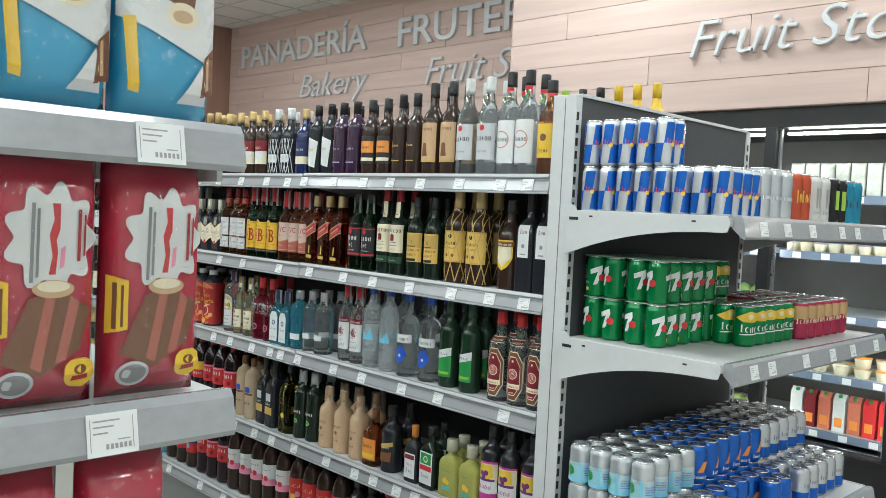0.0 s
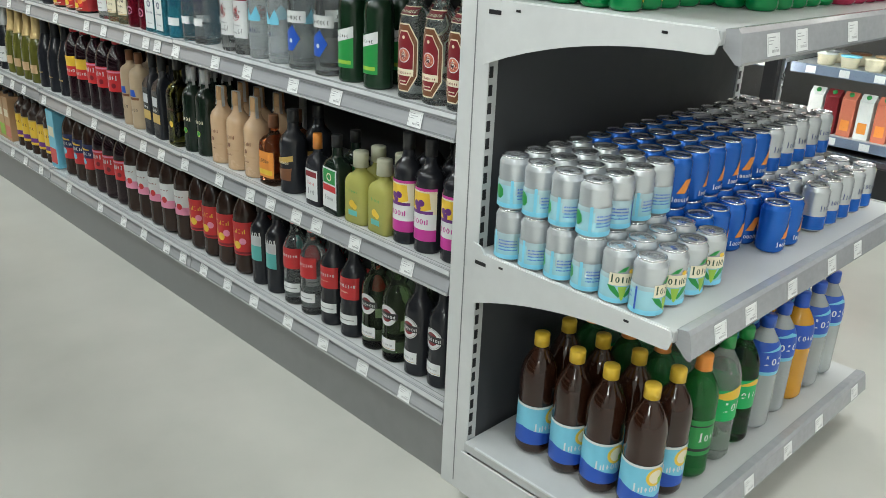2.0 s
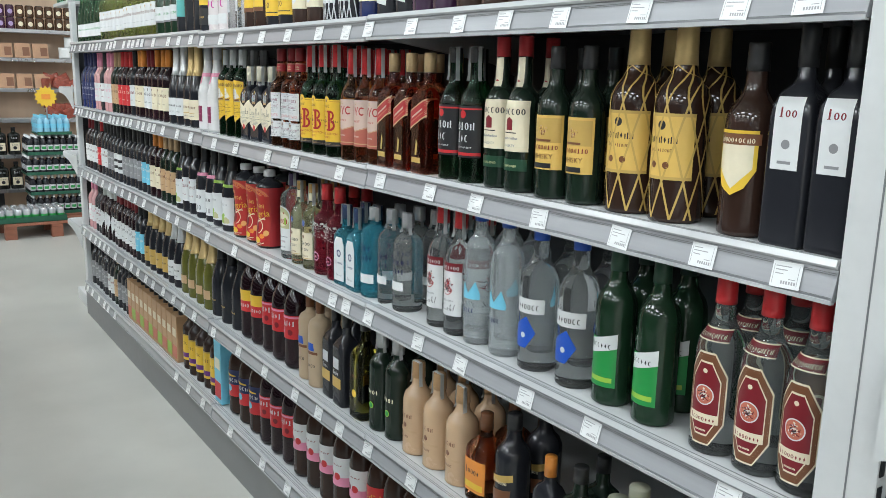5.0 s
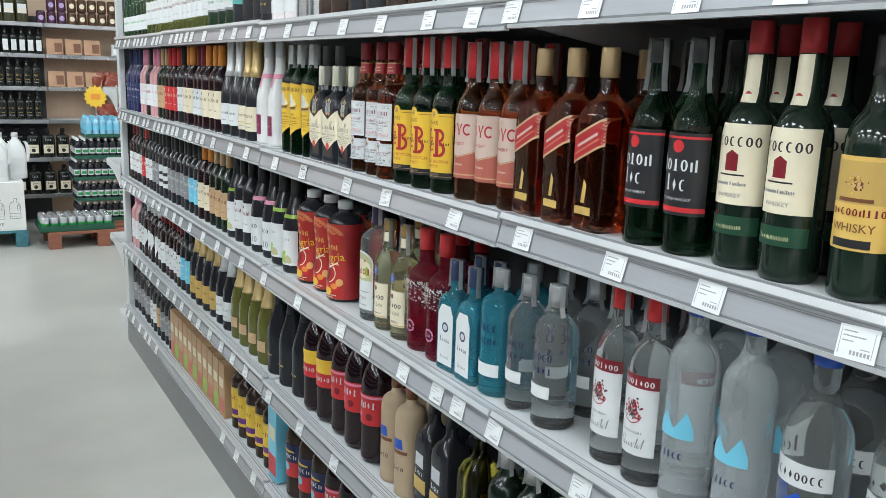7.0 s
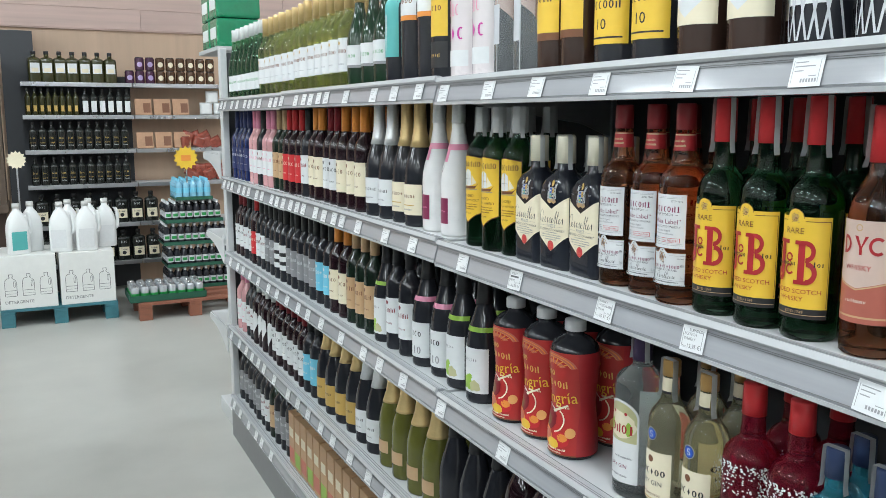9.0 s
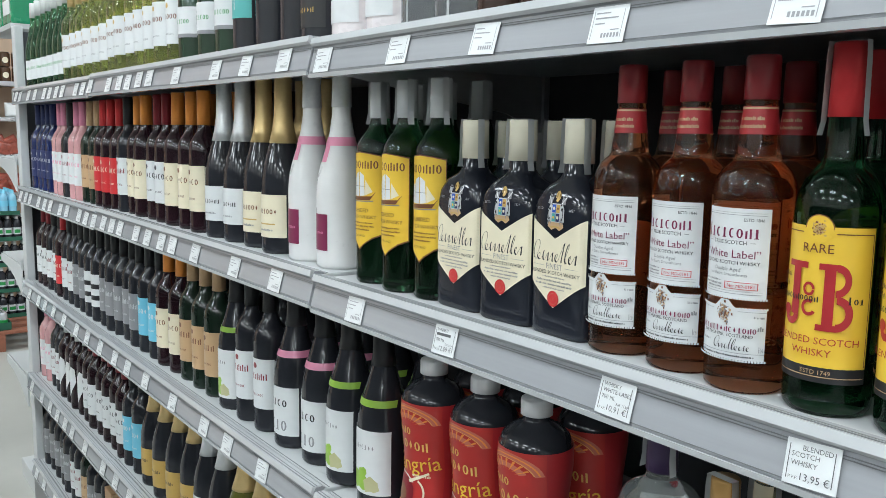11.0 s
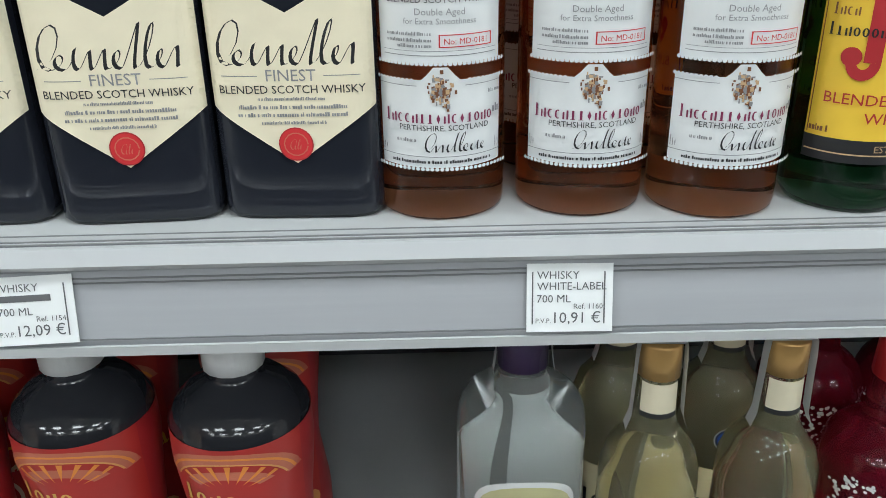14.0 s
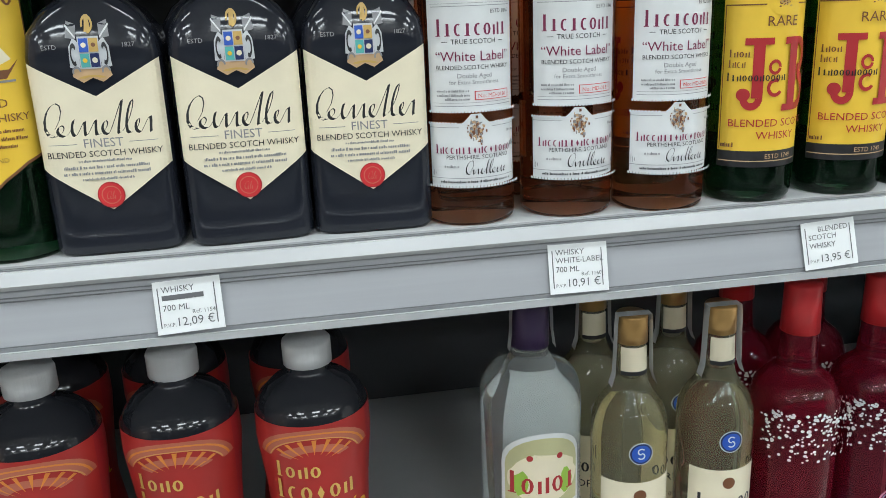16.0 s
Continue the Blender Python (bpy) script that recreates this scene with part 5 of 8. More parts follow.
for key, h in (("chevron", .256), ("rare", .320), ("pearl", .335), ("cava_gold", .335), ("cava_silver", .335), ("blush", .307), ("cream_label", .322), ("black_label", .302), ("red_slant", .291),
               ("clearlow", .257), ("rose_rum", .35), ("silver_rum", .342), ("dark_orange", .34), ("black_box", .325), ("net", .33)):
    resized(key, h)
for key in ("red_cream", "red_white", "red_red", "black_white", "navy_wine", "rose_wine", "tan_wine", "white_wine"):
    resized(key, .32)
for key, h in (("lemon", .20), ("herbal", .225), ("orangetop", .21), ("amaretto", .215), ("blackround", .25), ("creamy", .25), ("aquagin", .238)):
    K[key].h = h

# ---- the drinks gondola ----
LIP, BACK = 1.99, 2.50
JOINTS = (1.625, 2.94, 4.255, 5.57, 6.70)
LEVELS = dict(top=1.722, eye=1.344, third=0.968, fourth=0.585, base=0.215)
SAG = (0.0, -0.003, 0.002, -0.002)


def sag(y):
    """How much higher or lower the boards of the bay at y hang."""
    return SAG[sum(y > j for j in JOINTS[1:-1])]



def rail_profile(z, lip=LIP):
    """The price rail in x and z: a back hook, a sloping face and a lower lip."""
    return [(lip + 0.022, z + 0.004), (lip + 0.008, z + 0.006), (lip + 0.003, z - 0.002), (lip + 0.006, z - 0.008), (lip - 0.004, z - 0.046), (lip - 0.002, z - 0.052), (lip + 0.006, z - 0.052), (lip + 0.022, z - 0.03)]


gondola = thing("shelving_gondola", "long grey metal double shelving unit stocked with bottles", "shelving", pose(0, 0, 0))
for (y0, y1) in zip(JOINTS, JOINTS[1:]):
    for nm, z in LEVELS.items():
        z += sag(y0 + 0.1)
        bm = box(LIP + 0.022, y0 + 0.002, z - 0.028, BACK, y1 - 0.002, z, 0.003)
        board = part("shelf_board", bm, gondola, mats=SHELFTOP)
        part("price_rail", prism(rail_profile(z), "y", y0 + 0.003, y1 - 0.003), board, "grey plastic price rail", mats=RAILPLASTIC)
        bm = prism([(LIP + 0.020, z + 0.0065), (LIP + 0.001, z + 0.0075), (LIP - 0.002, z - 0.002), (LIP + 0.002, z - 0.006), (LIP + 0.0055, z - 0.004), (LIP + 0.009, z + 0.004)], "y", y0 + 0.004, y1 - 0.004)
        part("rail_lip", bm, board, "clear ridged lip of the rail", mats=RAILCLEAR)
        bm = prism([(LIP - 0.0065, z - 0.0485), (LIP - 0.0045, z - 0.0485), (LIP - 0.001, z - 0.0525), (LIP + 0.006, z - 0.0525), (LIP + 0.004, z - 0.0555), (LIP - 0.0055, z - 0.055)], "y", y0 + 0.004, y1 - 0.004)
        part("rail_lip", bm, board, "pale lower lip of the rail", mats=RAILCLEAR)
        for gx, gz in ((0.0045, 0.0066), (0.0105, 0.0058), (0.0235, 0.0), (0.0335, -0.0008)):
            part("rail_groove", box(LIP + gx, y0 + 0.005, z + gz - 0.001, LIP + gx + 0.0016, y1 - 0.005, z + gz + 0.0016), board, mats=GROOVE)
        for gx, gz in ((0.0042, 0.0125), (0.0036, 0.0150), (-0.0043, 0.0455)):
            part("rail_groove", box(LIP + gx, y0 + 0.005, z - gz, LIP + gx + 0.002, y1 - 0.005, z - gz + 0.0008), board, mats=GROOVE)
        part("rail_ridge", box(LIP + 0.026, y0 + 0.004, z - 0.001, LIP + 0.0285, y1 - 0.004, z + 0.0028), board, mats=RAILCLEAR)
        if z > 0.3:
            for yy in (y0 + 0.004, y1 - 0.008):
                part("bracket", prism([(BACK, z - 0.028), (LIP + 0.04, z - 0.028), (LIP + 0.04, z - 0.045), (BACK - 0.1, z - 0.10), (BACK, z - 0.14)], "y", yy, yy + 0.004), board, mats=METALGREY)
    part("back_panel", box(BACK + 0.002, y0, 0.10, BACK + 0.022, y1, 1.93), gondola, mats=BLACKPANEL)
    part("kick_plate", box(LIP + 0.004, y0, 0.0, LIP + 0.02, y1, 0.183), gondola, "dark grey kick plate", mats=KICK)
    part("far_side", box(2.56, y0, 0.0, 3.06, y1, 0.2), gondola, mats=METALGREY)
    for z in (0.6, 0.98, 1.36, 1.72):
        part("shelf_board", box(2.55, y0 + 0.002, z - 0.028, 3.06, y1 - 0.002, z), gondola, mats=SHELFTOP)
for y in JOINTS[1:]:
    part("upright", box(BACK - 0.012, y - 0.015, 0, BACK + 0.0015, y + 0.015, 1.95), gondola, mats=METALGREY)
post_bm = bmesh.new()
add_box(post_bm, LIP + 0.02, 6.705, 0, LIP + 0.05, 6.77, 1.97, 0.003)
part("end_post", post_bm, gondola, mats=METALGREY)

# how far the front row stands behind the lip
SETBACK = dict(top=0.040, eye=0.042, third=0.042, fourth=0.038, base=0.036)
FORWARD = {"chevron": 0.003, "rare": -0.008, ("white_label", 3.502): -0.009}
RNG = random.Random(7)
TURNED = -90
# each shelf from the near end: kind, places along the shelf, rows deep
EYE = [("black_box", (1.675, 1.755), 2), ("shield", (1.85,), 1), ("net", (1.995, 2.10), 2), ("gold_label", (2.215, 2.305), 2), ("cream_label", (2.40, 2.487), 2), ("black_label", (2.575, 2.66), 2), ("red_slant", (2.765, 2.85, 2.935), 2), ("blush", (3.013, 3.088, 3.163), 2), ("rare", (3.25, 3.337, 3.421), 2),
       ("white_label", (3.502, 3.584, 3.664), 2), ("chevron", (3.746, 3.846, 3.943), 2), ("clipper", (4.02, 4.10, 4.18), 2), ("pearl", (4.315, 4.425), 1), ("cava_gold", (4.535, 4.63), 2), ("cava_silver", (4.725, 4.82), 1)]
WINES = ("red_cream", "red_cream", "red_cream", "red_white", "red_white", "red_cream", "red_cream", "black_white", "red_red", "red_red", "red_red", "tan_wine", "tan_wine", "rose_wine", "rose_wine", "black_white", "rose_wine", "rose_wine", "navy_wine", "navy_wine", "navy_wine", "navy_wine")
EYE += [(k, (4.92 + i * 0.0815,), 2) for i, k in enumerate(WINES)]
TOP = [("captain", (1.70,), 1), ("rose_rum", (1.79, 1.875), 2), ("silver_rum", (1.965, 2.06), 2), ("dark_orange", (2.155, 2.245), 2), ("plain_dark", (2.335, 2.415), 1), ("dark_orange_small", (2.505, 2.595), 2), ("violet", (2.695, 2.785), 2), ("white_panel", (2.87, 2.955), 2), ("navy_gold", (3.05,), 1), ("silver_net", (3.165, 3.265), 2), ("anejo", (3.375, 3.48), 2), ("ten", (3.59, 3.70), 2),
       ("orange_tall", (3.80, 3.88), 2), ("clear_tube", (3.965, 4.055), 1), ("pink_k", (4.145, 4.245), 1), ("yellow_tall", (4.36,), 2), ("orange_white", (4.45, 4.55), 2), ("teal_label", (4.65,), 2), ("green_cider", (4.745, 4.85, 4.955), 2)]
TOP += [("white_wine", (5.05 + i * 0.083,), 2) for i in range(13)] + [("green_hock", (6.13 + i * 0.083,), 2) for i in range(7)]
THIRD = [("diamond", (1.69, 1.775, 1.86), 2), ("greencap", (2.00, 2.105), 2), ("bluecap", (2.215, 2.33), 2), ("frost", (2.44, 2.535), 2), ("redband", (2.615, 2.70), 2), ("clearlow", (2.86, 2.95), 2), ("aqualow", (3.04,), 2), ("aquagin", (3.115, 3.19), 2), ("rubygin", (3.255, 3.347), 2), ("strawgin", (3.432, 3.514), 2), ("large_gin", (3.607,), 1), ("sangria", (3.81, 3.927, 4.04), 2),
         ("champ_lime", (4.175, 4.28), 2), ("champ_pink", (4.385, 4.49), 2), ("black_white", (4.59, 4.675), 2), ("champ_lime", (4.77,), 2), ("tan_wine", (4.86, 4.94, 5.02), 2), ("red_cream", (5.10, 5.18), 2), ("blue_label", (5.26, 5.34), 2), ("black_black", (5.42, 5.50, 5.58, 5.66, 5.74), 2), ("stripe", (5.82, 5.90), 2), ("black_black", (5.98, 6.06), 1), ("black_white", (6.14, 6.22), 2), ("red_red", (6.30,), 1), ("black_white", (6.38, 6.46), 1), ("red_white", (6.54, 6.62), 1)]
FOURTH = [("purple", (1.695, 1.78, 1.865), 2), ("lemon", (1.955, 2.05), 2), ("herbal", (2.15,), 2), ("orangetop", (2.245,), 1), ("blackround", (2.39,), 2), ("amaretto", (2.495,), 2), ("creamy", (2.595, 2.70, 2.80), 2), ("darkgreen_script", (2.895, 2.98), 2), ("olive", (3.08,), 1), ("blackgold", (3.19, 3.28), 2), ("beige", (3.385, 3.47), 2), ("petwine", (3.58, 3.68, 3.78), 2), ("petyellow", (3.88, 3.98), 2),
          ("champ_black", (4.10, 4.205, 4.31), 2), ("champ_green", (4.42, 4.525, 4.63, 4.735), 2), ("cava_silver", (4.84, 4.94), 2), ("champ_gold", (5.04, 5.14, 5.24, 5.34), 2), ("blue_label", (5.43, 5.51), 2), ("red_white", (5.59, 5.67, 5.75, 5.83, 5.91, 5.99), 2), ("heart_wine", (6.07, 6.15, 6.23, 6.31), 2), ("black_white", (6.39, 6.47), 1), ("rose_wine", (6.56, 6.64), 1)]
BASE = [("roundwhite", (1.72, 1.812), 2), ("roundgreen", (1.905, 2.0), 2), ("redsquare", (2.10, 2.195), 2), ("redclear", (2.29, 2.39), 2), ("bitter", (2.49, 2.58), 2), ("petred", (2.69, 2.79, 2.89, 2.995), 2), ("petpale", (3.10, 3.205, 3.305, 3.405, 3.505), 2), ("petwine", (3.61, 3.71, 3.81), 2), ("petblue", (3.92, 4.03, 4.14), 2), ("yellowlab", (4.37, 4.465, 4.56, 4.655, 4.75), 2),
        ("black_black", (5.80, 5.88, 5.96), 2), ("tan_wine", (6.05,), 1), ("black_white", (6.13, 6.21), 2), ("black_black", (6.30, 6.38, 6.47, 6.56, 6.64), 1)]

for level, row in (("top", TOP), ("eye", EYE), ("third", THIRD), ("fourth", FOURTH), ("base", BASE)):
    z = LEVELS[level]
    for key, places, deep in row:
        if key not in K:
            continue
        k = K[key]
        for y in places:
            for d in range(deep):
                wide = k.r * k.deep
                x = LIP + SETBACK[level] + FORWARD.get((key, y), FORWARD.get(key, 0.0)) + wide + d * (2 * wide + 0.012) + RNG.uniform(0, 0.008)
                k.place(pose(x, y + RNG.uniform(-0.004, 0.004) + (0.012 if d else 0), z + sag(y), 0, 0, TURNED + RNG.uniform(-5, 5)), "bottles on the gondola")

# ---- price tags ----
TAGW, TAGH, TAGK = 0.047, 0.038, 1.12


def tag_mesh(lines):
    """A paper ticket facing -y; lines: (words or None, across, up, size or (width, height))."""
    verts = [(-TAGW / 2, 0, -TAGH / 2), (TAGW / 2, 0, -TAGH / 2), (TAGW / 2, 0, TAGH / 2), (-TAGW / 2, 0, TAGH / 2), (-TAGW / 2, 0.0006, -TAGH / 2), (TAGW / 2, 0.0006, -TAGH / 2), (TAGW / 2, 0.0006, TAGH / 2), (-TAGW / 2, 0.0006, TAGH / 2)]
    faces = [(0, 1, 2, 3), (7, 6, 5, 4), (0, 4, 5, 1), (3, 2, 6, 7), (0, 3, 7, 4), (1, 5, 6, 2)]
    sheet = bpy.data.meshes.new("price_tag")
    sheet.from_pydata(verts, [], faces)
    sheet.materials.append(material("tag_paper", (0.74, 0.75, 0.75), rough=0.35, vary=0.02, coat=0.2))
    verts, faces = [], []
    for text, u, v, size in lines:
        u, v, size = u * TAGK, v * TAGK, (size[0] * TAGK, size[1] * TAGK) if text is None else size * TAGK
        s = len(verts)
        if text is None:
            w, h = size
            verts += [(u, -0.0003, v), (u + w, -0.0003, v), (u + w, -0.0003, v + h), (u, -0.0003, v + h)]
            faces.append((s, s + 1, s + 2, s + 3))
        else:
            pts, polys = text_flat(text, size)
            left = min(p[0] for p in pts)
            verts += [(u + x - left, -0.0003, v + y) for x, y in pts]
            faces += [tuple(s + i for i in p) for p in polys]
    me = bpy.data.meshes.new("print")
    me.from_pydata(verts, [], faces)
    me.materials.append(material("tag_ink", (0.11, 0.11, 0.115), rough=0.5, vary=0) if any(text for text, *_ in lines) else material("tag_ink_faint", (0.32, 0.32, 0.33), rough=0.5, vary=0))
    return sheet, me


EDGES = [(None, -0.0185, -0.013, (0.0007, 0.026)), (None, 0.0165, -0.013, (0.0007, 0.026))]
TAG_A = tag_mesh(EDGES + [("WHISKY", -0.016, 0.0095, 0.0055), (None, -0.016, 0.0045, (0.026, 0.0032)), ("700 ML", -0.016, -0.0022, 0.0055), ("Ref. 1154", 0.002, -0.0055, 0.0038), ("P.V.P.", -0.0165, -0.0125, 0.0034), ("12,09 €", -0.0075, -0.0125, 0.0078)])
TAG_B = tag_mesh(EDGES + [("WHISKY", -0.016, 0.0095, 0.0055), ("WHITE-LABEL", -0.016, 0.0040, 0.0055), ("700 ML", -0.016, -0.0022, 0.0055), ("Ref. 1160", 0.002, -0.0055, 0.0038), ("P.V.P.", -0.0165, -0.0125, 0.0034), ("10,91 €", -0.0075, -0.0125, 0.0078)])
TAG_C = tag_mesh(EDGES + [("BLENDED", -0.008, 0.0095, 0.0055), ("SCOTCH", -0.016, 0.0040, 0.0055), ("WHISKY", -0.016, -0.0022, 0.0055), ("P.V.P.", -0.0165, -0.0125, 0.0034), ("13,95 €", -0.0075, -0.0125, 0.0078)])
TAG_N = [tag_mesh(EDGES + [(None, -0.016, 0.0102, (w1, 0.0013)), (None, -0.016, 0.0055, (w2, 0.0013)), (None, -0.016, 0.0005, (0.012, 0.0013)), (None, 0.004, -0.0055, (0.010, 0.001))] + [(None, -0.006 + i * 0.0037, -0.012, (0.0024, 0.0042)) for i in range(6)]) for w1, w2 in ((0.014, 0.024), (0.022, 0.017), (0.017, 0.027))]


def price_tag(m, me):
    ob = new("price_tag", me[0])
    ob.matrix_basis = m
    new("print", me[1]).parent = ob
    return tagged(ob, "white paper price ticket with black print in the shelf rail", "price tag", "price tickets")


def gondola_tag(y, z, me):
    return price_tag(pose(LIP - 0.0022, y, z + sag(y) - 0.028 + RNG.uniform(-0.002, 0.002), 0, 0, -90) @ pose(0, 0, 0, -15, 0, 0) @ pose(0, 0, 0, 0, RNG.uniform(-3, 3), 0), me)


for level, row in (("top", TOP), ("eye", EYE), ("third", THIRD), ("fourth", FOURTH), ("base", BASE)):
    last = 0
    for key, places, deep in row:
        if key not in K or not places:
            continue
        y = sum(places) / len(places) + RNG.uniform(-0.02, 0.02)
        me = TAG_N[RNG.randrange(3)]
        if len(places) > 3:
            gondola_tag(places[0] + RNG.uniform(-0.01, 0.02), LEVELS[level], TAG_N[RNG.randrange(3)])
            gondola_tag(places[-1] + RNG.uniform(-0.03, 0.0), LEVELS[level], TAG_N[RNG.randrange(3)])
        if level == "eye" and key in ("chevron", "white_label", "rare"):
            y, me = {"chevron": (3.888, TAG_A), "white_label": (3.597, TAG_B), "rare": (3.385, TAG_C)}[key]
        if y - last > 0.07:
            gondola_tag(y, LEVELS[level], me)
            last = y

# ---- cartons on the base shelf ----
def carton(y, w, h, d, label, board, front, cap=True):
    t = thing("drink_carton", label, "carton", pose(LIP + 0.036, y, LEVELS["base"] + sag(y)), "cartons on the base shelf")
    part("body", box(0, -w / 2, 0, d, w / 2, h, 0.002), t, mats=board)
    bm = bmesh.new()
    add_box(bm, -0.0012, -w / 2 + 0.006, h * 0.08, 0, w / 2 - 0.006, h * 0.34)
    part("print", bm, t, mats=front)
    part("print", box(-0.0012, -w / 2 + 0.012, h * 0.55, 0, w / 2 - 0.012, h * 0.72), t, mats=paper("cream"))
    if cap:
        part("cap", lathe([(h, .013, .013, 2), (h + .016, .013, .013, 2), (h + .018, .011, .011, 2)], 14), t, m=pose(d / 2, 0, 0), mats=plastic("black"))


for i in range(11):
    carton(4.87 + i * 0.083, 0.073, 0.225, 0.075, "tan wine carton with green grape print", material("carton_tan", (0.50, 0.31, 0.17), rough=0.5, vary=0.08), paper("lime" if i % 2 else "terracotta"))
carton(4.27, 0.08, 0.27, 0.06, "sky-blue drink carton with red print", paper("sky"), paper("red"), False)

# ---- the end display with cans ----
END_FRONT, POST, X0, X1 = 0.985, 1.535, 1.964, 3.14
END_LEVELS = (1.618, 1.235, 0.685, 0.165)
display = thing("end_display_shelving", "grey metal end-of-aisle shelving with black back panel", "shelving", pose(0, 0, 0))
for x in (X0 + 0.022, X1 - 0.03):
    bm = box(x, POST, 0, x + 0.03, POST + 0.087, 1.97, 0.002)
    post = part("upright_post", bm, display, mats=METALGREY)
    bm = bmesh.new()
    for i in range(48):
        add_box(bm, x + 0.003, POST - 0.0015, 0.06 + i * 0.039, x + 0.014, POST + 0.0005, 0.084 + i * 0.039)
    tagged(part("slot_strip", bm, post, mats=BLACKMETAL), kind="stuff")
    part("seam", box(x - 0.0008, POST + 0.040, 0.02, x + 0.0004, POST + 0.0425, 1.96), post, mats=GROOVE)
part("back_panel", box(X0 + 0.052, POST + 0.006, 0.12, X1 - 0.03, POST + 0.03, 1.965), display, "matt black back panel", mats=BLACKPANEL)
part("top_cap", box(X0 + 0.052, POST, 1.965, X1 - 0.03, POST + 0.035, 1.975), display, mats=METALGREY)


def bracket_outline(z):
    """A long bracket in y and z: tall at the post, with an arched underside."""
    pts = [(POST - 0.002, z + 0.022), (POST - 0.027, z + 0.018), (POST - 0.037, z + 0.002), (END_FRONT + 0.035, z + 0.002), (END_FRONT + 0.028, z - 0.016), (END_FRONT + 0.035, z - 0.038)]
    for i in range(0, 11):
        a = i / 10
        pts.append((END_FRONT + 0.05 + (POST - 0.015 - END_FRONT - 0.05) * a, z - 0.040 - 0.085 * a ** 2.2))
    pts.append((POST - 0.002, z - 0.13))
    return pts


def front_rail(z):
    f = END_FRONT
    return [(f + 0.03, z + 0.003), (f + 0.008, z + 0.006), (f + 0.002, z - 0.002), (f - 0.008, z - 0.048), (f - 0.004, z - 0.054), (f + 0.004, z - 0.052), (f + 0.03, z - 0.028)]


for z in END_LEVELS:
    board = part("shelf_board", box(X0 + 0.008, END_FRONT + 0.028, z - 0.024, X1 - 0.008, POST - 0.003, z, 0.003), display, mats=SHELFTOP)
    bm = prism([(p, q) for p, q in front_rail(z)], "x", X0 + 0.02, X1 - 0.01)
    part("price_rail", bm, board, "grey plastic price rail", mats=RAILPLASTIC)
    for x in (X0 + 0.001, X1 - 0.006):
        if z > 0.3:
            bracket = part("bracket", prism(bracket_outline(z), "x", x, x + 0.005), board, mats=METALGREY)
            for yy in (END_FRONT + 0.13, POST - 0.09):
                part("slot", box(x - 0.0006, yy - 0.006, z - 0.016, x + 0.0002, yy + 0.006, z - 0.011), bracket, "small punched slot", mats=BLACKMETAL)
            part("hook_gap", box(x - 0.0006, POST - 0.045, z - 0.026, x + 0.0002, POST - 0.012, z - 0.017), bracket, "dark gap under the hook", mats=BLACKMETAL)
    part("side_lip", box(X0 + 0.006, END_FRONT + 0.04, z - 0.002, X0 + 0.012, POST - 0.04, z + 0.004, 0.0015), board, mats=METALGREY)
part("base_side", box(X0 + 0.001, END_FRONT + 0.04, 0.02, X0 + 0.006, POST - 0.002, 0.14), display, mats=METALGREY)
part("base_side", box(X1 - 0.006, END_FRONT + 0.04, 0.02, X1 - 0.001, POST - 0.002, 0.14), display, mats=METALGREY)
part("kick_plate", box(X0 + 0.01, END_FRONT + 0.06, 0.0, X1 - 0.01, END_FRONT + 0.07, 0.14), display, "dark grey kick plate", mats=KICK)
for x, z in [(x, z) for z in END_LEVELS for x in (2.09, 2.22, 2.42, 2.62, 2.80, 3.02)]:
    price_tag(pose(x + RNG.uniform(-.03, .03), END_FRONT - 0.0045, z - 0.026, -12, 0, 0), TAG_N[RNG.randrange(3)])

blue_metal = material("blue_can_print", (0.012, 0.13, 0.54), rough=0.2, metal=0.5, vary=0.03, coat=0.3)
silver_metal = material("silver_can_print", (0.62, 0.65, 0.68), rough=0.22, metal=0.6, vary=0.03, coat=0.2)
green_metal = material("green_can_print", (0.0, 0.22, 0.06), rough=0.22, metal=0.35, vary=0.03, coat=0.3)
ice_metal = material("ice_blue_can_print", (0.36, 0.66, 0.76), rough=0.24, metal=0.2, vary=0.05, coat=0.2)
pale_metal = material("pale_blue_can_print", (0.50, 0.66, 0.72), rough=0.24, metal=0.35, vary=0.05, coat=0.2)
red_metal = material("red_can_print", (0.46, 0.03, 0.09), rough=0.22, metal=0.4, vary=0.03, coat=0.2)
gold_metal = material("yellow_can_print", (0.68, 0.44, 0.22), rough=0.22, metal=0.4, vary=0.03, coat=0.2)


def can_kind(key, label, h, r, body, labels):
    kind(key, "drink_can", label, "drink can", "can", h, r, body, None, labels=labels, lid=ALU, seg=22)


can_kind("energy", "slim blue and silver energy drink can", .135, .0265, silver_metal, [(None, .06, .90, 3.0, [("P", ((-1.00, .48), (-0.65, .48), (-0.57, 1), (-0.92, 1)), blue_metal), ("P", ((-0.30, .48), (0.05, .48), (0.13, 1), (-0.22, 1)), blue_metal), ("P", ((0.40, .48), (0.75, .48), (0.83, 1), (0.48, 1)), blue_metal), ("P", ((-0.73, 0), (-0.38, 0), (-0.30, .48), (-0.65, .48)), blue_metal), ("P", ((-0.03, 0), (0.32, 0), (0.40, .48), (0.05, .48)), blue_metal), ("P", ((0.62, 0), (0.97, 0), (1.05, .48), (0.70, .48)), blue_metal), ("W", -.22, .20, .47, .13, "red", 301), ("D", .03, .45, .006, "yellow")])])
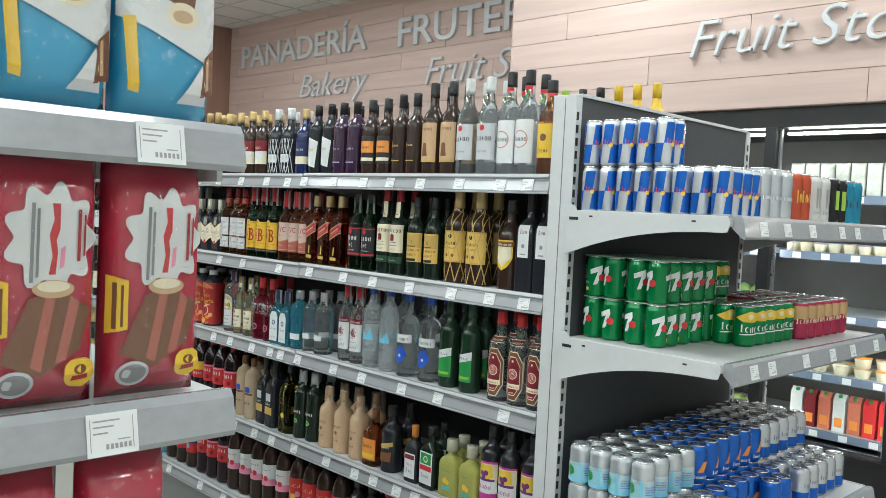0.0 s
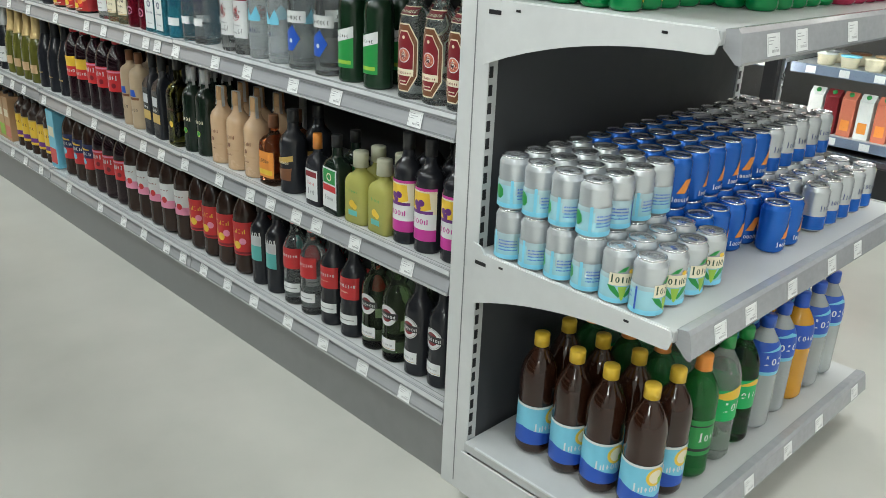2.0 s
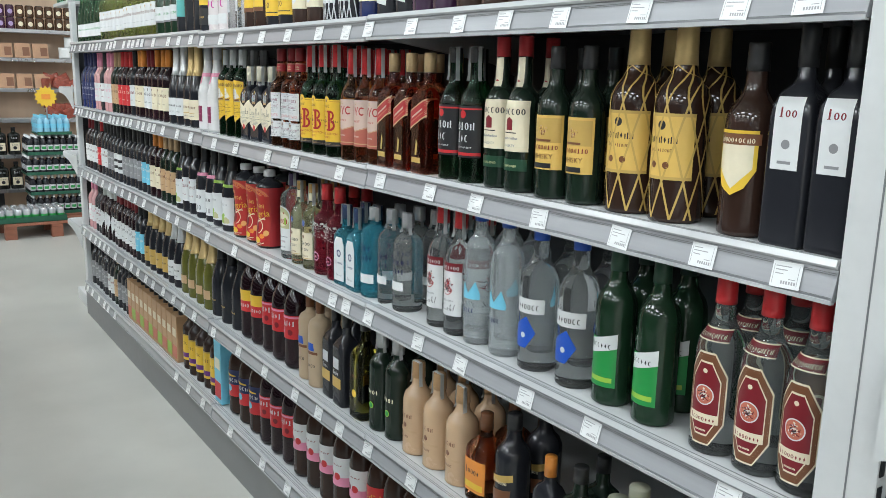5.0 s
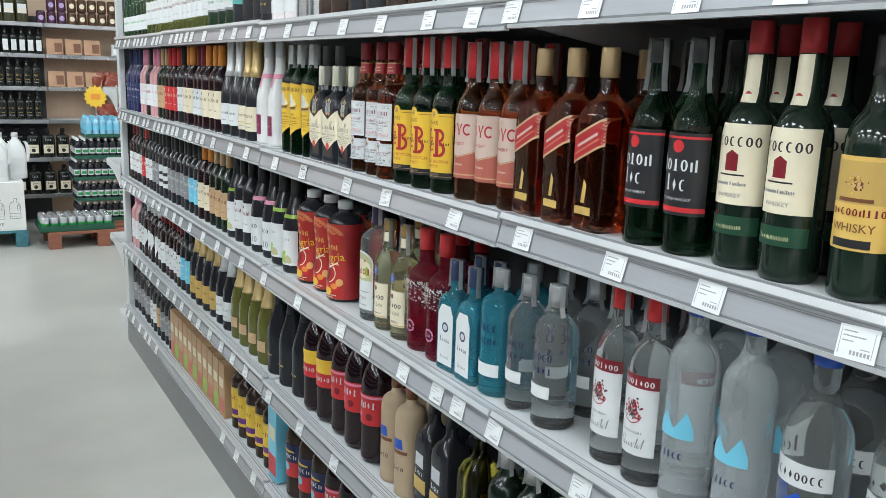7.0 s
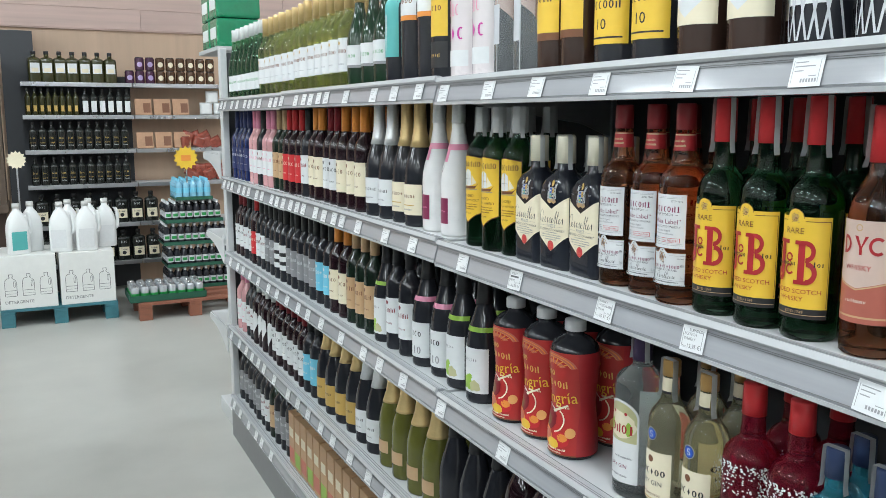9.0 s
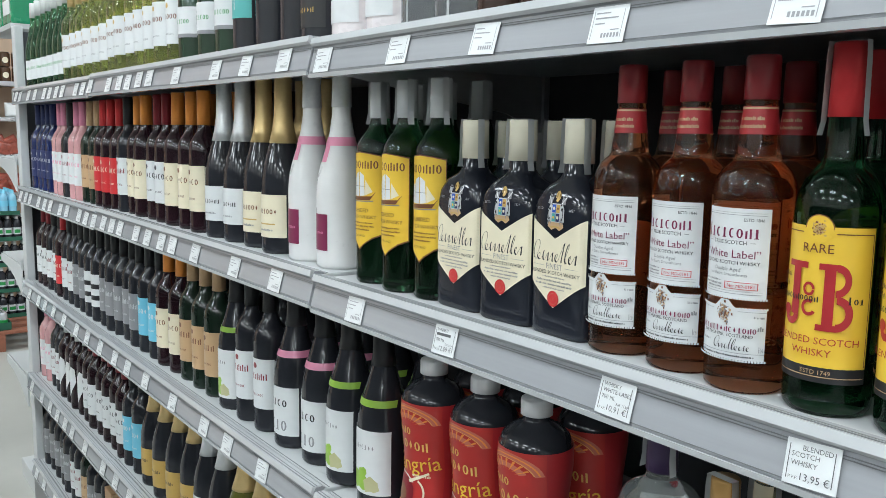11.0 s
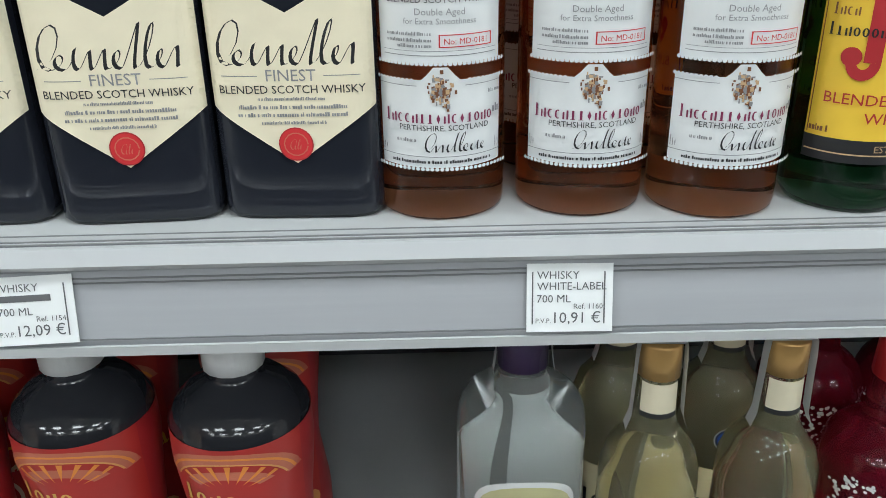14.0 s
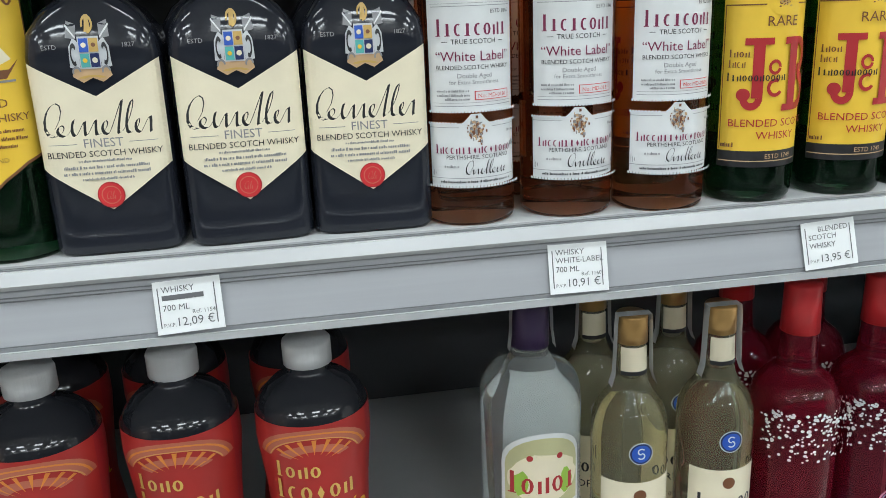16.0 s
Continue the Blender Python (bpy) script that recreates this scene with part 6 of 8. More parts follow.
can_kind("silver_big", "large silver and blue energy drink can", .15, .033, silver_metal, [(None, .06, .90, 3.0, [("R", -.5, .05, -.3, 1, blue_metal), ("R", .35, .05, .5, 1, blue_metal), ("W", -.25, .3, .4, .12, "white", 303), ("R", -.9, 0, -.7, .9, blue_metal)])])
can_kind("orange_can", "orange-red energy drink can", .15, .028, material("orange_can_print", (.55, .10, .05), rough=.22, metal=.4), [(None, .06, .9, 3.0, [("W", -.2, .2, .4, .3, "yellow", 305)])])
can_kind("white_can", "white energy drink can", .15, .0305, material("white_can_print", (.66, .66, .64), rough=.25, metal=.3), [(None, .06, .9, 3.0, [("P", ((-.1, .3), (-.05, .3), (-.02, .8), (-.12, .8)), "grey"), ("P", ((.02, .3), (.06, .3), (.08, .8), (-.01, .8)), "grey"), ("W", -.2, .2, .15, .1, "grey", 307)])])
can_kind("black_can", "black energy drink can", .15, .0305, material("black_can_print", (.02, .02, .022), rough=.25, metal=.3), [(None, .06, .9, 3.0, [("R", -.1, .3, .1, .8, "lime")])])
can_kind("teal_can", "teal energy drink can", .15, .0305, material("teal_can_print", (.02, .26, .40), rough=.25, metal=.3), [(None, .06, .9, 3.0, [("W", -.2, .2, .4, .2, "black", 309)])])
can_kind("lemon_lime", "green lemon-lime soda can with a white slanted mark", .122, .0327, green_metal, [(None, .06, .90, 3.0, [("P", ((-0.9, 0.72), (-0.532, 0.86), (-0.516, 0.7), (-0.66, 0.3), (-0.788, 0.26), (-0.66, 0.66), (-0.884, 0.58)), "white"), ("D", -0.52, .50, .0105, "red"), ("P", ((-0.24, 0.72), (0.128, 0.86), (0.144, 0.7), (0.0, 0.3), (-0.128, 0.26), (0.0, 0.66), (-0.224, 0.58)), "white"), ("D", 0.14, .50, .0105, "red"), ("P", ((0.42, 0.72), (0.788, 0.86), (0.804, 0.7), (0.66, 0.3), (0.532, 0.26), (0.66, 0.66), (0.436, 0.58)), "white"), ("D", 0.80, .50, .0105, "red"), ("D", -.33, .15, .006, "yellow"), ("R", .27, .12, .38, .5, "bright"), ("W", -.40, -.28, .3, .1, "white", 311), ("W", .27, .38, .55, .08, "white", 312)])])
can_kind("citrus", "green and yellow citrus soda can", .122, .0327, green_metal, [(None, .06, .90, 3.0, [("P", ((-.45, .78), (0, .98), (.5, .86), (.2, .66), (-.2, .66)), "yellow"), ("W", -.30, .30, .36, .22, "white", 315), ("P", ((-.32, .30), (.32, .34), (.30, .30), (-.30, .27)), "white"), ("D", .02, .82, .008, "cream"), ("R", .5, .1, .8, .7, "bright"), ("R", -.9, .1, -.6, .7, "lime")])])
can_kind("cherry", "red soda can with a yellow top band", .122, .0327, red_metal, [(None, .06, .90, 3.0, [("R", -1, .60, 1, 1, gold_metal), ("P", ((-1, .60), (-.6, .50), (-.2, .60), (.2, .48), (.6, .60), (1, .52), (1, .62), (-1, .62)), gold_metal), ("W", -.35, .4, .44, .16, "cream", 317), ("R", -.8, .05, -.5, .3, "terracotta")])])
can_kind("tea", "silver and pale-blue iced tea can", .118, .0335, silver_metal, [(None, .06, .90, 3.1, [("R", -1, 0, 1, .50, ice_metal), ("R", -1, .50, 1, .60, pale_metal), ("R", -1, 0, 1, .10, "sky"), ("R", -.27, .38, .27, .64, "cream"), ("W", -.25, .25, .44, .18, "forest", 319), ("P", ((-.30, .38), (-.15, .36), (-.02, .16), (-.06, .12), (-.22, .26)), "green"), ("P", ((.30, .38), (.15, .36), (.02, .16), (.06, .12), (.22, .26)), "green"), ("P", ((-.09, .36), (.09, .36), (.03, .10), (0, .05), (-.03, .10)), "lime"), ("P", ((-.12, .66), (.02, .68), (.10, .80), (-.02, .76)), "green"), ("P", blob(.16, .68, .06, .05), "yellow"), ("R", .46, .06, .50, .52, "blue"), ("W", .55, .78, .44, .04, "blue", 320), ("W", .55, .78, .36, .04, "blue", 321), ("W", .55, .78, .28, .04, "blue", 324), ("R", -.62, .08, -.58, .56, "blue"), ("W", -.95, -.70, .40, .04, "blue", 325), ("W", -.95, -.70, .30, .04, "blue", 326)])])
can_kind("tea_back", "silver and pale-blue iced tea can turned aside", .118, .0335, silver_metal, [(None, .06, .90, 3.1, [("R", -1, 0, 1, .50, ice_metal), ("R", -1, .50, 1, .60, pale_metal), ("R", -1, 0, 1, .10, "sky"), ("R", -.34, .30, .12, .50, pale_metal), ("W", -.3, .1, .20, .04, "blue", 322), ("W", -.3, .1, .27, .04, "blue", 328), ("W", -.3, .1, .34, .04, "blue", 323), ("W", -.3, .1, .41, .04, "blue", 329), ("W", -.3, .1, .60, .04, "grey", 330), ("R", .20, .06, .245, .56, "blue"), ("R", -.44, .04, -.38, .62, "sky"), ("R", .34, .62, .52, .84, "grey"), ("W", .5, .8, .3, .10, "navy", 332), ("P", blob(-.7, .35, .12, .14, 10, .3, 4), "green")])])
can_kind("blue_soda", "metallic blue sports drink can", .118, .0335, blue_metal, [(None, .06, .90, 3.0, [("P", ((-.2, .3), (.0, .3), (.18, .62), (-.02, .62)), "orange"), ("W", -.3, .3, .1, .12, "white", 325), ("R", .4, .2, .7, .8, "sky"), ("W", .45, .65, .3, .4, "white", 326)])])
can_kind("silver_blue", "silver and blue sports drink can", .118, .0335, silver_metal, [(None, .06, .90, 3.0, [("R", -1, .0, 1, .35, blue_metal), ("W", -.3, .3, .5, .15, "navy", 327), ("R", .4, .35, .6, .9, blue_metal)])])


def put_can(key, x, y, z, turn=None):
    K[key].place(pose(x, y, z, 0, 0, RNG.uniform(-25, 25) if turn is None else turn), "cans on the end display")


z = END_LEVELS[0] + 0.001
for i in range(4):
    for j in range(8):
        put_can("energy", 2.022 + i * .0555, 1.068 + j * .0605, z, -35 + RNG.uniform(-30, 30))
        if j > 2 and i < 2:
            put_can("energy", 2.022 + i * .0555, 1.068 + j * .0605, z + .1365, -35 + RNG.uniform(-30, 30))
for key, xs in (("silver_big", (2.285, 2.358, 2.43)), ("orange_can", (2.52, 2.58)), ("white_can", (2.66, 2.728)), ("black_can", (2.81, 2.875)), ("teal_can", (2.95, 3.015))):
    for x in xs:
        for j in range(3):
            put_can(key, x, 1.09 + j * .072, z, -20 + RNG.uniform(-12, 12))

z = END_LEVELS[1] + 0.001
wrap = material("pack_ring", (0.25, 0.45, 0.30), rough=0.3, vary=0.03)
PACK = None
for px, py, lay in [(x, y, k) for x in (2.078, 2.288) for y in (1.306, 1.454) for k in (0, 1)]:
    for i in range(3 if px < 2.15 else 2):
        for j in range(2):
            put_can("lemon_lime", px + i * .0672, py + j * .0672 - .03, z + lay * .1265, RNG.choice((-48, -40, -55, 75, 140)) + RNG.uniform(-14, 14))
    ring = thing("multipack_ring", "pale green card ring over a six-pack of cans", "packaging", pose(px, py - .03, z + lay * .1265 + .1225), "six-pack rings")
    part("ring", box(-.026, -.026, 0, .16 if px < 2.15 else .093, .093, .003, .001), ring, mats=wrap)
for i in range(5):
    for j in range(2):
        put_can("citrus", 2.365 + i * .068, 1.145 + j * .068, z, -25 + RNG.uniform(-15, 15))
for i in range(2):
    for j in range(3):
        put_can("citrus", 2.48 + i * .068, 1.33 + j * .068, z, -25)
        put_can("citrus", 2.48 + i * .068, 1.33 + j * .068, z + .1225, -25)
for i in range(6):
    for j in range(5):
        put_can("cherry", 2.708 + i * .0675, 1.125 + j * .0675, z, -20 + RNG.uniform(-12, 12))

z = END_LEVELS[2] + 0.001
for i in range(15):
    for j in range(6):
        x, y = 2.004 + i * .0745, 1.10 + j * .0716
        key = ("tea" if j < 2 else "tea_back") if i < 4 else ("blue_soda" if i < 10 else "silver_blue")
        if key.startswith("tea") or j > 0 or 6 < i:
            if not (key == "blue_soda" and j < 1 and i > 8):
                put_can(key, x, y, z, RNG.uniform(-40, 10) if key.startswith("tea") else None)
        if j > 1:
            put_can(key if key != "tea" else "tea_back", x, y, z + .1185)

PETTEA = material("iced_tea_brown", (0.030, 0.010, 0.005), rough=0.08, vary=0.05, coat=0.5)
kind("pet_tea", "soft_drink_bottle", "large brown iced tea bottle with a yellow cap and blue label", "bottle", "pet", .315, .0455, PETTEA, plastic("yellow"), .91, [("sky", .10, .44, 3.1, [("P", ((-1, 0), (1, 0), (1, .30), (.7, .42), (.4, .30), (.1, .22), (-.2, .34), (-.5, .44), (-.8, .32), (-1, .30)), "blue"), ("R", -1, .94, 1, 1, "white"), ("D", .08, .72, .024, "yellow"), ("D", .08, .72, .017, "cream"), ("W", -.28, .16, .36, .2, "white", 331), ("P", ((.14, .5), (.3, .62), (.26, .8), (.12, .66)), "lime"), ("R", .4, .1, .6, .8, "navy")])], cap_label="yellow screw cap", cap_wide=.003)
kind("pet_green", "soft_drink_bottle", "large green citrus soda bottle with a yellow-green label", "bottle", "pet", .315, .0455, glass("green_pet", (.06, .42, .10)), plastic("green"), .91, [("bright", .34, .60, 3.1, [("W", -.26, .26, .36, .3, "white", 333), ("P", ((-.3, .8), (.1, 1), (.3, .8)), "yellow")])], cap_wide=.003)
kind("pet_cider", "soft_drink_bottle", "large green drink bottle with an orange pull cap", "bottle", "pet", .315, .0455, glass("green_cider_pet", (.03, .30, .07), transmission=.7), plastic("orange"), .89, [("green", .22, .52, 3.1, [("R", -1, .78, 1, .86, "black"), ("W", -.26, .26, .40, .26, "white", 341), ("R", -1, .12, 1, .2, "black")])], cap_wide=.004, cap_label="orange pull cap")
kind("pet_lime", "soft_drink_bottle", "large clear citrus soda bottle with a green and yellow label", "bottle", "pet", .33, .047, glass("clear_pet", (.80, .88, .82), transmission=.85), plastic("green"), .91, [("bright", .36, .62, 3.1, [("P", ((-.5, .78), (0, 1.1), (.5, .82), (.2, .66), (-.2, .66)), "yellow"), ("W", -.26, .26, .30, .34, "white", 343)])], cap_wide=.003)
kind("pet_clear", "soft_drink_bottle", "large cloudy sports drink bottle with a blue label and cap", "bottle", "pet", .315, .0455, glass("cloudy_drink", (.62, .66, .66), transmission=.45), plastic("blue"), .91, [("blue", .52, .80, 3.1, [("R", -1, .0, 1, .12, "sky"), ("W", -.26, .26, .34, .3, "white", 335), ("P", ((-.3, .72), (.1, .9), (.4, .7), (.1, .78)), "sky")])], cap_wide=.004)
kind("pet_orange", "soft_drink_bottle", "large orange sports drink bottle with a blue label", "bottle", "pet", .315, .0455, material("orange_drink", (.62, .30, .03), rough=.1, coat=.4), plastic("blue"), .88, [("blue", .52, .74, 3.1, [("W", -.26, .26, .36, .3, "white", 337)])], cap_wide=.004)
z = END_LEVELS[3] + 0.001
for i, key in enumerate(("pet_tea", "pet_tea", "pet_cider", "pet_lime", "pet_green", "pet_clear", "pet_clear", "pet_orange", "pet_clear", "pet_clear")):
    for j in range(4):
        K[key].place(pose(2.093 + i * .105, 1.105 + j * .101 + RNG.uniform(-.006, .006), z, 0, 0, RNG.uniform(-45, 5)), "bottles on the end display")
for i, c in enumerate(("yellow", "yellow", "yellow", "green", "green", "lime")):
    kk = "top_" + c
    if kk not in K:
        kind(kk, "soft_drink_bottle", {"green": "green bottle", "lime": "lime green bottle", "yellow": "yellow juice bottle"}[c] + " standing on the far side of the gondola", "bottle", "tall", .39, .040, plastic(c, .2), plastic("black" if c == "green" else c), .86, [("white", .3, .6, 1.1, [])])
    K[kk].place(pose(2.70 - i * .0, 1.70 + i * .085, 1.722, 0, 0, 90), "bottles on the far side")

# ---- the far end of the gondola ----
far_end = thing("end_display_shelving", "grey metal end shelving seen from its side", "shelving", pose(0, 0, 0))
for z in (1.45, 1.02, 0.55):
    pts = [(6.775, z + .02), (6.80, z + .015), (6.81, z - .004), (7.22, z - .004), (7.23, z - .03)] + [(7.2 - .4 * i / 8, z - .04 - .085 * (i / 8) ** 2.2) for i in range(9)] + [(6.775, z - .13)]
    part("bracket", prism(pts, "x", LIP + .011, LIP + .016), far_end, mats=METALGREY)
    part("shelf_board", box(LIP + .018, 6.775, z - .024, 3.1, 7.23, z), far_end, mats=SHELFTOP)
part("base", box(LIP + .03, 6.775, 0, 3.1, 7.12, .08, .004), far_end, mats=METALGREY)
part("back_panel", box(LIP + .05, 6.745, .15, 3.1, 6.773, 1.95), far_end, mats=BLACKPANEL)


def beer_pack(x, y, z, w, d, h, m=0):
    t = thing("beer_multipack", "green shrink-wrapped pack of beer", "beer pack", pose(x, y, z, 0, 0, m), "green beer packs")
    part("pack", box(-w / 2, -d / 2, 0, w / 2, d / 2, h, .012), t, mats=material("green_shrink_wrap", (.01, .20, .09), rough=.25, vary=.2, scale=25, bump=.3, coat=.4))
    part("print", box(-w / 2 + .03, -d / 2 - .002, h * .3, w / 2 - .03, -d / 2 + .001, h * .7), t, mats=paper("white"))

part("shelf_board", box(LIP + .018, 6.775, 1.965, 3.1, 7.25, 1.985), far_end, mats=SHELFTOP)
for i in range(2):
    for j in range(2):
        beer_pack(LIP + .14, 6.90 + j * .2, 1.986 + i * .142, .19, .22, .14, -90)

# ---- the biscuit shelves near the start ----
biscuit = thing("end_display_shelving", "grey metal end-of-aisle shelving with biscuits", "shelving", pose(0, 0, 0))
BX0, BX1, BY = -0.76, 0.378, 0.74
for z in (1.668, 1.403, 1.13, 0.82, 0.5, 0.2):
    board = part("shelf_board", box(BX0, BY + .02, z - .024, BX1, BY + .47, z, .003), biscuit, mats=SHELFTOP)
    prof = [(BY + .022, z + .004), (BY + .008, z + .006), (BY + .002, z - .002), (BY - .006, z - .034), (BY - .002, z - .040), (BY + .006, z - .038), (BY + .022, z - .024)]
    part("price_rail", prism(prof, "x", BX0 + .01, BX1), board, "grey plastic price rail", mats=RAILPLASTIC)
    part("bracket", box(BX1 - .012, BY + .03, z - .05, BX1 - .006, BY + .46, z - .025), board, mats=METALGREY)
part("back_panel", box(BX0, BY + .472, 0, BX1, BY + .50, 1.97), biscuit, mats=BLACKPANEL)
part("body", box(BX0 + .02, BY + .52, 0, BX1 - .02, 6.6, .2), biscuit, mats=METALGREY)
for z in (.6, 1.0, 1.4):
    part("shelf_board", box(BX0 + .02, BY + .52, z - .03, BX1 - .03, 6.6, z), biscuit, mats=SHELFTOP)
part("centre_panel", box(-.2, BY + .52, .2, -.17, 6.6, 1.9), biscuit, mats=BLACKPANEL)
for x, z in ((.289, 1.668), (.252, 1.403), (.02, 1.668), (-.02, 1.403), (.2, 1.13)):
    price_tag(pose(x, BY - .004, z - .019, -12, 0, 0), TAG_N[1])


def soft_pack(w, h, d, seed):
    """A film pouch: bulging box with crimped ends and wrinkles."""
    bm, rnd, nx, nz = bmesh.new(), random.Random(seed), 10, 16
    for side in (-1, 1):
        grid = []
        for j in range(nz + 1):
            row = []
            for i in range(nx + 1):
                u, v = 2 * i / nx - 1, j / nz
                full = (1 - abs(u) ** 4) ** .5 * min(1, v * 7, (1 - v) * 7) ** .6
                wr = noise.noise((u * 2.5 + seed, v * 5, side)) * .003 * full
                row.append(bm.verts.new((u * w / 2, side * (d / 2 * full + wr), v * h)))
            grid.append(row)
        for j in range(nz):
            for i in range(nx):
                q = (grid[j][i], grid[j][i + 1], grid[j + 1][i + 1], grid[j + 1][i])
                bm.faces.new(q if side < 0 else q[::-1])
    bmesh.ops.remove_doubles(bm, verts=bm.verts, dist=.0004)
    for f in bm.faces:
        f.smooth = True
    return bm


def pack_print(shapes, w, h, d):
    """Flat print shapes laid on the front of a pouch."""
    verts, faces, slots, mats = [], [], [], []
    for n, (pts, c) in enumerate(shapes):
        m = paper(c)
        if m not in mats:
            mats.append(m)
        flat = [Vector((u * w / 2, v * h, 0)) for u, v in pts]
        todo = [[flat[i] for i in t] for t in tessellate_polygon([flat])]
        while todo:
            t = todo.pop()
            ls = [(t[(i + 1) % 3] - t[i]).length for i in range(3)]
            i = ls.index(max(ls))
            if ls[i] > .014:
                mid = (t[i] + t[(i + 1) % 3]) / 2
                todo += [[t[i], mid, t[(i + 2) % 3]], [mid, t[(i + 1) % 3], t[(i + 2) % 3]]]
                continue
            s = len(verts)
            for p in t:
                u, v = p.x / (w / 2), p.y / h
                full = (1 - min(1, abs(u)) ** 4) ** .5 * max(0, min(1, v * 7, (1 - v) * 7)) ** .6
                verts.append((p.x, -d / 2 * full - .0036 - n * .0002, p.y))
            faces.append((s, s + 1, s + 2))
            slots.append(mats.index(m))
    me = bpy.data.meshes.new("print")
    me.from_pydata(verts, [], faces)
    for m in mats:
        me.materials.append(m)
    me.polygons.foreach_set("material_index", slots)
    me.update()
    return me


red_film = material("red_wrapper", (.50, .015, .05), rough=.2, vary=.10, scale=16, bump=.7, coat=.8)
blue_film = material("blue_wrapper", (.02, .36, .60), rough=.2, vary=.10, scale=16, bump=.7, coat=.8)
RED_PRINT = [([(.04 + (.72 + .09 * math.cos(9 * a)) * math.cos(a), .67 + (.19 + .028 * math.cos(9 * a)) * math.sin(a)) for a in [2 * math.pi * i / 72 for i in range(72)]], "white"), (((-.02, .53), (.10, .53), (.13, .62), (.10, .66), (.16, .70), (.16, .80), (.02, .80), (.06, .74), (-.02, .68), (.04, .60)), "red"), (((.16, .55), (.24, .56), (.26, .64), (.18, .63)), "pink"), (((-.34, .50), (-.28, .50), (-.26, .80), (-.32, .80)), "grey"), (((-.24, .52), (-.19, .52), (-.18, .78), (-.23, .78)), "grey"), (((.46, .58), (.52, .58), (.53, .78), (.47, .78)), "crimson"), (((.57, .60), (.61, .60), (.62, .76), (.58, .76)), "crimson"),
             (((-.78, .20), (-.15, .14), (.55, .24), (.72, .40), (.20, .47), (-.35, .44)), "brown"), (((-.30, .18), (-.12, .16), (.10, .44), (-.05, .46)), "rosewood"), (((.12, .19), (.30, .20), (.52, .42), (.36, .45)), "rosewood"), (blob(.06, .475, .36, .035, 18), "tan"), (blob(.06, .485, .28, .022, 16), "cream"), (((-.97, .28), (-.66, .30), (-.66, .50), (-.97, .52)), "yellow"), (((-.90, .30), (-.84, .30), (-.84, .49), (-.90, .49)), "brown"), (((-.78, .31), (-.74, .31), (-.74, .48), (-.78, .48)), "brown"), (blob(-.52, .115, .30, .055, 20), "silver"), (blob(-.52, .115, .24, .042, 20), "grey"), (blob(.56, .145, .30, .062, 20, .06, 2), "yellow"), (blob(.56, .16, .12, .02, 12), "brown"), (((.40, .115), (.72, .12), (.70, .14), (.42, .135)), "crimson")]
BLUE_PRINT = [(((-.97, .40), (.97, .23), (.97, .95), (-.97, .95)), "white"), (((-.15, .48), (.35, .44), (.55, .75), (.1, .80)), "brown"), (blob(.14, .43, .32, .05), "cream"), (blob(.14, .425, .2, .025), "tan"), (((-.80, .12), (-.62, .11), (-.72, .40), (-.9, .40)), "yellow"), (((.12, .09), (.72, .09), (.58, .25)), "white"), (((.56, .12), (.90, .14), (.86, .33), (.62, .28)), "brown"), (((.66, .15), (.74, .155), (.72, .29), (.66, .27)), "tan")]


def biscuit_pack(x, z, film, prints, w, h, name_label, seed):
    t = thing("biscuit_pack", name_label, "biscuit pack", pose(x, BY + .055, z, 0, 0, RNG.uniform(-3, 3)), "biscuit packs")
    part("wrapper", soft_pack(w, h, .06, seed), t, mats=film)
    ob = new("print", pack_print(prints, w, h, .06))
    ob.parent = t
    part("clear_film", soft_pack(w * 1.01, h, .074, seed + 300), t, "glossy clear film", mats=FILMGLOSS)


for i in range(7):
    biscuit_pack(.308 - i * .105, 1.404, red_film, RED_PRINT, .1, .232, "glossy red wrapped chocolate biscuit pack with white splash", i)
    biscuit_pack(.312 - i * .105, 1.669, blue_film, BLUE_PRINT, .103, .245, "glossy blue and white wrapped biscuit pack", i + 20)
    biscuit_pack(.285 - i * .105, 1.131, red_film, BLUE_PRINT[1:4], .087, .222, "dark red wrapped biscuit pack", i + 40)

# ---- glass-door fridges ----
fridge = thing("display_fridge", "black glass-door display fridge with lit shelves of fruit and food", "fridge", pose(0, 0, 0))
FX = 4.90
part("base", box(FX, -1.6, 0, 5.85, 4.2, .33, .01), fridge, "black base panel", mats=BLACKMETAL)
part("base_trim", box(FX - .008, -1.6, .30, FX, 4.2, .325), fridge, mats=BLACKMETAL)
part("canopy", box(FX, -1.6, 2.20, 5.85, 4.2, 2.312), fridge, mats=BLACKMETAL)
part("back_panel", box(5.78, -1.6, .33, 5.85, 4.2, 2.20), fridge, mats=material("fridge_liner", (.10, .10, .10), rough=.4))
part("side_panel", box(FX, 4.14, .33, 5.78, 4.2, 2.20), fridge, mats=BLACKMETAL)
part("side_panel", box(FX, -1.6, .33, 5.78, -1.54, 2.20), fridge, mats=BLACKMETAL)
MULLIONS = [1.47 + .78 * i for i in range(-3, 4)]
for y in MULLIONS:
    part("mullion", box(FX - .005, y - .035, .33, FX + .07, y + .035, 2.20, .004), fridge, mats=BLACKMETAL)
BAYS = list(zip(MULLIONS, MULLIONS[1:]))
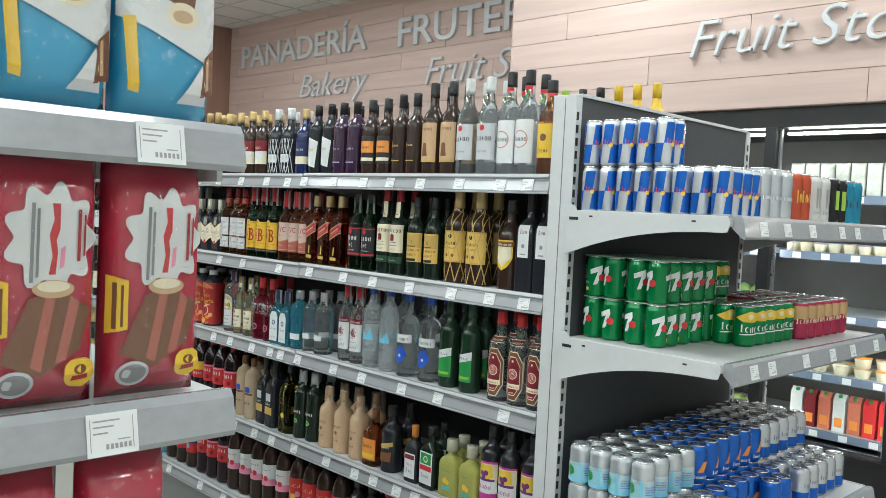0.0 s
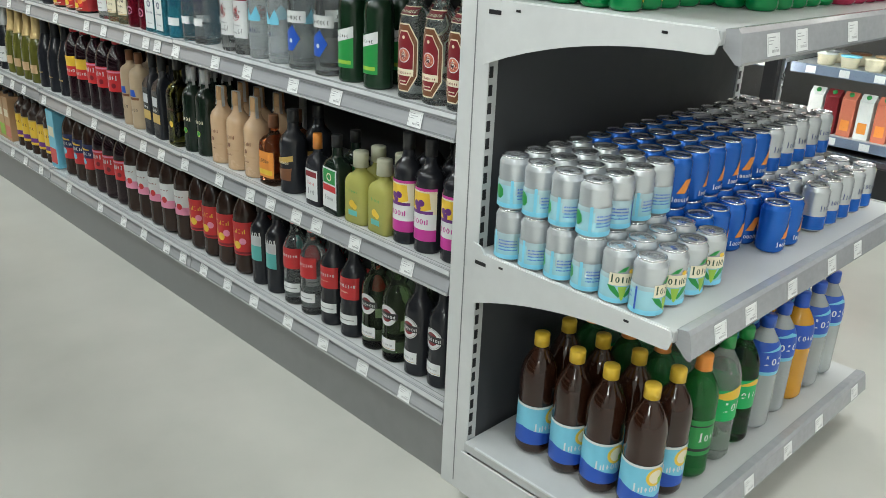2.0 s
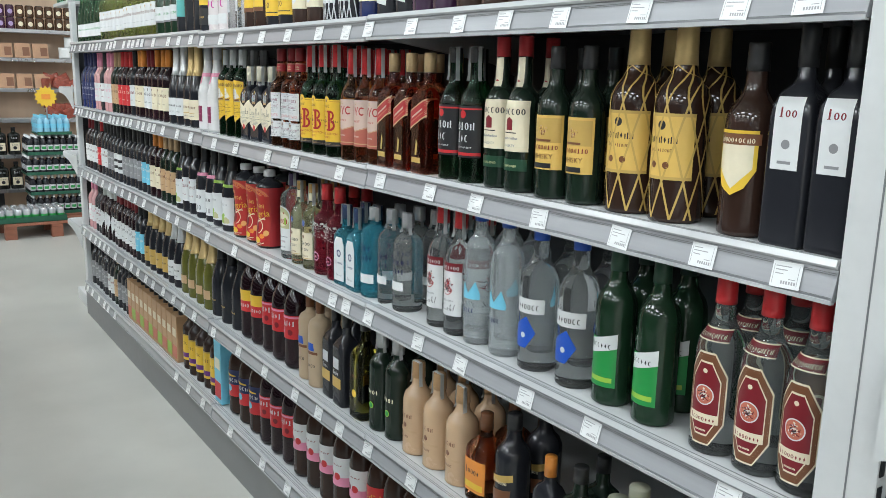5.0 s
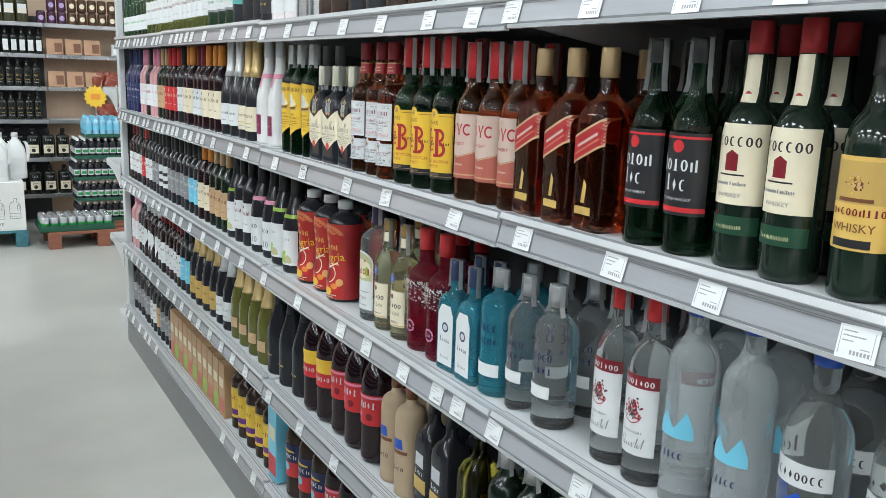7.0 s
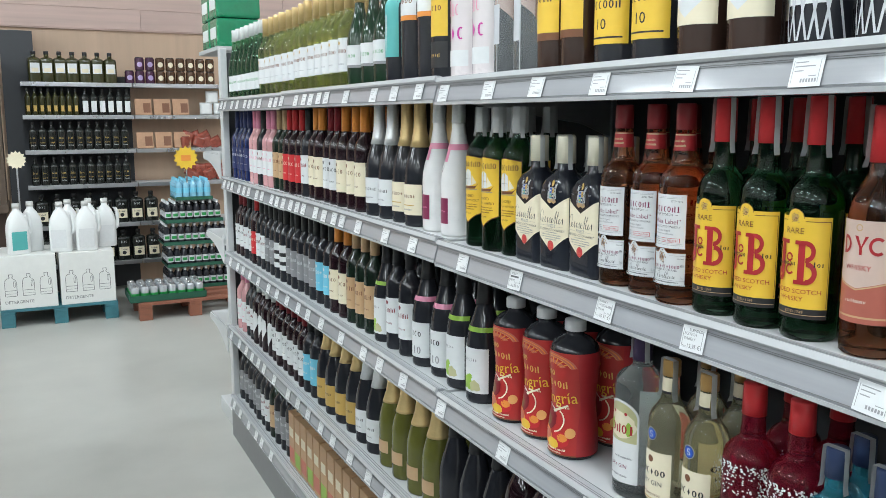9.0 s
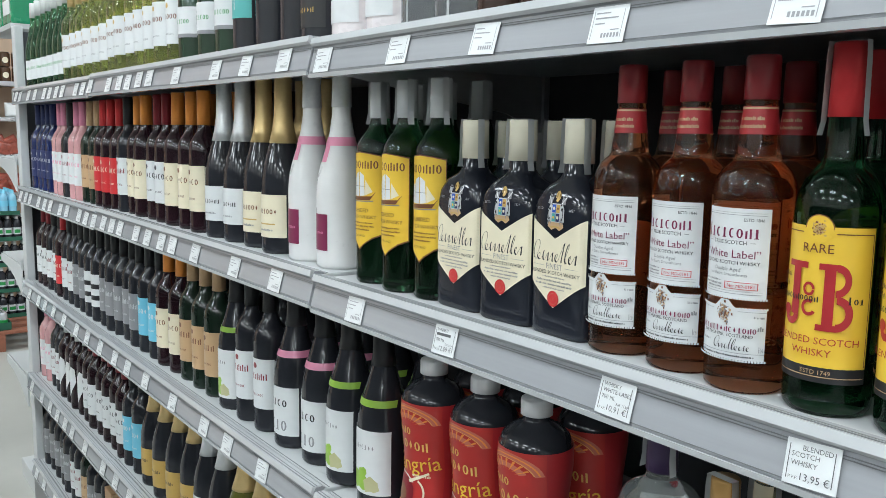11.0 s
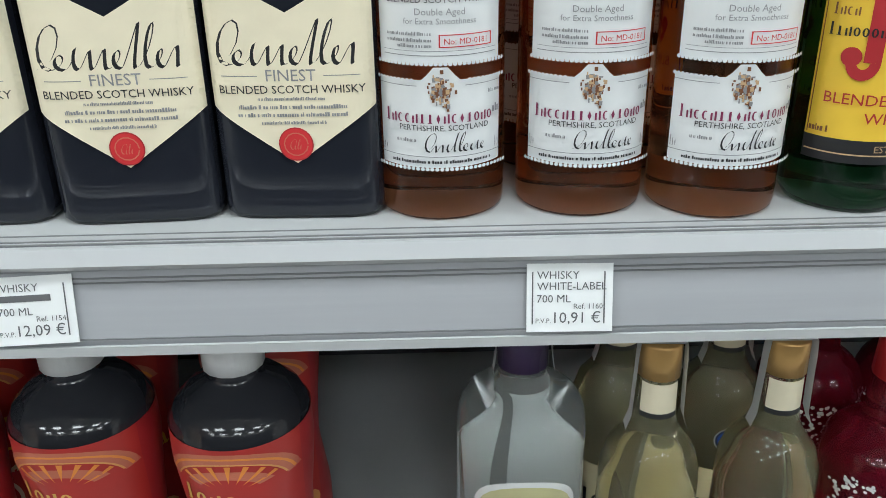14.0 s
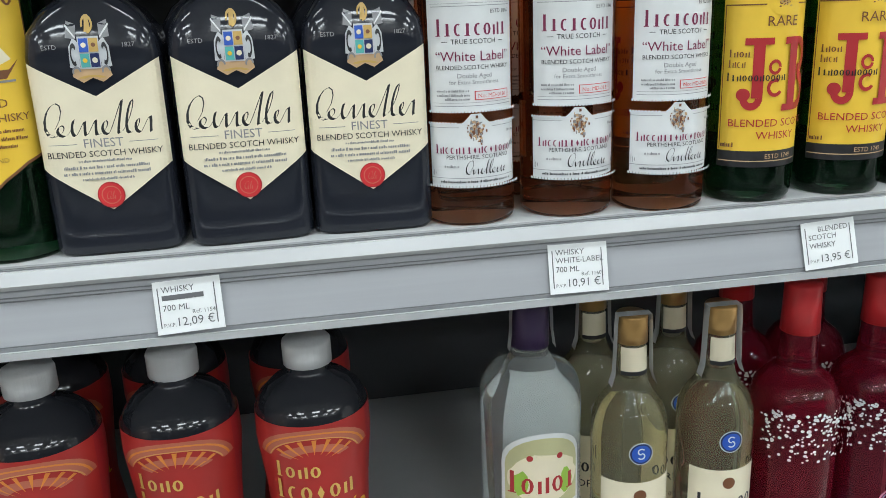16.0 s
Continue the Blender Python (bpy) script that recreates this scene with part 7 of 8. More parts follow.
for a, b in BAYS:
    door = part("door", box(FX + .045, a + .04, .345, FX + .057, b - .04, 2.19), fridge, "clear glass door", mats=PANE)
    door.visible_shadow = False
    for y0, y1 in ((a + .036, a + .052), (b - .052, b - .036)):
        part("door_frame", box(FX + .038, y0, .345, FX + .064, y1, 2.19, .002), door, "aluminium door edge", mats=STEEL)
    tube = part("light_tube", box(FX + .072, a - .028, .36, FX + .085, a + .028, 2.15), fridge, "white light strip behind the door frame", mats=material("strip_light", (1, .98, .94), emit=12.0, vary=0))
    part("light_tube", box(FX + .12, a + .05, 2.165, FX + .16, b - .05, 2.18), fridge, "white light strip under the canopy", mats=MATS["strip_light"])
    levels = (.40, .74, 1.10, 1.46, 1.80) if a > 1.4 else (.40, .96, 1.22, 1.54, 1.84)
    for z in levels:
        shelf = part("shelf", box(FX + .16, a + .04, z - .025, 5.70, b - .04, z), fridge, mats=material("fridge_shelf", (.5, .52, .54), rough=.35, metal=.4))
        part("price_rail", box(FX + .145, a + .04, z - .045, FX + .158, b - .04, z + .003), shelf, "blue-grey rail with white tickets", mats=material("fridge_rail", (.16, .20, .28), rough=.35))
        for k in range(4):
            part("ticket", box(FX + .142, a + .1 + k * .17, z - .04, FX + .1445, a + .15 + k * .17, z - .004), shelf, mats=MATS["tag_paper"])


def fruit(name, label, m, rx, rz, colour, rough=.45, seed=0, bumpy=.05):
    bm = bmesh.new()
    bmesh.ops.create_icosphere(bm, subdivisions=2, radius=1)
    for v in bm.verts:
        v.co *= 1 + bumpy * noise.noise(v.co * 1.7 + Vector((seed, 0, 0)))
        v.co = Vector((v.co.x * rx, v.co.y * rx, v.co.z * rz + rz))
    for f in bm.faces:
        f.smooth = True
    ob = part(name, bm, mats=material("skin_" + name, colour, rough=rough, vary=.2, scale=25, bump=.3))
    ob.matrix_basis = m
    return tagged(ob, label, name.replace("_", " "), "fridge fruit")


def banana_bunch(x, y, z, green):
    t = thing("banana_bunch", "bunch of %s bananas on a fridge shelf" % ("green" if green else "ripe yellow"), "bananas", pose(x, y, z, 0, 0, RNG.uniform(-30, 30)), "bananas")
    skin = material("banana_green" if green else "banana_yellow", (.30, .42, .05) if green else (.68, .46, .04), rough=.45, vary=.12, scale=30)
    for k in range(6):
        bm, loops = bmesh.new(), []
        for i in range(8):
            a = -1.0 + 2.0 * i / 7
            r = .018 * (1 - abs(a) ** 4 * .75)
            c = Vector((-.09 * math.cos(a) + .05, 0, .09 * math.sin(a) + .09))
            loops.append([bm.verts.new(c + Vector((r * math.cos(q) * math.cos(a), r * math.sin(q), r * math.cos(q) * math.sin(a)))) for q in [2 * math.pi * j / 8 for j in range(8)]])
        for p, q in zip(loops, loops[1:]):
            for j in range(8):
                bm.faces.new((p[j], p[(j + 1) % 8], q[(j + 1) % 8], q[j]))
        bm.faces.new(loops[0][::-1]), bm.faces.new(loops[-1])
        for f in bm.faces:
            f.smooth = True
        bmesh.ops.recalc_face_normals(bm, faces=bm.faces)
        part("banana", bm, t, m=pose(0, (k - 2.5) * .028, 0, (k - 2.5) * 6, 20, (k - 2.5) * 14), mats=skin)


def pineapple(x, y, z):
    t = thing("pineapple", "whole pineapple with a green crown", "pineapple", pose(x, y, z), "pineapples")
    bm = bmesh.new()
    rows, seg = 12, 16
    loops = []
    for j in range(rows + 1):
        v = j / rows
        r = .062 * math.sin(math.pi * (.1 + .8 * v)) ** .5
        loops.append([bm.verts.new(((r + (.005 if (i + j) % 2 else 0)) * math.cos(2 * math.pi * i / seg), (r + (.005 if (i + j) % 2 else 0)) * math.sin(2 * math.pi * i / seg), .17 * v)) for i in range(seg)])
    for p, q in zip(loops, loops[1:]):
        for i in range(seg):
            bm.faces.new((p[i], p[(i + 1) % seg], q[(i + 1) % seg], q[i]))
    bm.faces.new(loops[0][::-1]), bm.faces.new(loops[-1])
    part("fruit", bm, t, mats=material("pineapple_skin", (.42, .27, .07), rough=.6, vary=.25, scale=60, bump=.5))
    for k in range(22):
        a, tilt, ln = k * 2.4, 12 + k * 2.2, .15 - k * .0028
        bm = bmesh.new()
        pts = [bm.verts.new(p) for p in ((-.010, 0, 0), (.010, 0, 0), (.008, .004, ln * .55), (0, .02, ln), (-.008, .004, ln * .55), (0, -.003, .02))]
        bm.faces.new((pts[0], pts[5], pts[4])), bm.faces.new((pts[5], pts[1], pts[2])), bm.faces.new((pts[5], pts[2], pts[3], pts[4]))
        part("leaf", bm, t, m=pose(0, 0, .165, 0, 0, math.degrees(a)) @ pose(0, 0, 0, -tilt), mats=material("pineapple_leaf", (.12, .24, .06), rough=.5))


def tub(x, y, z, r, h, c, label):
    t = thing("food_tub", label, "tub", pose(x, y, z), "tubs in the fridge")
    part("pot", lathe([(0, r * .82, r * .82, 2), (h * .85, r, r, 2), (h * .88, r, r, 2)], 14), t, mats=plastic("cream"))
    part("lid", lathe([(h * .88, r * 1.05, r * 1.05, 2), (h, r * 1.05, r * 1.05, 2)], 14), t, mats=plastic(c))


def juice_carton(x, y, z, c, label):
    t = thing("juice_carton", label, "carton", pose(x, y, z, 0, 0, -90 + RNG.uniform(-4, 4)), "juice cartons")
    part("body", box(-.035, -.035, 0, .035, .035, .19, .002), t, mats=paper(c))
    part("top", prism([(-.035, .191), (.035, .191), (0, .225)], "x", -.035, .035), t, mats=paper(c))
    part("print", box(-.022, -.0365, .03, .022, -.0355, .085), t, mats=paper("orange"))
    part("cap", lathe([(0, .012, .012, 2), (.014, .012, .012, 2)], 12), t, m=pose(0, -.012, .205, 35), mats=plastic("green"))


a, b = 1.47, 2.25
for k in range(8):
    tub(FX + .22, a + .10 + k * .085, 1.461, .036, .055, ("cream", "white", "lilac")[k % 3], "small pudding tub with a pale lid")
    for dx in (.30, .38, .46, .54):
        tub(FX + dx, a + .10 + k * .085, 1.461, .036, .055, ("white", "brown", "lilac")[(k + int(dx * 25)) % 3], "small pudding tub with a printed lid")
for k in range(5):
    tub(FX + .23, a + .12 + k * .12, .741, .048, .06, ("orange", "tan", "cream", "sky", "white")[k], "round food tub with a printed lid")
    tub(FX + .36, a + .12 + k * .12, .741, .048, .06, ("brown", "grey", "tan")[k % 3], "round food tub with a dark printed lid")
    if k < 2:
        tub(FX + .23, a + .12 + k * .12, .803, .048, .06, ("tan", "orange")[k], "round food tub stacked on another")
for k in range(7):
    juice_carton(FX + .23, a + .09 + k * .085, .401, ("red", "red", "terracotta", "white", "terracotta", "darkred", "white")[k], "red and white juice carton")
for k in range(6):
    fruit("cauliflower", "pale cauliflower head on a fridge shelf", pose(FX + .30, b + .12 + k * .10, .741), .06, .05, (.62, .60, .46), seed=k, bumpy=.3)
    fruit("melon", "green melon on a fridge shelf", pose(FX + .28, b + .14 + k * .10, 1.101), .055, .065, (.14, .26, .07), seed=k + 9)
    fruit("lettuce", "wrapped green lettuce on a fridge shelf", pose(FX + .28, b + .14 + k * .10, .401), .055, .05, (.26, .38, .10), seed=k + 19, bumpy=.4)
for k in range(5):
    tub(FX + .26, b + .1 + k * .13, 1.461, .05, .09, ("green", "lime", "white")[k % 3], "clear salad tub with a green lid")
for k in range(8):
    t = thing("salad_bag", "white and green packed salad bag", "salad bag", pose(FX + .26, a + .08 + k * .09, 1.801, 0, 0, -90), "salad bags")
    part("bag", soft_pack(.085, .20, .05, 60 + k), t, mats=material("salad_film", (.62, .66, .60), rough=.2, vary=.3, scale=40, coat=.6))
a = 1.47 - .78
pineapple(FX + .28, 1.26, 1.841), pineapple(FX + .30, 1.06, 1.841)
for k in range(4):
    banana_bunch(FX + .27, 1.33 - k * .17, 1.541, False)
    banana_bunch(FX + .27, 1.33 - k * .17, 1.221, True)
    banana_bunch(FX + .42, 1.33 - k * .17, 1.541, False)
for k in range(3):
    fruit("melon_netted", "pale netted melon on a fridge shelf", pose(FX + .30, 1.31 - k * .22, .961), .085, .06, (.52, .38, .18), seed=k, bumpy=.06)
for k in range(12):
    fruit("apple", "green-yellow apple in the fridge", pose(FX + .22 + (k % 2) * .09, 1.36 - (k // 2) * .085, .401), .04, .038, (.42, .42, .08), seed=k)
for k in range(6):
    fruit("apple", "green-yellow apple in the fridge", pose(FX + .26, 1.32 - k * .085, .470), .04, .038, (.42, .42, .08), seed=k)

# ---- the far end wall ----
oil = thing("wall_shelving", "black wall shelving with grey shelf edges and oil bottles", "shelving", pose(0, 0, 0))
part("back_panel", box(1.10, 11.12, 0, 2.06, 11.2, 2.02), oil, "matt black back panel", mats=BLACKPANEL)
part("back_panel", box(2.06, 11.12, 0, 3.9, 11.2, 2.02), oil, "beige wooden back panel", mats=BEIGE)
part("column", box(.98, 10.98, 0, 1.245, 11.2, 2.40), oil, "black column beside the shelves", mats=BLACKPANEL)
OIL_LEVELS = (1.945, 1.655, 1.345, 1.03, .66, .30)
for z in OIL_LEVELS:
    for x0, x1 in ((1.12, 2.045), (2.055, 3.0), (3.01, 3.9)):
        board = part("shelf_board", box(x0, 10.80, z - .03, x1, 11.12, z), oil, mats=METALGREY if x0 > 2 else KICK)
        part("shelf_edge", box(x0, 10.785, z - .035, x1, 10.80, z + .002, .002), board, "grey metal shelf edge", mats=STEEL)
OILDARK = material("oil_tin_dark", (.012, .014, .012), rough=.2, vary=.1, coat=.4)
OILGLASS = material("olive_oil_glass", (.035, .035, .010), rough=.1, vary=.1, coat=.5)
kind("oil_jug", "oil_bottle", "large dark olive oil bottle with a white label", "bottle", "cylinder", .27, .055, OILGLASS, plastic("black"), .9, [("white", .3, .62, .7, [("R", -.7, .1, .7, .5, "cream")])], boxy=4, seg=16)
kind("oil_slim", "oil_bottle", "slim dark olive oil bottle", "bottle", "tall", .235, .026, OILGLASS, plastic("black"), .9, [(None, .1, .55, 1.0, [("R", -.5, .1, .5, .6, "gold")])], seg=12)
kind("oil_white", "oil_bottle", "dark oil bottle with a tall white label", "bottle", "tall", .235, .031, OILDARK, plastic("black"), .9, [("white", .12, .55, .75, [])], boxy=4, seg=12)
kind("oil_gold", "oil_bottle", "dark square oil bottle with gold print", "bottle", "tall", .25, .034, OILDARK, plastic("black"), .9, [(None, .1, .6, .9, [("W", -.7, .7, .6, .15, "gold", 401), ("W", -.7, .7, .3, .1, "gold", 402), ("W", -.7, .7, .1, .1, "silver", 403)])], boxy=5, seg=12)
kind("oil_can", "oil_bottle", "large black oil can with a pale yellow label", "bottle", "cylinder", .28, .06, OILDARK, plastic("black"), .9, [("cream", .15, .45, .75, [("D", 0, .35, .018, "black"), ("W", -.6, .6, .65, .2, "black", 405)]), (None, .55, .72, .7, [("W", -.7, .7, .2, .5, "silver", 406)])], boxy=5, seg=14)
kind("jar", "jam_jar", "small jar with a pale round label", "jar", "can", .12, .042, material("jam_dark", (.06, .02, .05), rough=.2, coat=.5), None, labels=[(None, .1, .8, 1.2, [("D", 0, .5, .024, "lilac")])], lid=plastic("black"), seg=12)
kind("jar_cream", "jam_jar", "small jar with a cream round label", "jar", "can", .12, .042, material("jam_brown", (.08, .04, .02), rough=.2, coat=.5), None, labels=[(None, .1, .8, 1.2, [("D", 0, .5, .024, "cream")])], lid=plastic("black"), seg=12)
G = "goods on the wall shelves"
for i in range(7):
    K["oil_jug"].place(pose(1.24 + i * .105, 10.88, OIL_LEVELS[0] + .001, 0, 0, RNG.uniform(-8, 8)), G)
for i in range(9):
    for r in range(2):
        K["jar" if i < 3 else "jar_cream"].place(pose(1.96 + .075 + i * .092, 10.88, OIL_LEVELS[0] + .001 + r * .122), G) if not (r and i == 0) else None
for i in range(8):
    K["oil_slim"].place(pose(1.17 + i * .056, 10.86, OIL_LEVELS[1] + .001), G)
for i in range(6):
    K["oil_white"].place(pose(1.64 + i * .072, 10.86, OIL_LEVELS[1] + .001), G)
for i in range(11):
    K["oil_gold"].place(pose(1.19 + i * .077, 10.86, OIL_LEVELS[2] + .001), G)
    K["oil_gold"].place(pose(1.19 + i * .077, 10.86, OIL_LEVELS[3] + .001), G)
for i in range(8):
    K["oil_can"].place(pose(1.22 + i * .135, 10.88, OIL_LEVELS[4] + .001), G)
    K["oil_can"].place(pose(1.22 + i * .135, 10.88, OIL_LEVELS[5] + .001), G)
for z in (OIL_LEVELS[1], OIL_LEVELS[2]):
    for i in range(3):
        t = thing("food_box", "tan cardboard delicacy box with a dark window", "box", pose(2.14 + i * .17, 10.86, z + .001, -14, 0, 0), G)
        part("box", box(-.075, -.02, 0, .075, .02, .15, .002), t, mats=material("tan_card", (.45, .26, .15), rough=.5, vary=.15))
        part("window", box(-.0, -.0215, .02, .065, -.0205, .11), t, mats=paper("brown"))
for z, n in ((OIL_LEVELS[2], 7), (OIL_LEVELS[3], 9)):
    for i in range(n):
        t = thing("sausage_bag", "red-brown cured sausage pack", "sausage pack", pose(2.52 + (i % 4) * .10 + (z < 1.2) * .02, 10.87 + (i // 4) * .03, z + .002 + (i // 4) * .05, 0, RNG.uniform(-30, 30), RNG.uniform(-40, 40)), G)
        part("pack", soft_pack(.12, .11, .06, 80 + i), t, mats=material("cured_meat", (.30, .07, .045), rough=.3, vary=.5, scale=30, coat=.5))
for i in range(3):
    t = thing("paper_roll", "white wrapped bag with dark print", "bag", pose(2.72 + (i % 2) * .13 + (i // 2) * .06, 10.88, OIL_LEVELS[1] + .002 + (i // 2) * .11), G)
    part("bag", soft_pack(.12, .12, .09, 95 + i), t, mats=HDPE)

# a dark wooden wine rack with rounded bays
rack = thing("wine_rack", "dark wine rack with rounded beige bays", "wine rack", pose(0, 0, 0))
part("frame", box(-.6, 10.55, .82, .96, 11.0, .90, .01), rack, mats=material("dark_wood", (.10, .07, .05), rough=.5, vary=.15))
part("frame", box(-.6, 10.55, 2.08, .96, 11.0, 2.14, .01), rack, mats=MATS["dark_wood"])
part("post", box(.90, 10.55, .90, .95, 11.0, 2.08), rack, mats=MATS["dark_wood"])
part("post", box(.70, 10.56, .90, .725, 10.60, 2.08), rack, mats=STEEL)
part("back_panel", box(-.6, 11.0, .0, .96, 11.05, 2.14), rack, mats=BEIGE)
part("plinth", box(-.6, 10.7, 0, .93, 11.0, .82), rack, mats=material("dark_brown_panel", (.06, .035, .025), rough=.5))
for z in (1.20, 1.62):
    part("shelf_board", box(-.6, 10.57, z - .015, .90, 11.0, z + .015), rack, mats=MATS["dark_wood"])
for i in range(5):
    K["red_red"].place(pose(.78 - i * .09, 10.68, .902, 0, 0, 0), G)
    K["red_cream"].place(pose(.82 - i * .09, 10.70, 1.636, 0, 0, 0), G)
    K["black_white"].place(pose(.62 + .04 - i * .01, 10.62, 1.26 + i * .078, -90, 0, 20), G) if i < 4 else None


# ---- pallets and stacked goods ----
def pallet(x0, y0, x1, y1, paint, label):
    t = thing("pallet", label, "pallet", pose((x0 + x1) / 2, (y0 + y1) / 2, 0))
    w, d = (x1 - x0) / 2, (y1 - y0) / 2
    for k in range(5):
        y = -d + .05 + k * (2 * d - .1) / 4
        part("board", box(-w, y - .05, .122, w, y + .05, .144, .003), t, mats=paint)
    for x in (-w + .05, 0, w - .05):
        part("board", box(x - .05, -d, .100, x + .05, d, .1215, .003), t, mats=paint)
        for y in (-d + .05, 0, d - .05):
            part("block", box(x - .05, y - .05, .0, x + .05, y + .05, .0995, .003), t, mats=paint)
    return t


pallet(.86, 9.72, 1.72, 10.32, PALLETBLUE, "teal painted half pallet on the floor")
pallet(1.86, 9.50, 2.75, 10.40, PALLETBROWN, "red-brown wooden pallet on the floor")


def detergent_box(x, y):
    t = thing("detergent_box", "white detergent carton with bottle outlines", "carton", pose(x, y, .145), "detergent cartons")
    part("carton", box(-.205, -.14, 0, .205, .14, .42, .004), t, mats=PALEBOARD)
    jug = ([(.040, .105), (.042, .11), (.042, .20)] + [(.042 - .020 * (1 - math.cos(a)), .20 + .040 * math.sin(a)) for a in (.3, .7, 1.1, 1.5)] + [(.012, .250), (.012, .258), (.016, .259), (.016, .278), (-.010, .278), (-.010, .259), (-.006, .258), (-.006, .250)]
           + [(-.018 - .022 * math.sin(a), .248 - .03 * (1 - math.cos(a))) for a in (.3, .7, 1.1, 1.5)] + [(-.042, .20), (-.042, .11), (-.040, .105)])
    grip = [(.026 + .007 * math.cos(a), .200 + .026 * math.sin(a)) for a in [2 * math.pi * i / 14 for i in range(14)]]
    for k in range(3):
        bm, u = bmesh.new(), -.125 + k * .125
        for loop, wide in ((jug, .0036), (grip, .003), ([(-.042, .15), (.042, .15)], .003), ([(-.042, .125), (.042, .125)], .002)):
            for (ax, az), (bx, bz) in zip(loop, loop[1:] + loop[:1] if len(loop) > 2 else loop[1:]):
                way = Vector((bx - ax, bz - az))
                side = Vector((-way.y, way.x)).normalized() * wide / 2
                bm.faces.new([bm.verts.new((u + px, -.1408, pz)) for px, pz in ((ax - side.x, az - side.y), (bx - side.x, bz - side.y), (bx + side.x, bz + side.y), (ax + side.x, az + side.y))])
        part("print", bm, t, "printed bottle outline", mats=MATS["tag_ink"])
    pts, polys = text_flat("DETERGENTE", .034)
    me = bpy.data.meshes.new("print")
    me.from_pydata([(x, 0, z) for x, z in pts], [], polys)
    me.materials.append(MATS["tag_ink"])
    part("print", me, t, "dark printed word", m=pose(-.07, -.1408, .045))


for x in (1.07, 1.505):
    for y in (9.87, 10.16):
        detergent_box(x, y)


def detergent_bottle(x, y, turn, blue=False):
    t = thing("detergent_bottle", "white detergent bottle with a moulded handle", "bottle", pose(x, y, .566, 0, 0, turn), "detergent bottles")
    t.scale = (1.25, 1.25, 1.22)
    rings = [(0, .062, .040, 3.5), (.01, .066, .044, 3.5), (.17, .066, .044, 3.5), (.22, .058, .04, 3), (.265, .036, .03, 2.4), (.285, .02, .02, 2), (.30, .02, .02, 2)]
    part("body", lathe(rings, 16), t, mats=HDPE)
    part("cap", lathe([(.30, .023, .023, 2), (.33, .021, .021, 2)], 14), t, mats=material("cap_translucent", (.6, .6, .58), rough=.4))
    bm, loops = bmesh.new(), []
    for i in range(9):
        a = math.pi * i / 8
        c = Vector((.062 + .02 * math.sin(a), 0, .19 - .075 * math.cos(a) + .0))
        loops.append([bm.verts.new(c + Vector((.012 * math.cos(q), .012 * math.sin(q), 0))) for q in [2 * math.pi * j / 8 for j in range(8)]])
    for p, q in zip(loops, loops[1:]):
        for j in range(8):
            bm.faces.new((p[j], p[(j + 1) % 8], q[(j + 1) % 8], q[j]))
    part("handle", bm, t, mats=HDPE)
    part("label", box(-.05, -.0462, .03, .04, -.0452, .15), t, mats=paper("teal" if blue else "white"))


for x, y, turn, blue in ((1.02, 9.85, 20, True), (1.12, 9.98, 200, False), (1.33, 9.84, -10, False), (1.52, 9.83, 5, False), (1.40, 10.02, 30, False), (1.56, 10.05, -20, False), (1.68, 10.0, 10, False)):
    detergent_bottle(x, y, turn, blue)


def sign_star(x, y, z, c, stick, label, size=1.0):
    t = thing("price_sign", label, "price sign", pose(x, y, z))
    pts = []
    for i in range(28):
        r = size * (.105 if i % 2 else .082)
        pts.append((r * math.cos(2 * math.pi * i / 28), r * math.sin(2 * math.pi * i / 28)))
    part("star", prism(pts, "y", -.003, .003), t, mats=plastic(c))
    part("print", box(-.04 * size, -.005, -.025 * size, .04 * size, -.0035, .025 * size), t, mats=paper("orange" if c == "yellow" else "cream"))
    part("stick", box(-.006, -.002, -stick, .006, .002, -.085 * size), t, mats=STEEL)


sign_star(2.36, 9.98, 1.29, "yellow", .31, "yellow star-shaped price sign on a stick")
sign_star(1.05, 10.02, 1.30, "cream", .735, "pale star-shaped price sign on a stick", 0.72)

kind("beer_can", "beer_can", "silver and green beer can", "drink can", "can", .118, .033, silver_metal, None, labels=[(None, .1, .85, 1.5, [("R", -1, .2, 1, .6, "green")])], lid=ALU, seg=14)
tray = thing("beer_tray", "green cardboard tray on the pallet", "tray", pose(2.10, 9.74, .1455))
part("tray", box(-.30, -.20, 0, .30, .20, .004), tray, mats=material("dark_green_card", (.02, .10, .06), rough=.5))
for a in ((-.30, -.204, .30, -.2), (-.30, .2, .30, .204), (-.304, -.2, -.30, .2), (.30, -.2, .304, .2)):
    part("wall", box(a[0], a[1], .004, a[2], a[3], .055), tray, mats=MATS["dark_green_card"])
for i in range(8):
    for j in range(5):
        K["beer_can"].place(pose(1.845 + i * .073, 9.595 + j * .073, .1505), "beer cans in the tray")


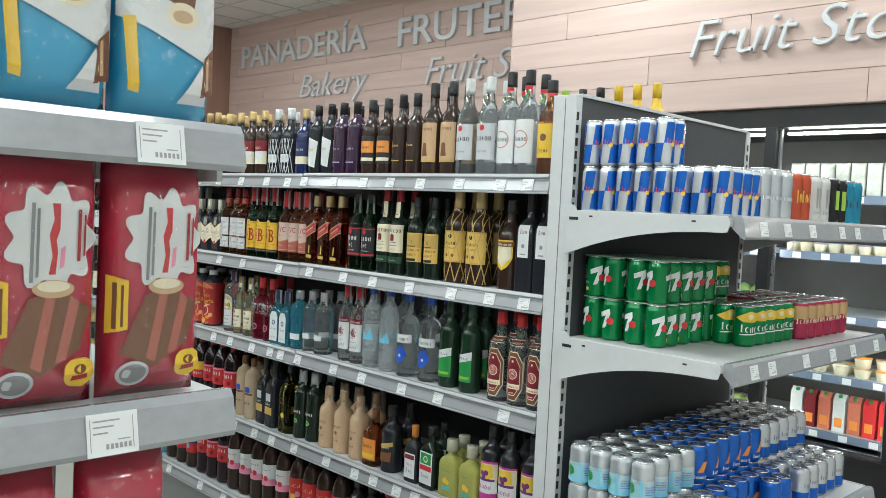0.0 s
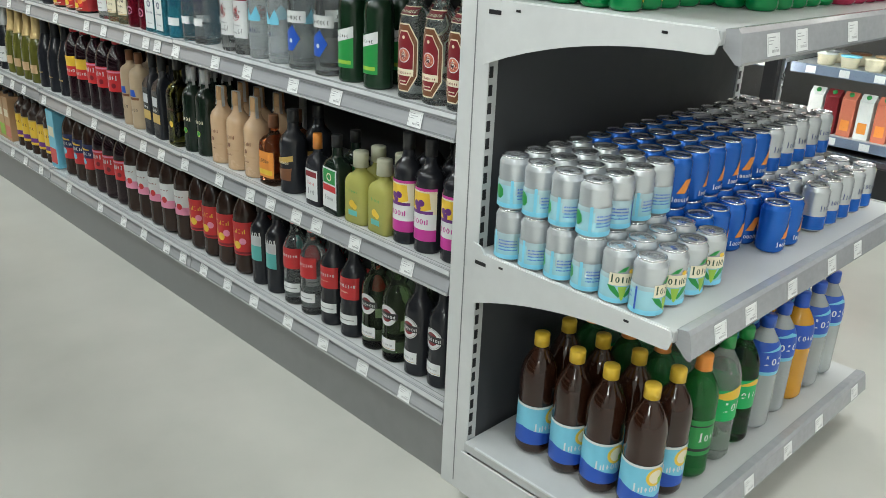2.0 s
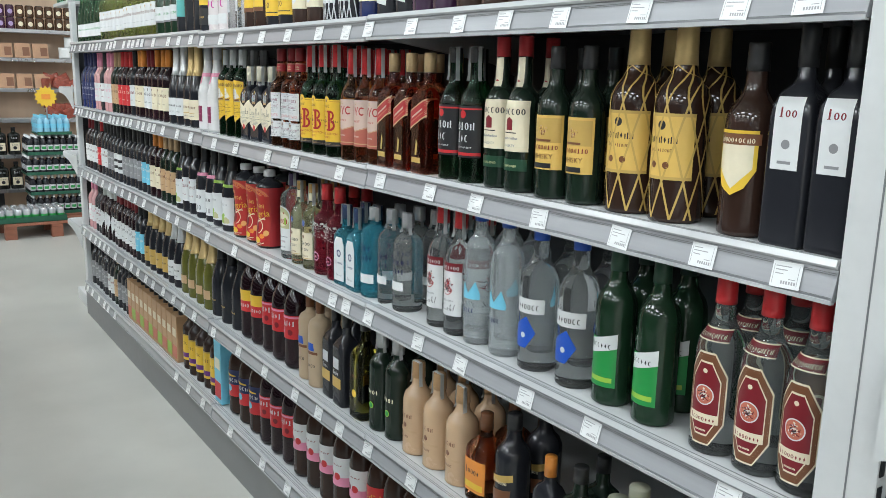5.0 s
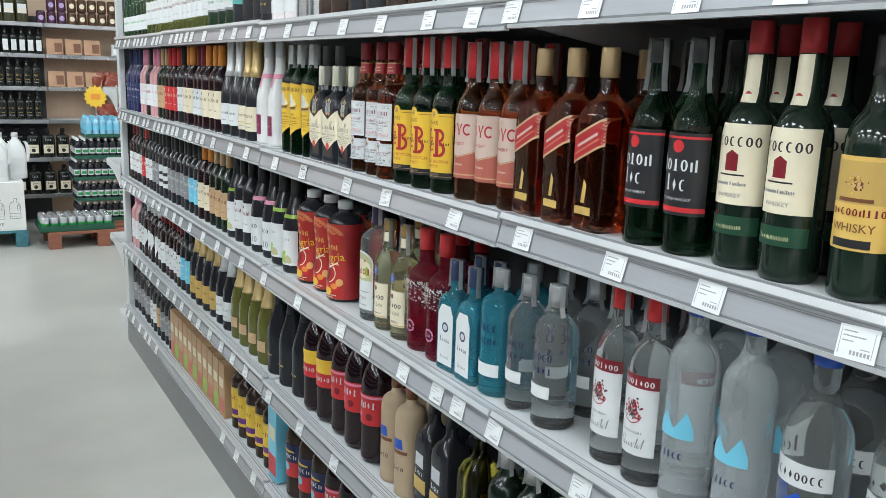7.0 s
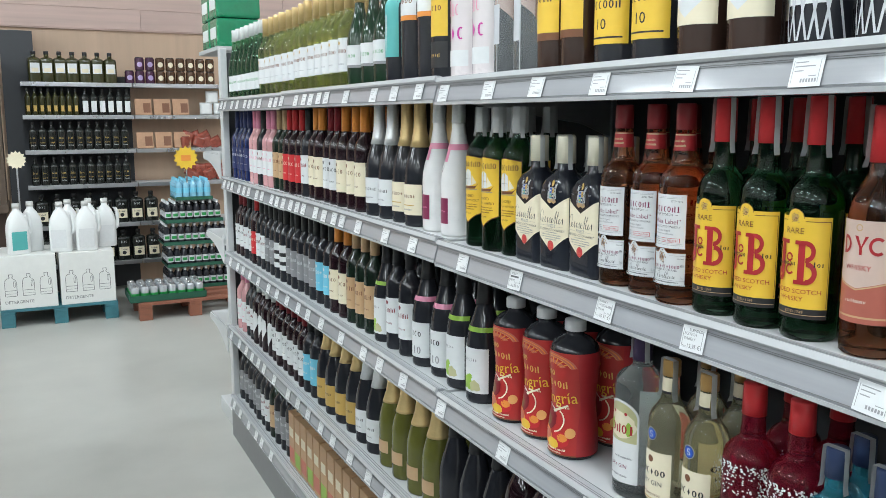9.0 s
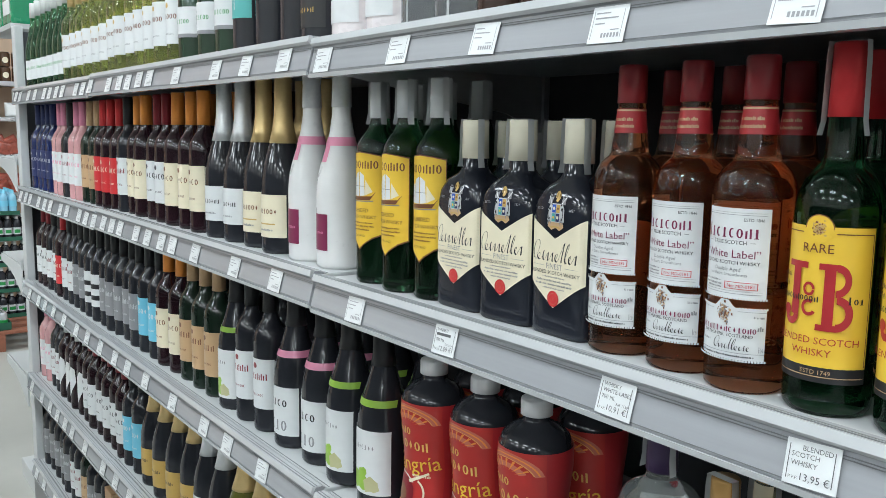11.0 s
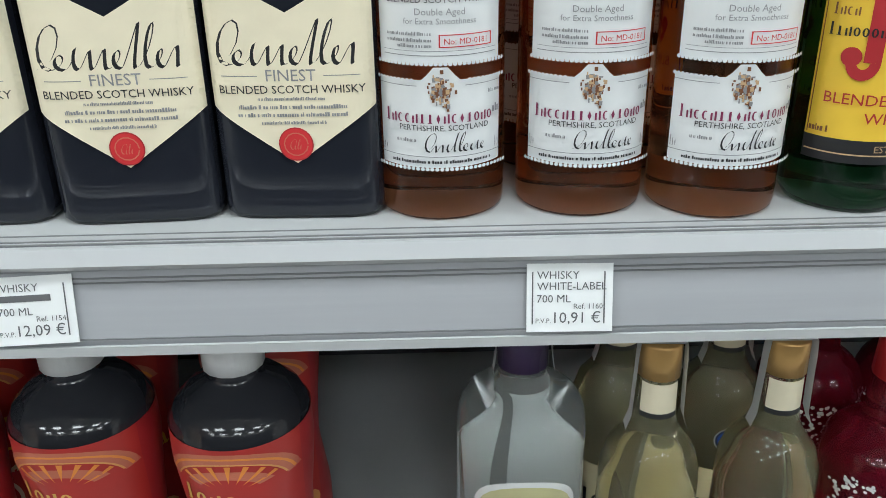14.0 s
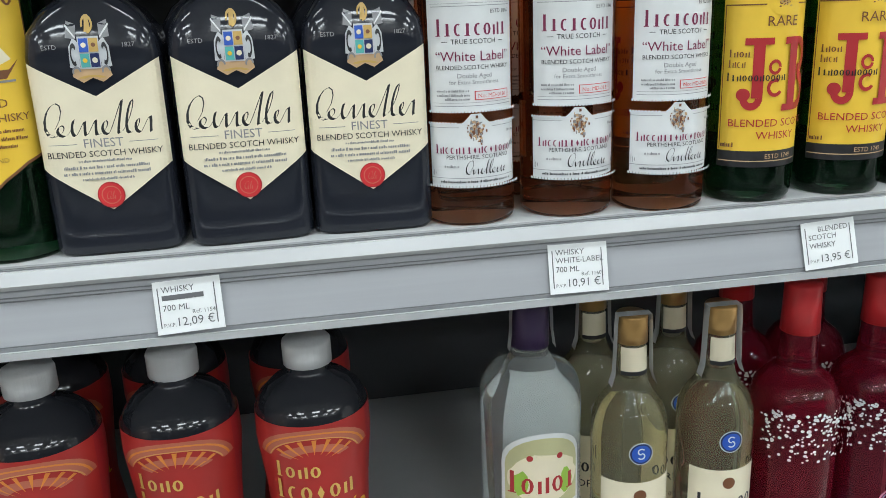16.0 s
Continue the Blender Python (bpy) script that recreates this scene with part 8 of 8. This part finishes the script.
kind("beer_bottle", "beer_bottle", "small dark beer bottle in a stacked pack", "bottle", "pet", .17, .029, BLACKGLASS, foil("silver"), .88, [("silver", .2, .5, 1.2, [("R", -.6, .2, .6, .7, "green")])], seg=12)
kind("water_bottle", "water_bottle", "small blue water bottle in a stacked pack", "bottle", "pet", .17, .029, material("water_blue", (.25, .52, .68), rough=.15, coat=.4), plastic("sky"), .88, [("sky", .3, .55, 1.4, [])], seg=12)
for lvl, (key, nx, x0) in enumerate((("beer_bottle", 9, 2.19), ("beer_bottle", 9, 2.19), ("beer_bottle", 9, 2.17), ("beer_bottle", 8, 2.19), ("water_bottle", 5, 2.29))):
    z = .1455 + lvl * .195
    tr = thing("bottle_tray", "green card tray under stacked bottles", "tray", pose(x0 - .03, 9.96, z), "bottle trays")
    part("tray", box(0, 0, 0, nx * .06 + .01, .37, .012), tr, mats=MATS["dark_green_card"])
    part("wall", box(0, -.004, 0, nx * .06 + .01, 0, .03), tr, mats=material("dark_green_card", (.02, .10, .06), rough=.5))
    for i in range(nx):
        for j in range(6):
            if j < 2 or lvl in (3, 4) or i == 0:
                K[key].place(pose(x0 + i * .06, 9.995 + j * .06, z + .0125), "stacked small bottles")

# ---- wall boards ----
BOARD_H = 0.19


def boards(owner, along, at, a, b, z0, z1, mat, length=2.1):
    """Boards on a wall face: along is the axis that they run on, at the face's place."""
    mesh, row, z = {}, 0, z0
    while z < z1 - 0.02:
        h = min(BOARD_H, z1 - z)
        start = a - (row % 3) * length / 3
        while start < b:
            s, e = max(a, start), min(b, start + length)
            start += length
            if e - s < 0.05:
                continue
            key = (round(e - s, 3), round(h, 3))
            if key not in mesh:
                w, t = (e - s) - 0.004, 0.006
                bm = box(-t, 0, 0.002, t, w, h - 0.002) if along == "y" else box(0, -t, 0.002, w, t, h - 0.002)
                mesh[key] = as_mesh(bm, "plank", mat)
            part("plank", mesh[key], owner, m=pose(at, s, z) if along == "y" else pose(s, at, z))
        z, row = z + h, row + 1


boards(EAST, "y", 6.195, 4.34, 10.84, 2.2, CEILING, PLANK)
boards(NORTH, "x", 11.195, -2.0, 5.74, 2.46, CEILING, PLANK_B)
boards(fascia, "y", 4.855, -2.5, 4.33, 2.316, CEILING, PLANK)
